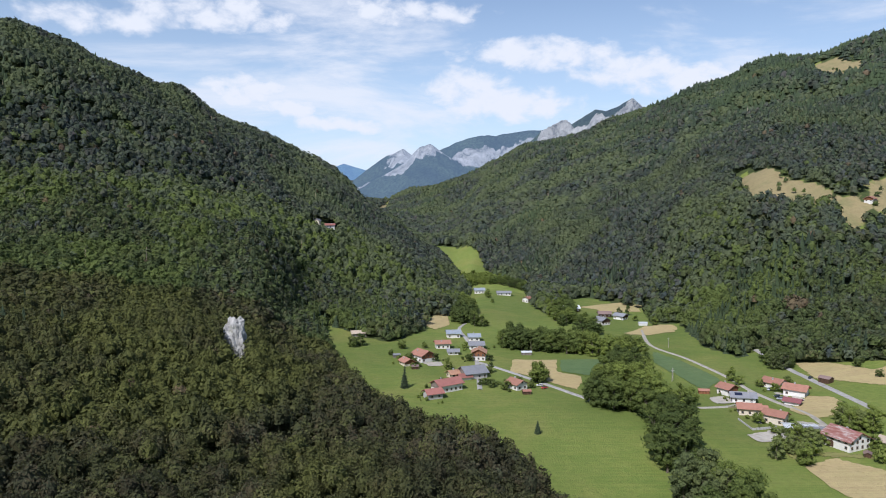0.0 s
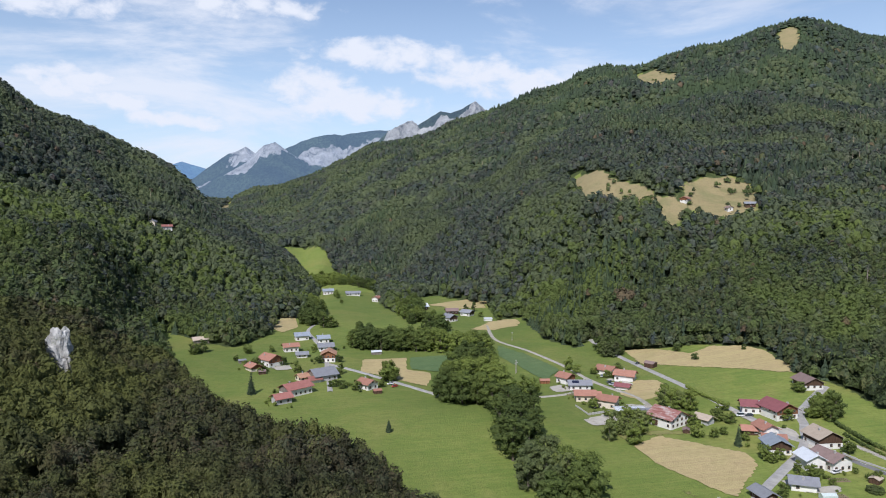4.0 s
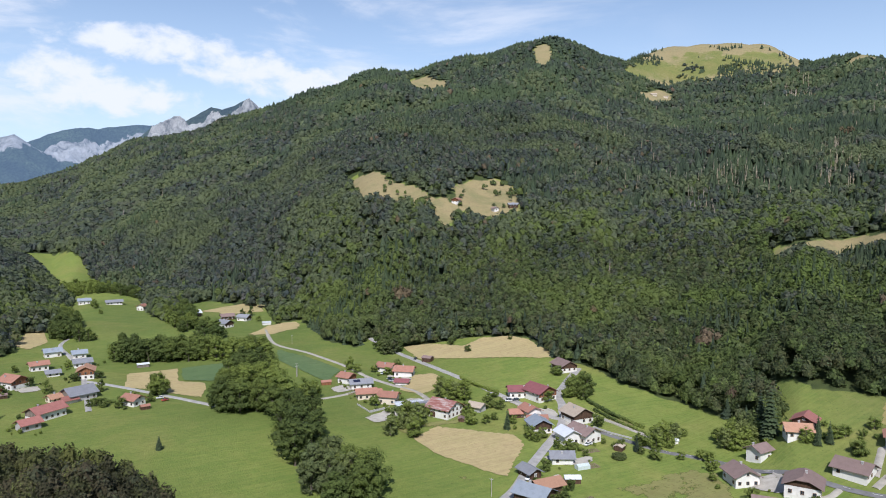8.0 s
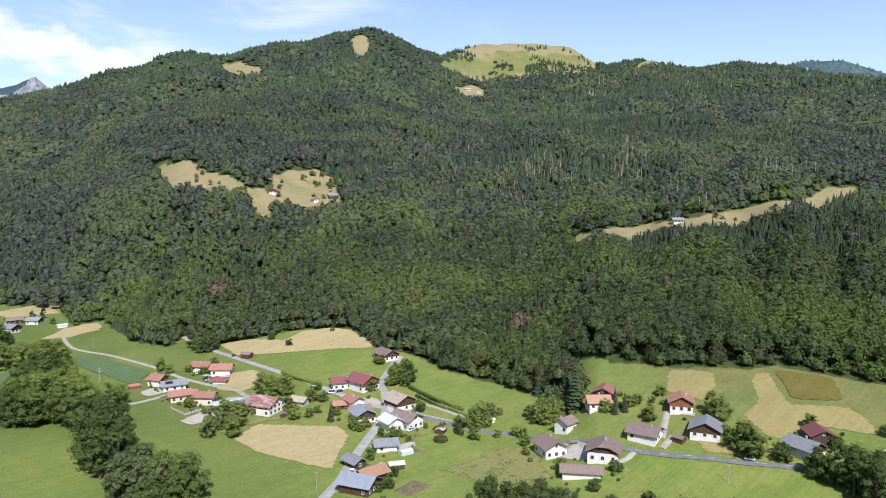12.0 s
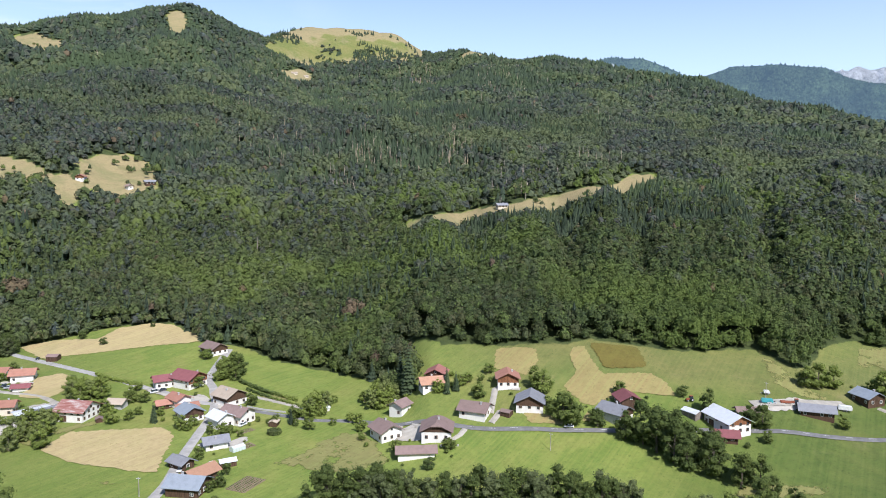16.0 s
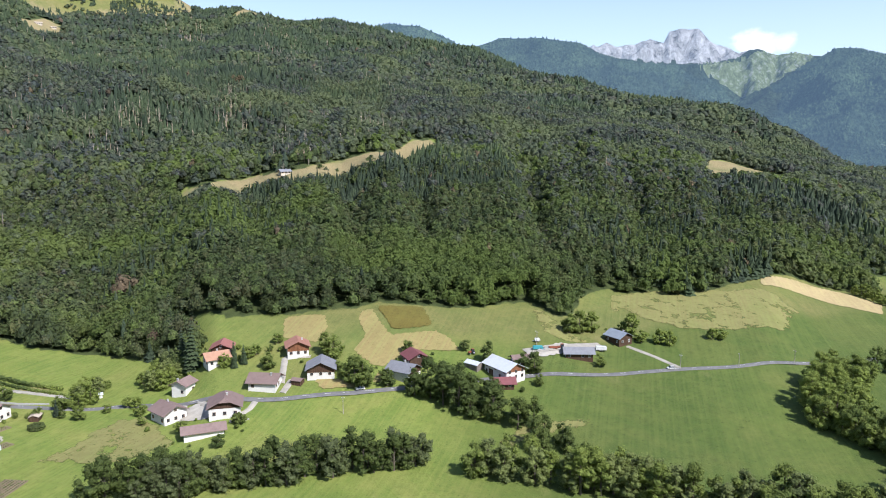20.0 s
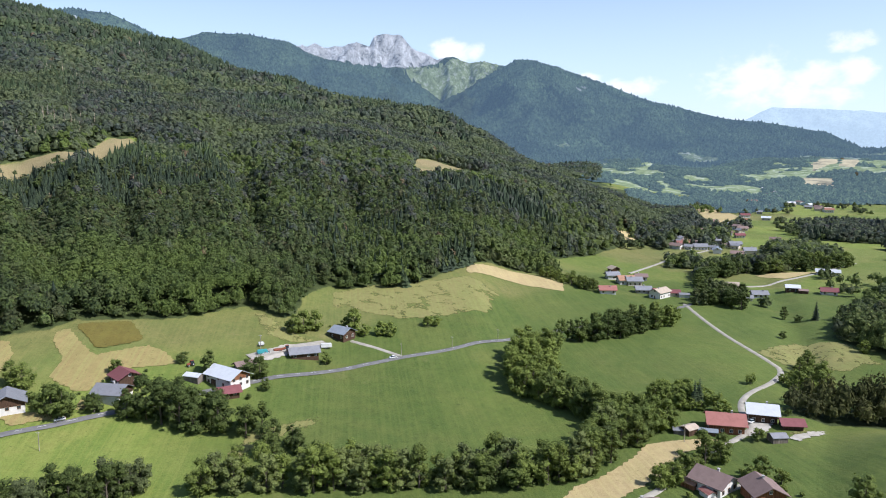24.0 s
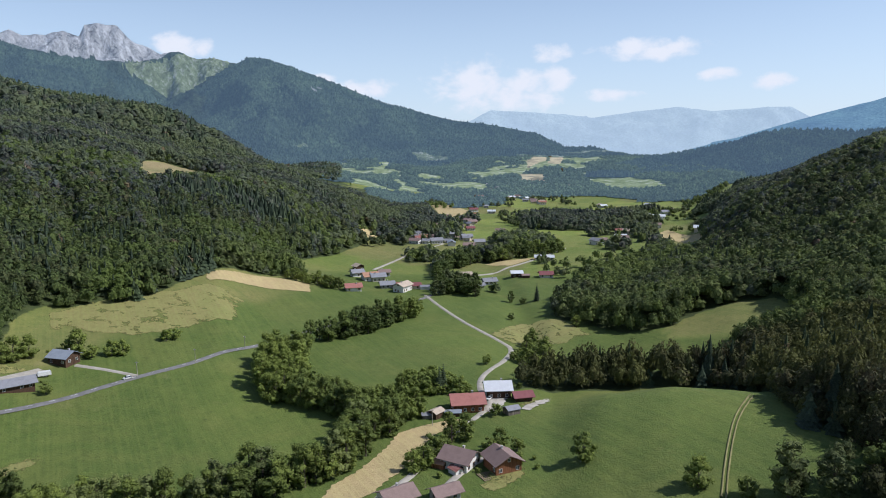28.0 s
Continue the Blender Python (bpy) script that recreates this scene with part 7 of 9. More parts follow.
house(216.2, 279.5, 197, 9.7, 10.1, 4.9, 'blue', 'white', label='white rendered chalet with blue-grey metal roof by the village street', name='chalet', category='chalet', gable='wood', balcony=True, windows=2)
house(241.7, 280.6, 185, 11.8, 11.8, 5.5, 'tan', 'white', label='white rendered farmhouse with weathered shingle roof at the road junction', name='farmhouse', category='farmhouse', gable='wood', base=2.6)
house(295.4, 356.2, 189, 10.9, 13.4, 4.4, 'brown', 'white', label='white rendered barn with brown-tiled roof above the meadow', name='barn', category='barn', gable='wood', base=2.3, chimney=False, windows=1)
house(226.9, 258.3, 176, 10.1, 12.6, 5.3, 'brown', 'white', label='white rendered house with brown-tiled roof in the village', name='house', category='house')
house(218.2, 260.1, 189, 8, 9.2, 5.5, 'pale', 'white', label='white rendered house with pale metal roof in the village', name='house', category='house')
house(200.5, 242.7, 301, 7.1, 9.2, 3.5, 'grey', 'white', label='white rendered house with grey slate roof in the village', name='house', category='house')
house(179.0, 237.7, 181, 5.9, 8.4, 3.3, 'grey', 'wood', label='dark timber barn with grey slate roof beside the meadow', name='barn', category='barn', chimney=False, windows=1)
house(165.6, 216.5, 157, 10.1, 12.6, 4.4, 'blue', 'wood', label='dark timber house with blue-grey metal roof in the village', name='house', category='house', gable='wood')
house(174.6, 220.6, 273, 7.6, 10.9, 4.4, 'orange', 'wood', label='dark timber house with orange-tiled roof in the village', name='house', category='house', chimney=False)
house(190.2, 223.2, 300, 4.2, 6.3, 2.3, 'pale', 'wood', label='dark timber shed with pale metal roof on the grass', name='shed', category='shed', pitch=0.4, chimney=False, windows=0, eave=0.35)
house(232.5, 240.0, 244, 3.8, 4.2, 2.1, 'tan', 'wood', label='dark timber shed with weathered shingle roof on the grass', name='shed', category='shed', pitch=0.4, chimney=False, windows=0, eave=0.35)
house(262.3, 234.7, 313, 2.5, 4.2, 1.8, 'pale', 'white', label='white rendered shed with pale metal roof on the grass', name='shed', category='shed', pitch=0.4, chimney=False, windows=0, eave=0.35)
house(247.7, 186.0, 205, 10.1, 10.9, 4.9, 'brown', 'white', label='white rendered house with brown-tiled roof by the farm yard', name='house', category='house', windows=1)
house(271.1, 195.0, 269, 7.1, 7.6, 5.3, 'brown', 'white', label='white rendered house with brown-tiled roof on the lane above the road', name='house', category='house')
house(253.7, 162.7, 241, 12.6, 11.8, 4.8, 'brown', 'white', label='white rendered farmhouse with brown-tiled roof beside the road', name='farmhouse', category='farmhouse', gable='wood', base=3.7, hip=0.38)
house(236.2, 161.8, 323, 6.3, 15.1, 3.2, 'brown', 'white', label='white rendered barn with brown-tiled roof below the farmhouse', name='barn', category='barn', windows=0, chimney=False)
house(277.4, 156.9, 170, 10.5, 12.2, 3.7, 'brown', 'white', label='white rendered chalet with brown-tiled roof by the road', name='chalet', category='chalet', balcony=True)
house(283.2, 143.8, 183, 3.8, 4.6, 2, 'brown', 'wood', label='dark timber shed with brown-tiled roof on the grass', name='shed', category='shed', pitch=0.4, chimney=False, windows=0, eave=0.35)
house(307.6, 155.9, 239, 10.1, 10.1, 5.1, 'salmon', 'white', label='white rendered chalet with salmon clay-tiled roof on the mown slope', name='chalet', category='chalet', gable='larch', balcony=True)
house(294.3, 137.3, 248, 12.2, 11.8, 4.2, 'grey', 'white', label='white rendered barn with grey slate roof under the mown slope', name='barn', category='barn', gable='wood', base=2.1, chimney=False, windows=1)
house(289.9, 189.4, 312, 8.8, 10.5, 4, 'orange', 'white', label='white rendered farmhouse with orange-tiled roof with the red-roofed barn', name='farmhouse', category='farmhouse')
house(298.1, 191.3, 247, 9.2, 9.2, 4.4, 'red', 'wood', label='dark timber barn with red roof beside the meadow', name='barn', category='barn', chimney=False, windows=1)
house(304.1, 100.1, 196, 10.1, 11.8, 4.2, 'grey', 'white', label='white rendered house with grey slate roof behind the roadside wood', name='house', category='house', panels=-1, gable='wood')
house(316.4, 98.5, 232, 9.2, 10.1, 4.4, 'maroon', 'wood', label='dark timber barn with maroon roof beside the meadow', name='barn', category='barn', chimney=False, windows=1)
house(320.2, 55.5, 222, 10.9, 16.8, 5.6, 'pale', 'white', label='white rendered barn with pale metal roof by the road', name='barn', category='barn', gable='larch', base=3.9, windows=2, chimney=False)
house(310.1, 54.0, 340, 6.7, 8.4, 2.8, 'maroon', 'wood', label='dark timber barn with maroon roof beside the meadow', name='barn', category='barn', chimney=False, windows=1)
house(322.1, 70.7, 207, 5, 7.6, 2.5, 'pale', 'old', label='grey weathered timber shed with pale metal roof on the grass', name='shed', category='shed', pitch=0.4, chimney=False, windows=0, eave=0.35)
house(333.4, 50.0, 331, 6.7, 7.6, 3.2, 'brown', 'wood', label='dark timber barn with brown-tiled roof beside the meadow', name='barn', category='barn', chimney=False, windows=1)
house(353.1, 23.7, 348, 7.6, 13.4, 3.3, 'grey', 'wood', label='dark timber barn with grey slate roof beside the gravel yard', name='barn', category='barn', chimney=False, windows=1)
house(382.3, 4.6, 224, 9.2, 10.1, 4.2, 'blue', 'wood', label='dark timber house with blue-grey metal roof under tall trees', name='house', category='house', gable='wood')
house(261.2, -151.5, 20, 10.9, 13.4, 4.8, 'red', 'larch', label='reddish timber farmhouse with red roof among the garden trees', name='farmhouse', category='farmhouse')
house(268.6, -172.2, 24, 10.1, 10.9, 4.8, 'pale', 'wood', label='dark timber house with pale metal roof at the bend', name='house', category='house', panels=0)
house(257.9, -178.8, 14, 5.9, 7.6, 2.8, 'maroon', 'wood', label='dark timber barn with maroon roof beside the meadow', name='barn', category='barn', chimney=False, windows=1)
house(245.6, -164.8, 3, 5, 5.9, 2.5, 'grey', 'old', label='grey weathered timber shed with grey slate roof on the grass', name='shed', category='shed', pitch=0.4, chimney=False, windows=0, eave=0.35)
house(257.6, -142.3, 23, 3.8, 7.1, 1.9, 'blue', 'wood', label='dark timber shed with blue-grey metal roof on the grass', name='shed', category='shed', pitch=0.4, chimney=False, windows=0, eave=0.35)
house(259.9, -135.5, 337, 5, 5.9, 2.8, 'tan', 'wood', label='dark timber shed with weathered shingle roof on the grass', name='shed', category='shed', pitch=0.4, chimney=False, windows=0, eave=0.35)
house(260.7, -131.8, 16, 3.4, 5, 1.8, 'grey', 'old', label='grey weathered timber shed with grey slate roof on the grass', name='shed', category='shed', pitch=0.4, chimney=False, windows=0, eave=0.35)
house(213.5, -121.2, 239, 10.5, 10.9, 4.2, 'brown', 'white', label='white rendered house with brown-tiled roof with a gravel drive', name='house', category='house')
house(203.1, -132.6, 275, 10.1, 10.1, 4.6, 'brown', 'larch', label='reddish timber chalet with brown-tiled roof on the edge of the meadow', name='chalet', category='chalet')
house(216.1, -114.0, 237, 3.8, 5, 2, 'orange', 'larch', label='reddish timber shed with orange-tiled roof on the grass', name='shed', category='shed', pitch=0.4, chimney=False, windows=0, eave=0.35)
house(208.6, -116.4, 259, 3.2, 4.2, 1.9, 'rust', 'white', label='white rendered shed with rust-streaked metal roof on the grass', name='shed', category='shed', pitch=0.4, chimney=False, windows=0, eave=0.35)
house(198.6, -88.9, 354, 8.4, 10.1, 3.9, 'brown', 'white', label='white rendered house with brown-tiled roof in the village', name='house', category='house', windows=1)
house(194.5, -104.6, 358, 5.9, 8.4, 3.2, 'brown', 'grey', label='grey rendered barn with brown-tiled roof beside the meadow', name='barn', category='barn', chimney=False, windows=1)
house(525.1, -199.6, 10, 9.2, 11.8, 3.7, 'red', 'white', label='white rendered house with red roof in the village', name='house', category='house')
house(562.5, -229.5, 2, 10.9, 12.6, 4.6, 'orange', 'white', label='white rendered farmhouse with orange-tiled roof in the lower hamlet', name='farmhouse', category='farmhouse')
house(580.0, -224.4, 1, 8.4, 10.1, 4.4, 'grey', 'white', label='white rendered house with grey slate roof in the village', name='house', category='house')
house(609.0, -236.9, 261, 7.6, 7.6, 4.4, 'tan', 'wood', label='dark timber barn with weathered shingle roof beside the meadow', name='barn', category='barn', chimney=False, windows=1)
house(529.6, -231.0, 13, 8.4, 10.9, 3.5, 'grey', 'grey', label='grey rendered house with grey slate roof in the village', name='house', category='house')
house(579.1, -250.0, 13, 7.6, 9.2, 4, 'brown', 'grey', label='grey rendered house with brown-tiled roof in the village', name='house', category='house')
house(520.7, -240.7, 14, 7.6, 8.4, 3.5, 'red', 'cream', label='cream rendered house with red roof in the village', name='house', category='house')
house(516.5, -249.5, 15, 6.7, 9.2, 3.5, 'maroon', 'cream', label='cream rendered barn with maroon roof beside the meadow', name='barn', category='barn', chimney=False, windows=1)
house(509.9, -256.0, 21, 5, 7.6, 2.6, 'grey', 'white', label='white rendered shed with grey slate roof on the grass', name='shed', category='shed', pitch=0.4, chimney=False, windows=0, eave=0.35)
house(522.7, -354.5, 24, 6.7, 9.2, 4.4, 'pale', 'wood', label='dark timber barn with pale metal roof beside the meadow', name='barn', category='barn', chimney=False, windows=1)
house(514.0, -358.2, 24, 5, 6.7, 2.6, 'brown', 'wood', label='dark timber shed with brown-tiled roof on the grass', name='shed', category='shed', pitch=0.4, chimney=False, windows=0, eave=0.35)
house(507.6, -375.8, 26, 8.4, 10.9, 3.5, 'maroon', 'white', label='white rendered house with maroon roof in the village', name='house', category='house')
house(588.0, -432.7, 31, 7.6, 18.5, 3.5, 'pale', 'white', label='white rendered barn with pale metal roof beside the meadow', name='barn', category='barn', chimney=False, windows=1)
house(512.4, -319.4, 11, 8.4, 10.9, 3.5, 'grey', 'white', label='white rendered house with grey slate roof in the village', name='house', category='house')
house(499.7, -301.5, 21, 5.9, 7.6, 2.6, 'grey', 'grey', label='grey rendered barn with grey slate roof beside the meadow', name='barn', category='barn', chimney=False, windows=1)
house(541.3, -311.3, 19, 8.4, 11.8, 3.5, 'tan', 'wood', label='dark timber barn with weathered shingle roof beside the meadow', name='barn', category='barn', chimney=False, windows=1)
house(779.7, -384.9, 17, 8.4, 10.1, 5, 'red', 'white', label='white rendered house with red roof in the village down the valley', name='house', category='house', windows=1, balcony=False)
house(787.7, -395.9, 26, 9.2, 11.8, 4.9, 'salmon', 'white', label='white rendered house with salmon clay-tiled roof in the village', name='house', category='house', windows=1, balcony=False)
house(756.1, -395.4, 11, 10.1, 14.3, 4.8, 'grey', 'white', label='white rendered house with grey slate roof in the village', name='house', category='house', windows=1, balcony=False)
house(731.4, -402.9, 295, 8.4, 11.8, 4.7, 'blue', 'white', label='white rendered house with blue-grey metal roof in the village', name='house', category='house', windows=1, balcony=False)
house(771.5, -446.9, 14, 9.2, 12.6, 5, 'grey', 'cream', label='cream rendered house with grey slate roof in the village', name='house', category='house', windows=1, balcony=False)
house(704.6, -411.2, 33, 9.2, 11.8, 5, 'brown', 'grey', label='grey rendered house with brown-tiled roof in the village down the valley', name='house', category='house', windows=1, balcony=False)
house(798.6, -444.0, 29, 9.2, 11.8, 5.4, 'grey', 'grey', label='grey rendered house with grey slate roof in the village', name='house', category='house', windows=1, balcony=False)
house(848.8, -450.9, 359, 10.1, 12.6, 4, 'maroon', 'grey', label='grey rendered house with maroon roof in the village down the valley', name='house', category='house', windows=1, balcony=False)
house(867.3, -469.6, 29, 8.4, 10.1, 5.1, 'brown', 'cream', label='cream rendered house with brown-tiled roof in the village down the valley', name='house', category='house', windows=1, balcony=False)
house(872.0, -452.5, 20, 8.4, 11.8, 4.9, 'salmon', 'grey', label='grey rendered house with salmon clay-tiled roof in the village', name='house', category='house', windows=1, balcony=False)
house(922.4, -471.2, 16, 9.2, 12.6, 5.6, 'brown', 'cream', label='cream rendered house with brown-tiled roof in the village down the valley', name='house', category='house', windows=1, balcony=False)
house(920.6, -493.8, 27, 10.1, 11.8, 5.5, 'grey', 'white', label='white rendered house with grey slate roof in the village', name='house', category='house', windows=1, balcony=False)
house(962.9, -506.6, 15, 9.2, 13.4, 4.9, 'grey', 'cream', label='cream rendered house with grey slate roof in the village', name='house', category='house', windows=1, balcony=False)
house(970.7, -494.0, 356, 7.6, 10.9, 4.8, 'tan', 'cream', label='cream rendered house with weathered shingle roof in the village', name='house', category='house', windows=1, balcony=False)
house(887.1, -494.2, 16, 9.2, 10.9, 4.5, 'grey', 'grey', label='grey rendered house with grey slate roof in the village', name='house', category='house', windows=1, balcony=False)
house(927.9, -546.4, 9, 10.1, 13.4, 4, 'brown', 'cream', label='cream rendered house with brown-tiled roof in the village down the valley', name='house', category='house', windows=1, balcony=False)
house(803.8, -517.7, 32, 9.2, 10.9, 4.4, 'brown', 'white', label='white rendered house with brown-tiled roof in the village down the valley', name='house', category='house', windows=1, balcony=False)
house(851.1, -498.5, 10, 8.4, 10.9, 4, 'maroon', 'white', label='white rendered house with maroon roof in the village down the valley', name='house', category='house', windows=1, balcony=False)
house(719.4, -433.9, 16, 10.1, 11.8, 5.2, 'grey', 'cream', label='cream rendered house with grey slate roof in the village', name='house', category='house', windows=1, balcony=False)
house(1054.6, -661.2, 33, 8.4, 12.6, 4.7, 'pale', 'grey', label='grey rendered house with pale metal roof in the village', name='house', category='house', windows=1, balcony=False)
house(1099.6, -651.0, 7, 10.1, 14.3, 5.2, 'maroon', 'white', label='white rendered house with maroon roof in the village down the valley', name='house', category='house', windows=1, balcony=False)
house(1017.2, -599.0, 21, 9.2, 11.8, 4.8, 'red', 'white', label='white rendered house with red roof in the village down the valley', name='house', category='house', windows=1, balcony=False)
house(1011.5, -547.7, 6, 10.1, 11.8, 4.5, 'brown', 'cream', label='cream rendered house with brown-tiled roof in the village down the valley', name='house', category='house', windows=1, balcony=False)
house(994.7, -561.5, 7, 7.6, 10.1, 4, 'grey', 'white', label='white rendered house with grey slate roof in the village', name='house', category='house', windows=1, balcony=False)
house(651.1, -564.1, 23, 7.6, 10.1, 5.2, 'brown', 'cream', label='cream rendered house with brown-tiled roof in the village down the valley', name='house', category='house', windows=1, balcony=False)
house(716.2, -650.1, 26, 9.2, 11.8, 5, 'red', 'white', label='white rendered house with red roof in the village down the valley', name='house', category='house', windows=1, balcony=False)
house(662.0, -602.1, 26, 10.1, 12.6, 5, 'pale', 'cream', label='cream rendered house with pale metal roof in the village', name='house', category='house', windows=1, balcony=False)
house(782.1, -660.3, 22, 8.4, 10.9, 5.5, 'grey', 'cream', label='cream rendered house with grey slate roof in the village', name='house', category='house', windows=1, balcony=False)
house(825.9, -738.7, 28, 8.4, 11.8, 4, 'grey', 'white', label='white rendered house with grey slate roof in the village', name='house', category='house', windows=1, balcony=False)
house(849.8, -779.7, 25, 8.4, 11.8, 4.4, 'brown', 'white', label='white rendered house with brown-tiled roof in the village down the valley', name='house', category='house', windows=1, balcony=False)
house(606.8, -676.0, 46, 9.2, 10.9, 5, 'pale', 'cream', label='cream rendered house with pale metal roof in the village', name='house', category='house', windows=1, balcony=False)
house(726.7, -724.1, 28, 9.2, 13.4, 5.6, 'brown', 'white', label='white rendered house with brown-tiled roof in the village down the valley', name='house', category='house', windows=1, balcony=False)
house(891.8, -919.9, 29, 8.4, 12.6, 4.8, 'tan', 'white', label='white rendered house with weathered shingle roof in the village', name='house', category='house', windows=1, balcony=False)
house(819.5, -670.4, 18, 9.2, 14.3, 4.5, 'grey', 'white', label='white rendered house with grey slate roof in the village', name='house', category='house', windows=1, balcony=False)
house(836.8, -637.2, 23, 10.1, 14.3, 4.1, 'brown', 'cream', label='cream rendered house with brown-tiled roof in the village down the valley', name='house', category='house', windows=1, balcony=False)
house(1470.1, -953.9, 26, 9.2, 11.8, 5.5, 'blue', 'grey', label='grey rendered house with blue-grey metal roof in the village', name='house', category='house', windows=1, balcony=False)
house(1652.4, -1026.3, 24, 8.4, 10.9, 4.7, 'pale', 'grey', label='grey rendered house with pale metal roof in the village', name='house', category='house', windows=1, balcony=False)
house(1570.8, -1005.1, 15, 7.6, 11.8, 5.5, 'pale', 'grey', label='grey rendered house with pale metal roof in the village', name='house', category='house', windows=1, balcony=False)
house(1251.3, -869.4, 36, 9.2, 12.6, 4, 'grey', 'grey', label='grey rendered house with grey slate roof in the village', name='house', category='house', windows=1, balcony=False)
house(1205.0, -858.4, 29, 10.1, 12.6, 4.5, 'brown', 'cream', label='cream rendered house with brown-tiled roof in the village down the valley', name='house', category='house', windows=1, balcony=False)
house(1173.0, -856.6, 34, 10.1, 14.3, 5.6, 'salmon', 'white', label='white rendered house with salmon clay-tiled roof in the village', name='house', category='house', windows=1, balcony=False)
house(1291.6, -860.1, 12, 9.2, 14.3, 5.2, 'tan', 'white', label='white rendered house with weathered shingle roof in the village', name='house', category='house', windows=1, balcony=False)
house(1274.0, -798.6, 31, 10.1, 13.4, 4, 'brown', 'white', label='white rendered house with brown-tiled roof in the village down the valley', name='house', category='house', windows=1, balcony=False)
house(1049.1, -909.1, 26, 8.4, 10.9, 4.8, 'pale', 'grey', label='grey rendered house with pale metal roof in the village', name='house', category='house', windows=1, balcony=False)
house(1162.4, -715.9, 31, 7.6, 8.4, 4.2, 'grey', 'grey', label='grey rendered house with grey slate roof in the village', name='house', category='house', windows=1, balcony=False)
house(1393.0, -842.6, 10, 9.2, 11.8, 4.1, 'brown', 'white', label='white rendered house with brown-tiled roof in the village down the valley', name='house', category='house', windows=1, balcony=False)
house(836.3, -806.0, 38, 13.4, 20.2, 6.2, 'pale', 'white', label='white rendered hall with pale metal roof in the far village', name='village_hall', category='hall', windows=1)
house(820.4, -823.8, 40, 10.1, 16.8, 4.4, 'pale', 'white', label='white rendered hall with pale metal roof among the far trees', name='village_hall', category='hall', windows=1)
house(955.5, -925.5, 39, 10.1, 16.8, 5.3, 'pale', 'grey', label='grey rendered hall with pale metal roof at the far wood', name='village_hall', category='hall', windows=1)
house(431.2, 718.5, 230, 8.4, 10.1, 4, 'salmon', 'white', label='white rendered mountain hut with salmon clay-tiled roof in a clearing', name='mountain_hut', category='hut', gable='larch')
house(464.9, 687.5, 184, 5.9, 6.7, 3.5, 'brown', 'white', label='white rendered mountain hut with brown-tiled roof in a clearing', name='mountain_hut', category='hut')
house(486.1, 681.4, 295, 6.7, 10.1, 3.2, 'grey', 'wood', label='dark timber mountain hut with grey slate roof in a clearing', name='mountain_hut', category='hut')
house(647.3, 336.4, 312, 7.6, 10.1, 3.2, 'grey', 'cream', label='cream rendered mountain hut with grey slate roof in a clearing', name='mountain_hut', category='hut')
house(1292.0, 1237.9, 311, 9.2, 13.4, 4, 'tan', 'cream', label='cream rendered mountain hut with weathered shingle roof in a clearing', name='mountain_hut', category='hut')
house(1332.0, 1237.1, 312, 5.9, 10.1, 2.8, 'tan', 'cream', label='cream rendered mountain hut with weathered shingle roof in a clearing', name='mountain_hut', category='hut')
house(-143.2, 898.2, 250, 7.6, 10.9, 4.4, 'red', 'white', label='white rendered mountain hut with red roof among hillside trees', name='mountain_hut', category='hut')
house(-157.7, 892.8, 189, 6.7, 6.7, 6.2, 'grey', 'cream', label='cream rendered mountain hut with grey slate roof among hillside trees', name='mountain_hut', category='hut')
house(940.6, -477.7, 86, 7.1, 7.9, 3.7, 'salmon', 'white', label='white rendered house with salmon clay-tiled roof in the lower village', name='house', category='house')
house(775.2, -438.3, 19, 7.2, 8.8, 3.7, 'brown', 'white', label='white rendered house with brown-tiled roof in the lower village', name='house', category='house')
house(757.0, -382.7, 46, 7.9, 8.2, 4.4, 'grey', 'white', label='white rendered house with grey slate roof in the lower village', name='house', category='house')
house(823.3, -405.9, 86, 7.2, 8.2, 4.4, 'grey', 'white', label='white rendered house with grey slate roof in the lower village', name='house', category='house')
house(758.8, -440.5, 50, 5.9, 8.5, 4.9, 'grey', 'cream', label='cream rendered house with grey slate roof in the lower village', name='house', category='house')
house(819.6, -430.8, 87, 7, 8.3, 4.4, 'brown', 'white', label='white rendered house with brown-tiled roof in the lower village', name='house', category='house')
house(819.2, -400.6, 46, 7.2, 9.7, 4.9, 'grey', 'cream', label='cream rendered house with grey slate roof in the lower village', name='house', category='house')
house(902.1, -528.7, 90, 8.2, 9.7, 4.4, 'grey', 'cream', label='cream rendered house with grey slate roof in the lower village', name='house', category='house')
house(789.4, -410.3, 47, 7.5, 8.2, 4.4, 'brown', 'white', label='white rendered house with brown-tiled roof in the lower village', name='house', category='house')
house(889.4, -494.3, 19, 6.2, 10.7, 4.4, 'salmon', 'white', label='white rendered house with salmon clay-tiled roof in the lower village', name='house', category='house')
house(805.7, -393.7, 46, 7.7, 10.8, 3.7, 'grey', 'white', label='white rendered house with grey slate roof in the lower village', name='house', category='house')
house(930.1, -480.4, 87, 8.1, 10.5, 4.9, 'brown', 'white', label='white rendered house with brown-tiled roof in the lower village', name='house', category='house')
house(754.1, -412.0, 48, 6.2, 8.8, 3.7, 'grey', 'white', label='white rendered house with grey slate roof in the lower village', name='house', category='house')
house(854.4, -444.7, 47, 7.9, 8.8, 4.4, 'grey', 'white', label='white rendered house with grey slate roof in the lower village', name='house', category='house')
house(917.5, -484.7, 17, 6.2, 7.8, 4.9, 'brown', 'cream', label='cream rendered house with brown-tiled roof in the lower village', name='house', category='house')
house(826.2, -450.5, 18, 6.7, 7.7, 4.9, 'grey', 'wood', label='dark timber house with grey slate roof in the lower village', name='house', category='house')
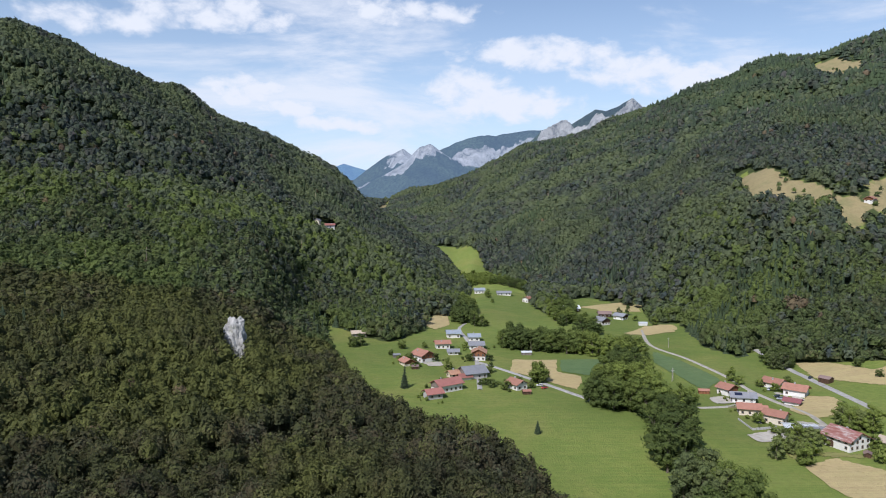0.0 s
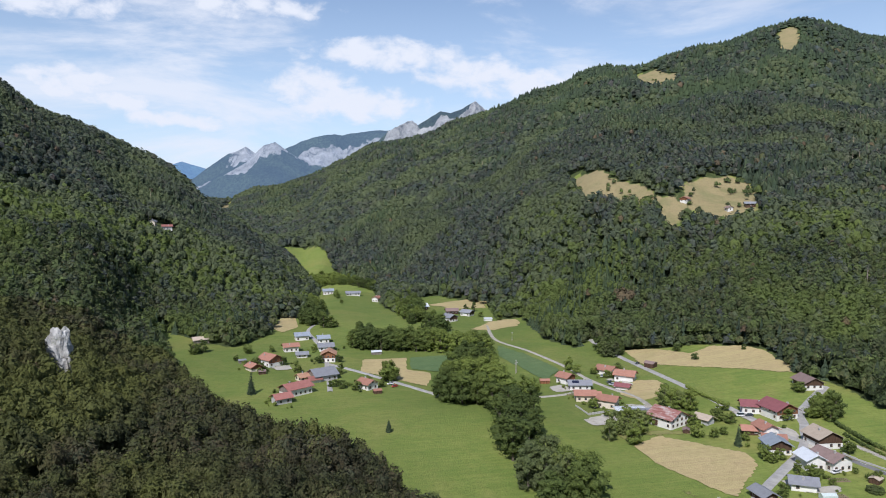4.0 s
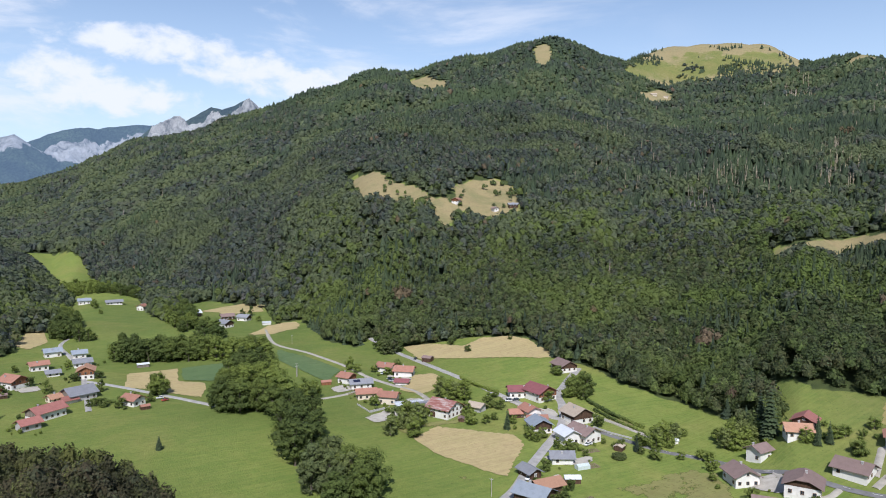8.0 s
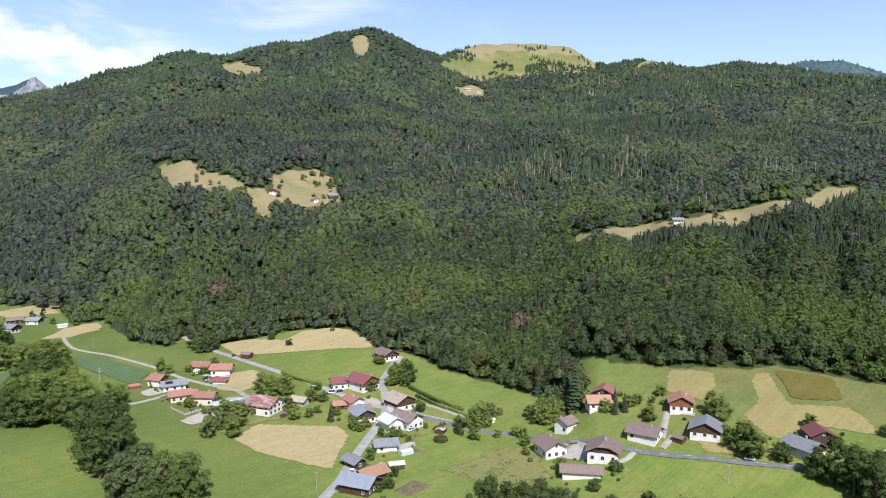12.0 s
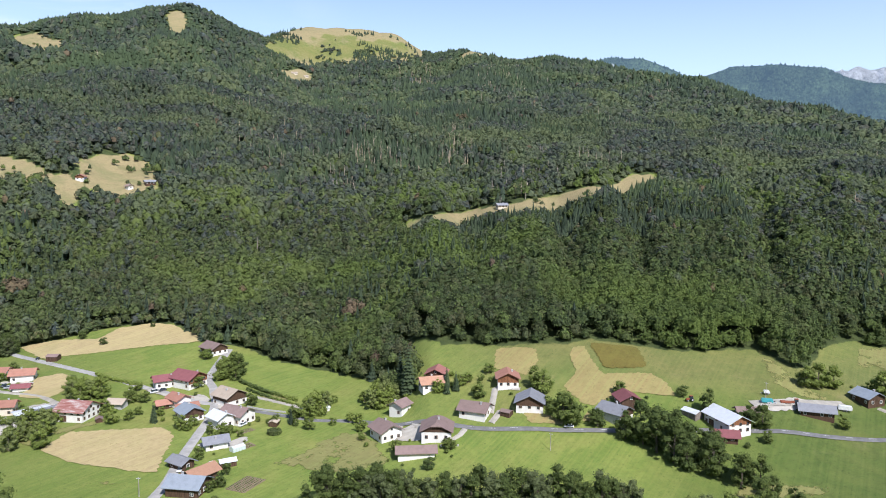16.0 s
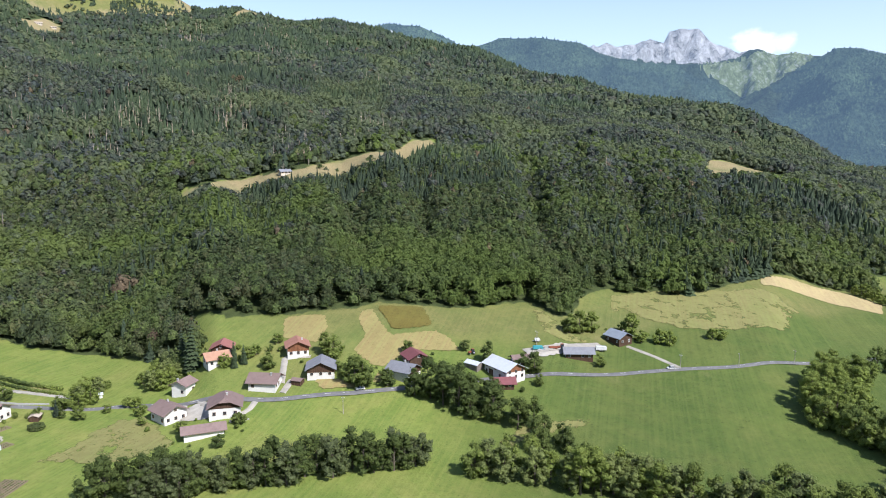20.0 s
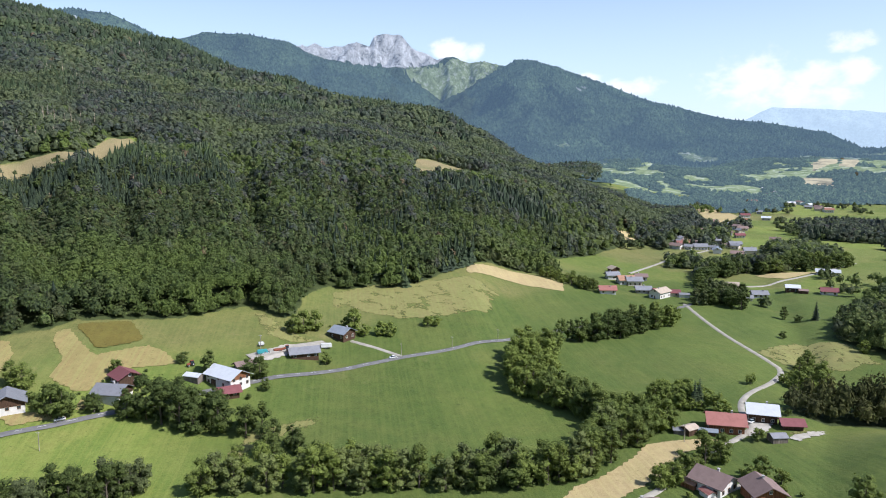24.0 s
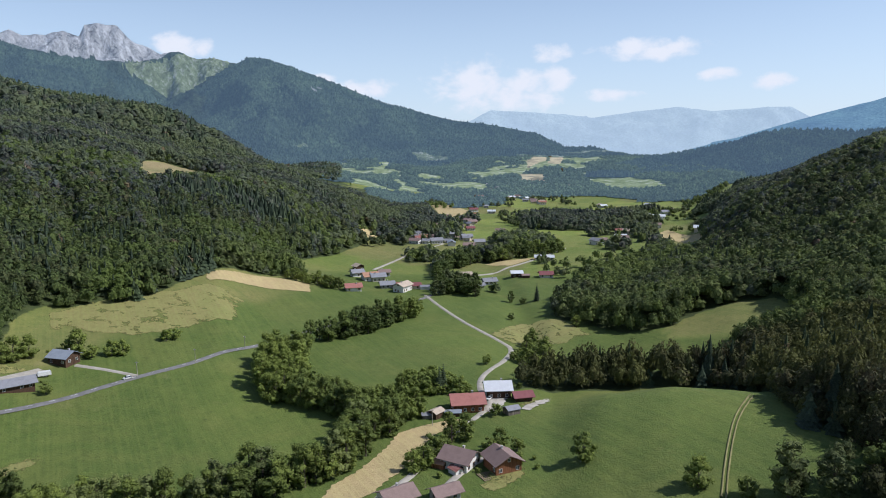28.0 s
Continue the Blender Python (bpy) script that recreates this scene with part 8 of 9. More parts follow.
house(913.6, -502.4, 18, 6.5, 8.9, 3.7, 'brown', 'wood', label='dark timber house with brown-tiled roof in the lower village', name='house', category='house')
house(807.9, -427.1, 87, 8, 9.2, 3.7, 'brown', 'white', label='white rendered house with brown-tiled roof in the lower village', name='house', category='house')

house(1520, -950, 26, 9.9, 12.9, 4.6, 'brown', 'white', label='white rendered house with brown-tiled roof among the valley trees', windows=1)
house(1539, -980, 140, 10.3, 14.2, 5.6, 'grey', 'white', label='white rendered house with grey slate roof among the valley trees', windows=1)
house(1539, -1002, 137, 9.2, 14.1, 5.7, 'brown', 'cream', label='cream rendered house with brown-tiled roof among the valley trees', windows=1)
house(1318, -878, 6, 10.2, 14.2, 5.7, 'pale', 'white', label='white rendered house with pale metal roof among the valley trees', windows=1)
house(1336, -908, 79, 9.1, 14.5, 5.9, 'brown', 'white', label='white rendered house with brown-tiled roof among the valley trees', windows=1)
house(1290, -898, 155, 9.2, 12.6, 4.9, 'pale', 'white', label='white rendered house with pale metal roof among the valley trees', windows=1)
house(1231, -877, 71, 8.7, 14.7, 5.8, 'brown', 'white', label='white rendered house with brown-tiled roof among the valley trees', windows=1)
house(1187, -863, 1, 10.3, 13.3, 5.8, 'tan', 'white', label='white rendered house with weathered shingle roof among the valley trees', windows=1)
house(1061, -912, 105, 9.3, 12.2, 5.2, 'tan', 'white', label='white rendered house with weathered shingle roof among the valley trees', windows=1)
house(785, -733, 66, 10.1, 11.2, 4.6, 'brown', 'white', label='white rendered house with brown-tiled roof among the valley trees', windows=1)
house(794, -798, 132, 9.6, 12.9, 5.0, 'grey', 'white', label='white rendered house with grey slate roof among the valley trees', windows=1)
house(862, -878, 17, 9.3, 11.8, 5.4, 'grey', 'white', label='white rendered house with grey slate roof among the valley trees', windows=1)
house(993, -969, 91, 9.4, 13.4, 5.5, 'pale', 'white', label='white rendered house with pale metal roof among the valley trees', windows=1)
house(652, -595, 25, 10.2, 13.8, 4.9, 'brown', 'white', label='white rendered house with brown-tiled roof among the valley trees', windows=1)
house(710, -656, 60, 8.7, 14.7, 4.9, 'tan', 'cream', label='cream rendered house with weathered shingle roof among the valley trees', windows=1)
house(647, -552, 91, 9.9, 14.6, 5.9, 'grey', 'white', label='white rendered house with grey slate roof among the valley trees', windows=1)
house(824, -676, 83, 8.5, 12.2, 5.9, 'grey', 'cream', label='cream rendered house with grey slate roof among the valley trees', windows=1)
house(819, -685, 158, 9.9, 11.3, 5.4, 'grey', 'white', label='white rendered house with grey slate roof among the valley trees', windows=1)
house(811, -730, 34, 9.0, 13.4, 4.7, 'salmon', 'white', label='white rendered house with salmon clay-tiled roof among the valley trees', windows=1)
house(848, -965, 93, 8.6, 11.7, 5.7, 'tan', 'white', label='white rendered house with weathered shingle roof among the valley trees', windows=1)
house(1409, -1153, 146, 8.7, 14.9, 5.1, 'pale', 'white', label='white rendered house with pale metal roof among the valley trees', windows=1)
house(1481, -1173, 15, 8.6, 13.9, 5.4, 'brown', 'white', label='white rendered house with brown-tiled roof among the valley trees', windows=1)
house(1654, -1271, 10, 9.6, 13.3, 5.0, 'brown', 'cream', label='cream rendered house with brown-tiled roof among the valley trees', windows=1)
house(1646, -1153, 135, 9.1, 15.0, 5.5, 'grey', 'white', label='white rendered house with grey slate roof among the valley trees', windows=1)
house(762, -370, 51, 9.0, 12.6, 4.6, 'brown', 'white', label='white rendered house with brown-tiled roof among the valley trees', windows=1)
house(820, -419, 63, 9.8, 12.7, 4.8, 'salmon', 'white', label='white rendered house with salmon clay-tiled roof among the valley trees', windows=1)
house(877, -495, 9, 9.0, 12.0, 4.8, 'brown', 'white', label='white rendered house with brown-tiled roof among the valley trees', windows=1)
house(937, -545, 66, 8.8, 11.2, 5.9, 'brown', 'white', label='white rendered house with brown-tiled roof among the valley trees', windows=1)
house(512, -237, 145, 9.3, 14.6, 5.5, 'tan', 'white', label='white rendered house with weathered shingle roof among the valley trees', windows=1)
house(558, -235, 10, 9.5, 11.4, 4.8, 'grey', 'cream', label='cream rendered house with grey slate roof among the valley trees', windows=1)


# ---- woods down the valley, between the far houses ----
plant(6.6, 720, 1300, 110, 156, "far")
# hazy: crowns with a bluish surface glow put in for haze
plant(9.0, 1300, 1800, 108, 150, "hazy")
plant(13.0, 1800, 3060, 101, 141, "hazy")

# ---- trees scattered over the grassy summit ----
dome = CLEARINGS["alp_f"]
gx, gy = rng.uniform(1450, 2240, 6000), rng.uniform(1150, 1950, 6000)
keep = inside(dome, gx, gy) & (fbm(gx / 90, gy / 90, 77, 3) > -0.02)
keep &= np.hypot(gx, gy) < 2330
gx, gy = gx[keep][:900], gy[keep][:900]
bx, by = rng.uniform(1350, 2240, 6000), rng.uniform(1150, 1950, 6000)
keep = inside(dome, bx, by) & (fbm(bx / 70, by / 70, 79, 3) > 0.10) & (np.hypot(bx, by) < 2200)
bx, by = bx[keep][:700], by[keep][:700]
stand("summit_bushes", "far", bx, by, rng.uniform(3.0, 7.0, len(bx)), rng.uniform(4, 9, len(bx)), HAZED_LEAF, "clumps of green bushes below the grassy summit", 0.3)
stand("summit_trees", "far_spruce", gx, gy, rng.uniform(2.6, 5.0, len(gx)), rng.uniform(6, 15, len(gx)), NEEDLE, "scattered dark spruces on the grassy summit", 0.2)
for key in ("alp_a", "alp_c", "alp_d", "alp_h"):
    q = CLEARINGS[key]
    qx = rng.uniform(min(p[0] for p in q), max(p[0] for p in q), 60)
    qy = rng.uniform(min(p[1] for p in q), max(p[1] for p in q), 60)
    keep = inside(q, qx, qy) & (fbm(qx / 30, qy / 30, 78, 2) > 0.12)
    stand("pasture_bushes", "far", qx[keep], qy[keep], rng.uniform(2, 3.6, keep.sum()), rng.uniform(4, 8, keep.sum()), LEAF, "scattered bushes on the mountain pasture", 0.3)
rim = [(p.x, p.y) for p in spline([(531, 372), (568, 350), (604, 338), (589, 274), (620, 235), (740, 233), (795, 220)], 2.5)]
rx, ry = [np.repeat([p[k] for p in rim], 2) + rng.normal(0, 4.0, 2 * len(rim)) for k in (0, 1)]
stand("pasture_rim_trees", "far", rx, ry, rng.uniform(2.4, 4.2, len(rx)), rng.uniform(6, 10, len(rx)), HAZED_LEAF, "leafy trees along the lower rim of the pasture", 0.3)
for cx, cy, n, r in WITHERED:
    a, s = rng.uniform(0, 6.283, n), r * np.sqrt(rng.uniform(0, 1, n))
    stand("withered_trees", "near", cx + s * np.cos(a), cy + s * np.sin(a), rng.uniform(2.6, 4.2, n), rng.uniform(15, 21, n), BROWN, "cluster of reddish withered trees in the green forest", 0.3)

# ---- hedgerow trees over the lower valley floor ----
hb, hd = np.radians(rng.uniform(109, 140, 9000)), np.sqrt(rng.uniform(560.0 ** 2, 1600.0 ** 2, 9000))
hx, hy = hd * np.sin(hb), hd * np.cos(hb)
keep = is_open(hx, hy) & (np.abs(fbm(hx / 120, hy / 120, 83, 3)) < 0.035)
for sx, sy, sr in HOUSE_SITES:
    keep &= (hx - sx) ** 2 + (hy - sy) ** 2 > (sr + 3) ** 2
for line in ROAD_LINES:
    for p in spline(line, 6.0):
        keep &= (hx - p.x) ** 2 + (hy - p.y) ** 2 > 36
hx, hy = hx[keep], hy[keep]
stand("hedgerow_trees", "near", hx, hy, rng.uniform(2.4, 4.6, len(hx)), rng.uniform(6, 12, len(hx)), LEAF, "rows of leafy trees between the valley fields", 0.3)

# ---- rock face on the wooded hill ----


def stone_material():
    m, n, l, s = material("pale_limestone", 0.9)
    f = noise_fac(n, l, 0.35, 8, 0.68, stretch=(1, 1, 0.45))
    col = ramp(n, l, f, [(0.30, (0.16, 0.15, 0.14)), (0.45, (0.40, 0.39, 0.37)), (0.7, (0.58, 0.57, 0.55))])
    g = noise_fac(n, l, 0.12, 4, 0.6)
    col = blend(n, l, ramp(n, l, g, [(0.6, (0, 0, 0)), (0.75, (0.7, 0.7, 0.7))]), col, (0.10, 0.12, 0.05))
    l.new(col, s.inputs["Base Color"])
    bumped(n, l, s, noise_fac(n, l, 0.8, 8, 0.7), 1.0, 0.8)
    return m


STONE = stone_material()


def rock_face(x, y, wide, deep, tall, turn):
    bm = bmesh.new()
    bmesh.ops.create_icosphere(bm, subdivisions=5, radius=1.0)
    for v in bm.verts:
        p = v.co.copy()
        lean = 0.30 * (1 - p.z)
        k = 1 + 0.30 * noise.fractal(p * 1.7, 1.0, 2.0, 5) + 0.10 * noise.fractal(Vector((p.x * 5, p.y * 5, p.z * 2.5)), 1.0, 2.0, 4)
        up = (p.z + 1) / 2
        v.co = Vector((p.x * k * wide / 2 * (0.55 + 0.5 * up) + lean * wide * 0.5, p.y * k * deep / 2, p.z * k * tall / 2 + tall * 0.42))
    me = bpy.data.meshes.new("rock_face")
    bm.to_mesh(me)
    bm.free()
    me.materials.append(STONE)
    ob = new("rock_face", me)
    ob.matrix_world = pose(x, y, ground_z(x, y) - 3.0, 0, 0, -turn)
    tagged(ob, "bare pale limestone rock tower rising from the forest", "rock")


rock_face(-124.2, 416.3, 15, 9, 29, -16)


# ---- vehicles ----


def paint(name, c, rough=0.35):
    m, n, l, s = material(name, rough)
    s.inputs["Base Color"].default_value = (*c, 1)
    s.inputs["Coat Weight"].default_value = 0.5
    f = noise_fac(n, l, 1.5, 4, 0.6, "Object")
    l.new(ramp(n, l, f, [(0.4, tuple(v * 0.85 for v in c)), (0.7, c)]), s.inputs["Base Color"])
    return m


PAINT = {"white": paint("white_paint", (0.75, 0.75, 0.74)), "red": paint("red_paint", (0.45, 0.05, 0.04)), "dark": paint("dark_paint", (0.03, 0.035, 0.04)), "silver": paint("silver_paint", (0.45, 0.46, 0.47)),
         "blue": paint("blue_paint", (0.05, 0.12, 0.3)), "teal": paint("teal_tarpaulin", (0.06, 0.33, 0.36), 0.7), "rust": paint("rusty_red_paint", (0.28, 0.09, 0.05), 0.7)}
RUBBER = paint("tyre_rubber", (0.02, 0.02, 0.02), 0.9)
STEEL = paint("galvanised_steel", (0.45, 0.46, 0.47), 0.5)


def disc(bm, r, w, n=12):
    """A wheel's round along x, with bevelled rims."""
    rings = [[bm.verts.new((x, math.cos(6.283 * k / n) * q, math.sin(6.283 * k / n) * q)) for k in range(n)] for x, q in ((-w / 2, r * 0.86), (-w * 0.35, r), (w * 0.35, r), (w / 2, r * 0.86))]
    for a, b in zip(rings, rings[1:]):
        for k in range(n):
            bm.faces.new((a[k], a[(k + 1) % n], b[(k + 1) % n], b[k]))
    bm.faces.new(rings[0][::-1])
    bm.faces.new(rings[-1])


def wheels(root, spots, r, w):
    for x, y in spots:
        t = piece("wheel", share("tyre", (r, w), lambda bm: disc(bm, r, w), RUBBER), root, pose(x, y, r))
        piece("rim", share("rim", (r, w), lambda bm: disc(bm, r * 0.58, w * 1.08), STEEL), t, Matrix())


def profile(bm, side_line, w0, w1, z_mid):
    """A body from a side outline (y, z), narrower above z_mid."""
    left = [bm.verts.new((-(w0 if z <= z_mid else w1) / 2, y, z)) for y, z in side_line]
    right = [bm.verts.new(((w0 if z <= z_mid else w1) / 2, y, z)) for y, z in side_line]
    n = len(side_line)
    bm.faces.new(left)
    bm.faces.new(right[::-1])
    for k in range(n):
        bm.faces.new((left[k - 1], right[k - 1], right[k], left[k]))
    bmesh.ops.recalc_face_normals(bm, faces=bm.faces[:])


def car(x, y, turn, colour, van=False, label=""):
    root = new("van" if van else "car")
    root.matrix_world = pose(x, y, ground_z(x, y) + 0.25, 0, 0, -turn)
    top = 1.95 if van else 1.45
    bm = bmesh.new()
    profile(bm, [(-2.1, 0.35), (-2.1, 0.75), (-1.2, 0.95), (1.9, 0.95), (2.1, 0.8), (2.1, 0.35)], 1.78, 1.78, 2)
    bmesh.ops.bevel(bm, geom=bm.edges[:], offset=0.06, segments=1, affect="EDGES")
    part("body", bm, PAINT[colour], root)
    bm = bmesh.new()
    profile(bm, [(-1.25, 0.95), (-0.55 if not van else -0.9, top), (1.3 if not van else 1.9, top), (1.85 if not van else 2.0, 0.95)], 1.7, 1.35, 1.0)
    part("cabin", bm, GLASS, root)
    bm = bmesh.new()
    box(bm, -0.66, -0.5 if not van else -0.85, top - 0.03, 0.66, 1.25 if not van else 1.88, top + 0.04)
    part("roof_panel", bm, PAINT[colour], root)
    for s in (-1, 1):
        bm = bmesh.new()
        box(bm, s * 0.62 - 0.18, -2.13, 0.6, s * 0.62 + 0.18, -2.08, 0.74)
        part("headlight", bm, WHITE_TRIM, root)
        bm = bmesh.new()
        box(bm, s * 0.68 - 0.12, 2.08, 0.65, s * 0.68 + 0.12, 2.13, 0.82)
        part("tail_light", bm, PAINT["red"], root)
    wheels(root, [(sx * 0.8, sy) for sx in (-1, 1) for sy in (-1.3, 1.3)], 0.33, 0.2)
    tagged(root, label or "parked %s car beside the road" % ("dark grey" if colour == "dark" else colour), "van" if van else "car")


def trailer(x, y, turn, colour, label, name="farm_trailer", long=5.0, tall=2.2):
    """A wagon or caravan: box body, drawbar, wheels."""
    root = new(name)
    root.matrix_world = pose(x, y, ground_z(x, y) + 0.25, 0, 0, -turn)
    bm = bmesh.new()
    profile(bm, [(-long / 2, 0.6), (-long / 2 - 0.15, tall * 0.8), (-long / 2 + 0.3, tall), (long / 2 - 0.3, tall), (long / 2, tall * 0.8), (long / 2, 0.6)], 2.2, 2.2, 9)
    bmesh.ops.bevel(bm, geom=bm.edges[:], offset=0.08, segments=1, affect="EDGES")
    part("body", bm, PAINT[colour], root)
    bm = bmesh.new()
    box(bm, -0.06, -long / 2 - 1.4, 0.5, 0.06, -long / 2 + 0.2, 0.6)
    part("drawbar", bm, STEEL, root)
    wheels(root, [(-0.95, 0.6), (0.95, 0.6), (-0.95, -0.5), (0.95, -0.5)], 0.36, 0.22)
    tagged(root, label, "trailer" if name == "farm_trailer" else "caravan")


def tractor(x, y, turn):
    root = new("tractor")
    root.matrix_world = pose(x, y, ground_z(x, y) + 0.2, 0, 0, -turn)
    bm = bmesh.new()
    profile(bm, [(-2.0, 0.8), (-2.0, 1.5), (-0.3, 1.65), (-0.3, 0.8)], 0.8, 0.8, 3)
    part("bonnet", bm, PAINT["rust"], root)
    bm = bmesh.new()
    profile(bm, [(-0.3, 0.8), (-0.3, 1.6), (-0.1, 2.5), (1.2, 2.5), (1.3, 0.8)], 1.3, 1.2, 1.7)
    part("cab", bm, GLASS, root)
    bm = bmesh.new()
    box(bm, -0.75, -0.2, 2.5, 0.75, 1.35, 2.6)
    part("cab_roof", bm, PAINT["rust"], root)
    wheels(root, [(-0.85, 0.8), (0.85, 0.8)], 0.8, 0.45)
    wheels(root, [(-0.7, -1.4), (0.7, -1.4)], 0.5, 0.3)
    tagged(root, "rusty red tractor standing on the gravel yard", "tractor")


# ---- poles ----
POLE_WOOD = boards("pole_wood", (0.34, 0.31, 0.27))


def utility_pole(x, y, turn, tall=7.5):
    root = new("utility_pole")
    root.matrix_world = pose(x, y, ground_z(x, y), 0, 0, -turn)
    bm = bmesh.new()
    tube(bm, (0, 0, -0.5), (0, 0, tall), 0.17, 0.12, 8)
    part("shaft", bm, POLE_WOOD, root)
    bm = bmesh.new()
    box(bm, -0.8, -0.06, tall - 0.55, 0.8, 0.06, tall - 0.42)
    arm = part("crossarm", bm, STEEL, root)
    for u in (-0.7, 0.7):
        bm = bmesh.new()
        tube(bm, (u, 0, tall - 0.43), (u, 0, tall - 0.22), 0.06, 0.04, 6)
        part("insulator", bm, WHITE_TRIM, arm)
    tagged(root, "weathered wooden utility pole standing in the meadow", "pole", group="utility poles")


# ---- gardens ----
SOIL = road_material("garden_soil", (0.22, 0.17, 0.11), 0.4)


def vegetable_bed(x, y, turn, w, l, rows):
    root = new("vegetable_bed")
    root.matrix_world = pose(x, y, ground_z(x, y), 0, 0, -turn)
    bm = bmesh.new()
    box(bm, -w / 2, -l / 2, -0.6, w / 2, l / 2, 0.16)
    part("soil", bm, SOIL, root)
    random.seed(rows)
    for r in range(rows):
        bm = bmesh.new()
        u = (r + 0.5) / rows * w - w / 2
        for k in range(int(l / 0.9)):
            clump(bm, (u, -l / 2 + 0.5 + k * 0.9, 0.3), random.uniform(0.22, 0.4))
        tagged(part("greenery", bm, TREE_LEAF if r % 2 else GREY_LEAF, root), kind="stuff")
    tagged(root, "vegetable garden bed with rows of green plants", "garden bed")


def round_hedge(x, y, r, tall):
    bm = bmesh.new()
    n = 18
    for k in range(n):
        a = 6.283 * k / n
        for z in (0.3, 0.7):
            clump(bm, (math.cos(a) * r, math.sin(a) * r, tall * z), tall * 0.4, 0.9)
    clump(bm, (0, 0, tall * 0.4), r * 0.9, 0.5)
    me = bpy.data.meshes.new("round_hedge")
    bm.to_mesh(me)
    bm.free()
    me.materials.append(LEAF)
    ob = new("round_hedge", me)
    ob.location = (x, y, ground_z(x, y))
    tagged(ob, "round clipped bright green hedge in a garden", "hedge")


def greenhouse(x, y, turn, w, l):
    root = new("greenhouse")
    root.matrix_world = pose(x, y, ground_z(x, y), 0, 0, -turn)
    for s in (-1, 1):
        bm = bmesh.new()
        solid(bm, [(s * w / 2, -l / 2, 0), (s * w / 2, l / 2, 0), (s * w / 2, l / 2, 1.6), (s * w / 2, -l / 2, 1.6)], (-s * 0.05, 0, 0))
        part("pane", bm, PALE_FILM, root)
        bm = bmesh.new()
        solid(bm, [(s * w / 2, -l / 2, 1.6), (s * w / 2, l / 2, 1.6), (0, l / 2, 2.3), (0, -l / 2, 2.3)], (0, 0, 0.05))
        part("roof_pane", bm, PALE_FILM, root)
        bm = bmesh.new()
        solid(bm, [(-w / 2, s * l / 2, 0), (w / 2, s * l / 2, 0), (w / 2, s * l / 2, 1.6), (0, s * l / 2, 2.3), (-w / 2, s * l / 2, 1.6)], (0, -s * 0.05, 0))
        part("end_pane", bm, PALE_FILM, root)
        for k in range(5):
            bm = bmesh.new()
            yy = -l / 2 + l * k / 4
            box(bm, s * w / 2 - 0.04, yy - 0.04, 0, s * w / 2 + 0.05, yy + 0.04, 1.62)
            part("post", bm, STEEL, root)
    tagged(root, "small greenhouse with pale film walls in a garden", "greenhouse")


PALE_FILM = paint("pale_film", (0.55, 0.62, 0.60), 0.4)


def dome_tent(x, y, r):
    root = new("dome_tent")
    root.location = (x, y, ground_z(x, y))
    bm = bmesh.new()
    n, m = 14, 5
    rings = [[bm.verts.new((math.cos(6.283 * k / n) * r * math.cos(1.5 * j / m), math.sin(6.283 * k / n) * r * math.cos(1.5 * j / m), r * 0.8 * math.sin(1.5 * j / m))) for k in range(n)] for j in range(m + 1)]
    for a, b in zip(rings, rings[1:]):
        for k in range(n):
            bm.faces.new((a[k], a[(k + 1) % n], b[(k + 1) % n], b[k]))
    bm.faces.new(rings[-1])
    part("cover", bm, WHITE_TRIM, root)
    for k in range(6):
        bm = bmesh.new()
        pts = [(math.cos(k) * r * 1.01 * math.cos(q * 0.3), math.sin(k) * r * 1.01 * math.cos(q * 0.3), r * 0.81 * math.sin(q * 0.3)) for q in range(6)]
        for a, b in zip(pts, pts[1:]):
            tube(bm, a, b, 0.04, 0.04, 4)
        part("hoop", bm, STEEL, root)
    tagged(root, "round white garden tent on the lawn", "tent")


def low_wall(pts, tall, label):
    """A masonry wall along a line, built of single blocks."""
    line = spline(pts, 1.5)
    root = new("garden_wall")
    root.location = (line[0].x, line[0].y, ground_z(line[0].x, line[0].y))
    random.seed(len(line))
    for a, b in zip(line, line[1:]):
        mid = (a + b) / 2
        d = b - a
        me = share("wall_block", tall, lambda bm: box(bm, -0.76, -0.2, -0.6, 0.76, 0.2, tall), WALLS["grey"])
        piece("block", me, root, pose(mid.x - root.location.x, mid.y - root.location.y, ground_z(mid.x, mid.y) - root.location.z + random.uniform(-0.05, 0.05), 0, 0, math.degrees(math.atan2(d.y, d.x))))
    tagged(root, label, "wall")


car(356.2, -21.3, 163, 'white')
car(286.5, 114.9, 153, 'white')
car(200.3, 430.1, 44, 'silver')
car(198.0, 414.1, 85, 'dark')
car(197.1, 408.8, 85, 'silver')
car(166.9, 365.7, 64, 'dark')
car(234.6, 324.9, 95, 'dark')
car(230.3, 326.6, 105, 'white', True)
car(227.9, 340.9, 103, 'white')
car(259.1, 233.4, 127, 'silver')
car(176.0, 234.5, 56, 'white')
car(63.3, 437.7, 68, 'red')
car(61.4, 444.2, 87, 'white')
car(236.1, 450.7, 47, 'dark')
car(231.5, 274.0, 110, 'dark')
car(248.5, 183.2, 83, 'silver')
car(265.2, -165.7, 152, 'white')
car(530.1, -195.2, 190, 'white')
car(350.1, 42.0, 143, 'silver')
car(223.3, 251.4, 81, 'white')
car(226.6, 252.8, 81, 'silver')
trailer(349.8, 43.7, 162, 'teal', 'teal covered farm trailer on the gravel yard')
trailer(366.1, 13.0, 172, 'white', 'white caravan parked on the dry grass', 'caravan', 5.6, 2.5)
trailer(353.8, 36.4, 164, 'rust', 'rusty flat farm trailer on the gravel yard', 'farm_trailer', 4.5, 1.3)
trailer(358.6, 45.2, 162, 'white', 'small white water tank trailer in the pasture', 'farm_trailer', 2.6, 1.8)
tractor(356.2, 32.7, 154)
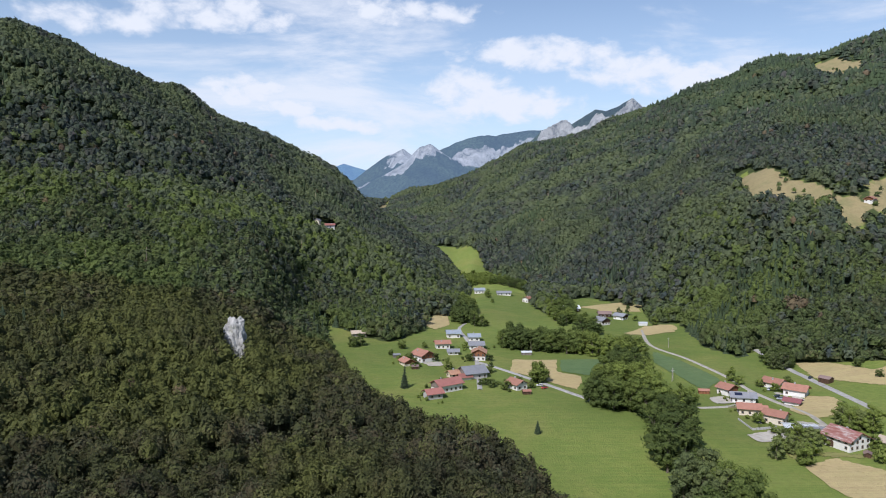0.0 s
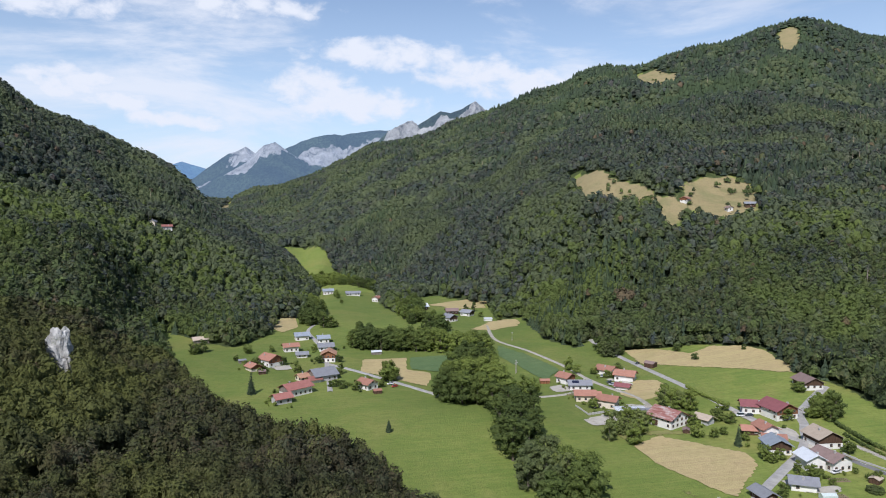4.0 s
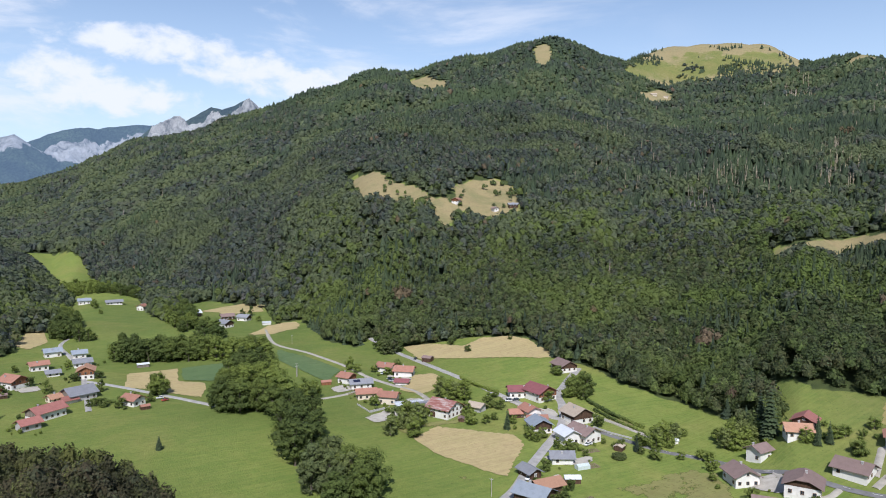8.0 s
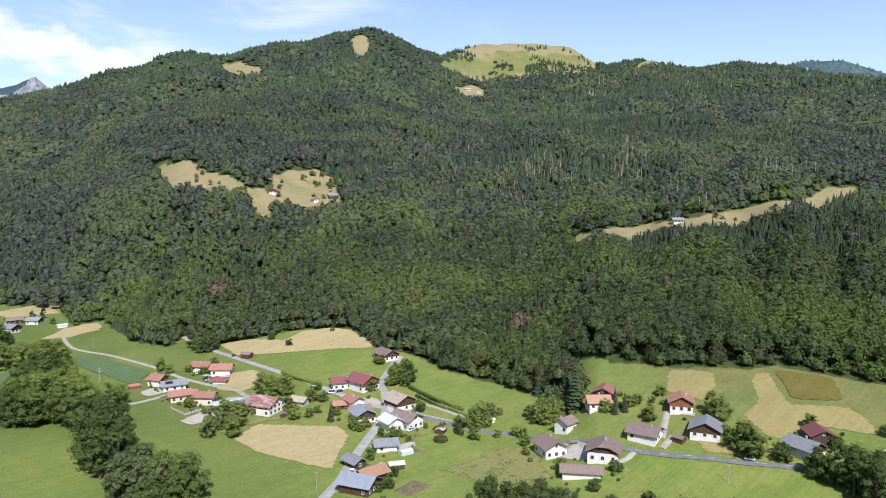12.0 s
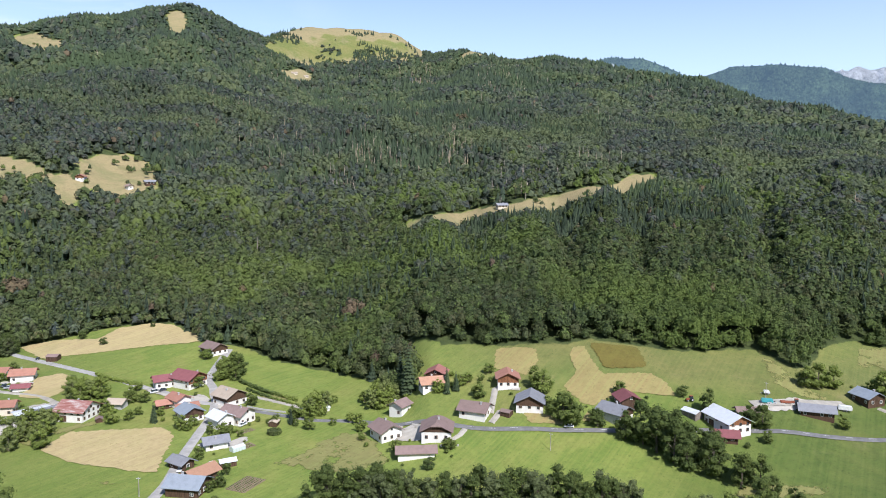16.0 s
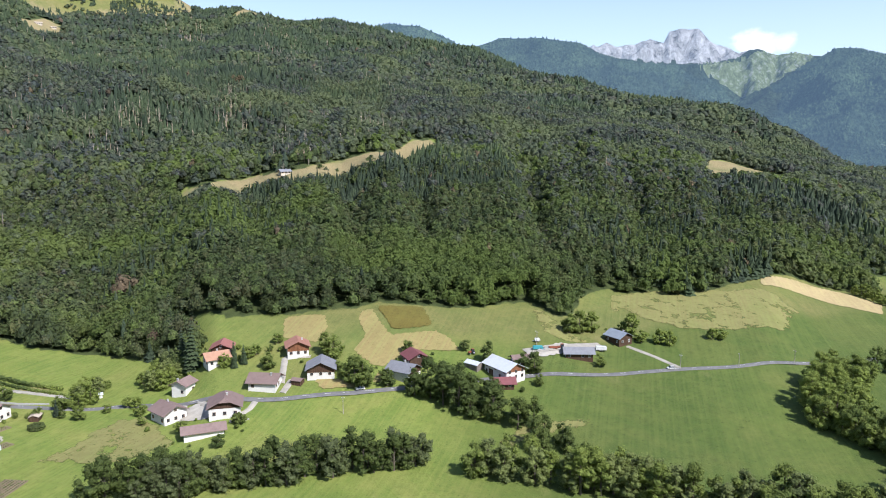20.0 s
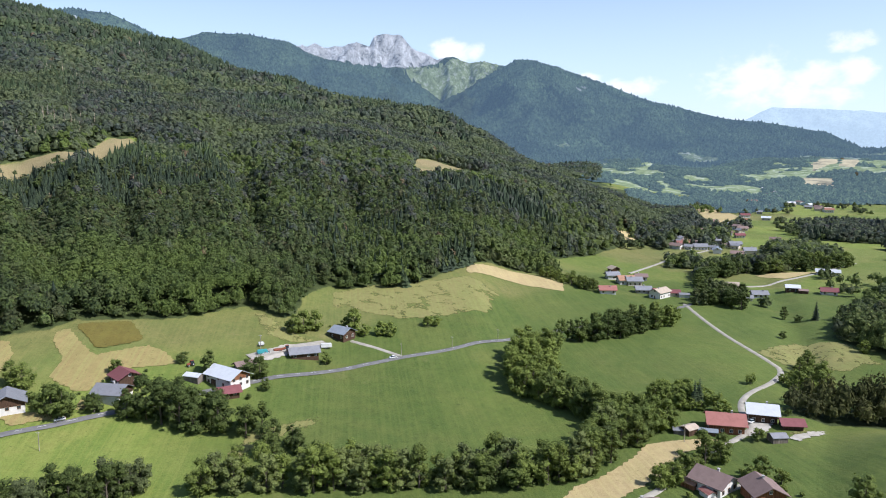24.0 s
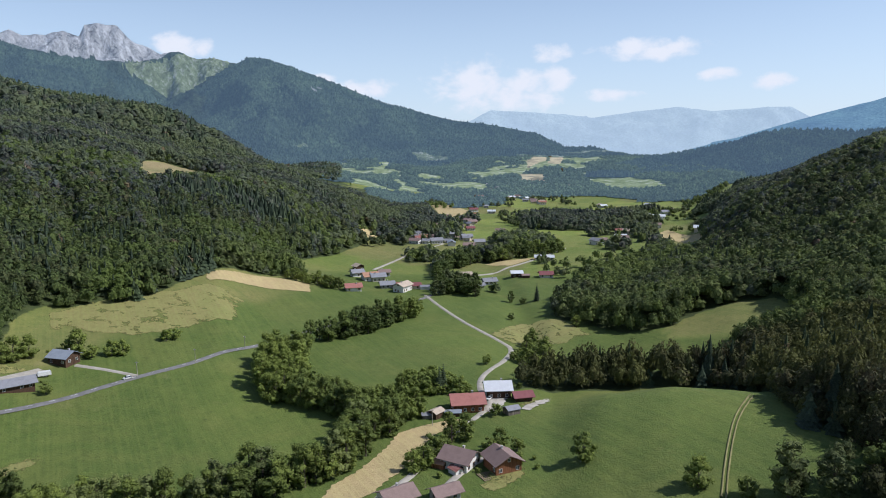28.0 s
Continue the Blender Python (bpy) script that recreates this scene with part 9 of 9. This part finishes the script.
tractor(333.9, 74.5, 137)
utility_pole(266.6, 114.8, 96)
utility_pole(148.5, 454.8, 48)
utility_pole(358.0, -25.7, 124)
utility_pole(386.2, -82.9, 132)
utility_pole(368.5, -53.9, 128)
utility_pole(180.7, 563.7, 47)
utility_pole(149.7, 456.5, 48)
utility_pole(151.3, 462.5, 48)
utility_pole(251.2, -129.1, 147)
utility_pole(153.2, 228.2, 63)
utility_pole(355.2, 45.1, 112)
vegetable_bed(181.6, 203.3, 81, 9, 13, 7)
vegetable_bed(207.7, 232.3, 101, 5, 8, 4)
vegetable_bed(220.0, 245.7, 101, 4, 8, 3)
vegetable_bed(166.2, 397.6, 92, 5, 9, 4)
vegetable_bed(200.3, -126.3, 182, 6, 9, 5)
round_hedge(225.1, 232.3, 2.6, 2.2)
greenhouse(203.2, 231.9, 101, 3, 6)
dome_tent(186.9, 228.7, 2.2)
low_wall([(157.6, 373.1), (157.7, 362.9), (157.6, 355.0)], 0.8, 'grey masonry garden wall above the meadow')
low_wall([(157.6, 355.0), (165.0, 356.2), (171.1, 358.0)], 1.2, 'grey masonry garden wall above the meadow')
low_wall([(242.3, 268.8), (244.0, 258.4), (247.7, 247.4)], 0.7, 'pale stone wall along the village road')
low_wall([(246.7, 156.6), (251.0, 150.0)], 0.8, 'pale stone wall around the farm yard')


# ---- shrubs and small trees round the houses ----
near_road = [(p.x, p.y) for q in ROAD_LINES for p in spline(q, 5.0)]
for sx, sy, sr in HOUSE_SITES:
    if math.hypot(sx, sy) > 560 or sr < 6:
        continue
    for _ in range(TREE_RNG.choice((5, 6, 7, 8, 9))):
        a, d = TREE_RNG.uniform(0, 6.283), sr + TREE_RNG.uniform(0.3, 8)
        x, y = sx + d * math.cos(a), sy + d * math.sin(a)
        if any((x - u) ** 2 + (y - v) ** 2 < 30 for u, v in near_road) or any((x - u) ** 2 + (y - v) ** 2 < (r * 0.8) ** 2 for u, v, r in HOUSE_SITES):
            continue
        tree(TREE_RNG.choice(("bush", "bush", "bush", "small")), x, y, TREE_RNG.uniform(0.4, 1.0))
drop_unused()
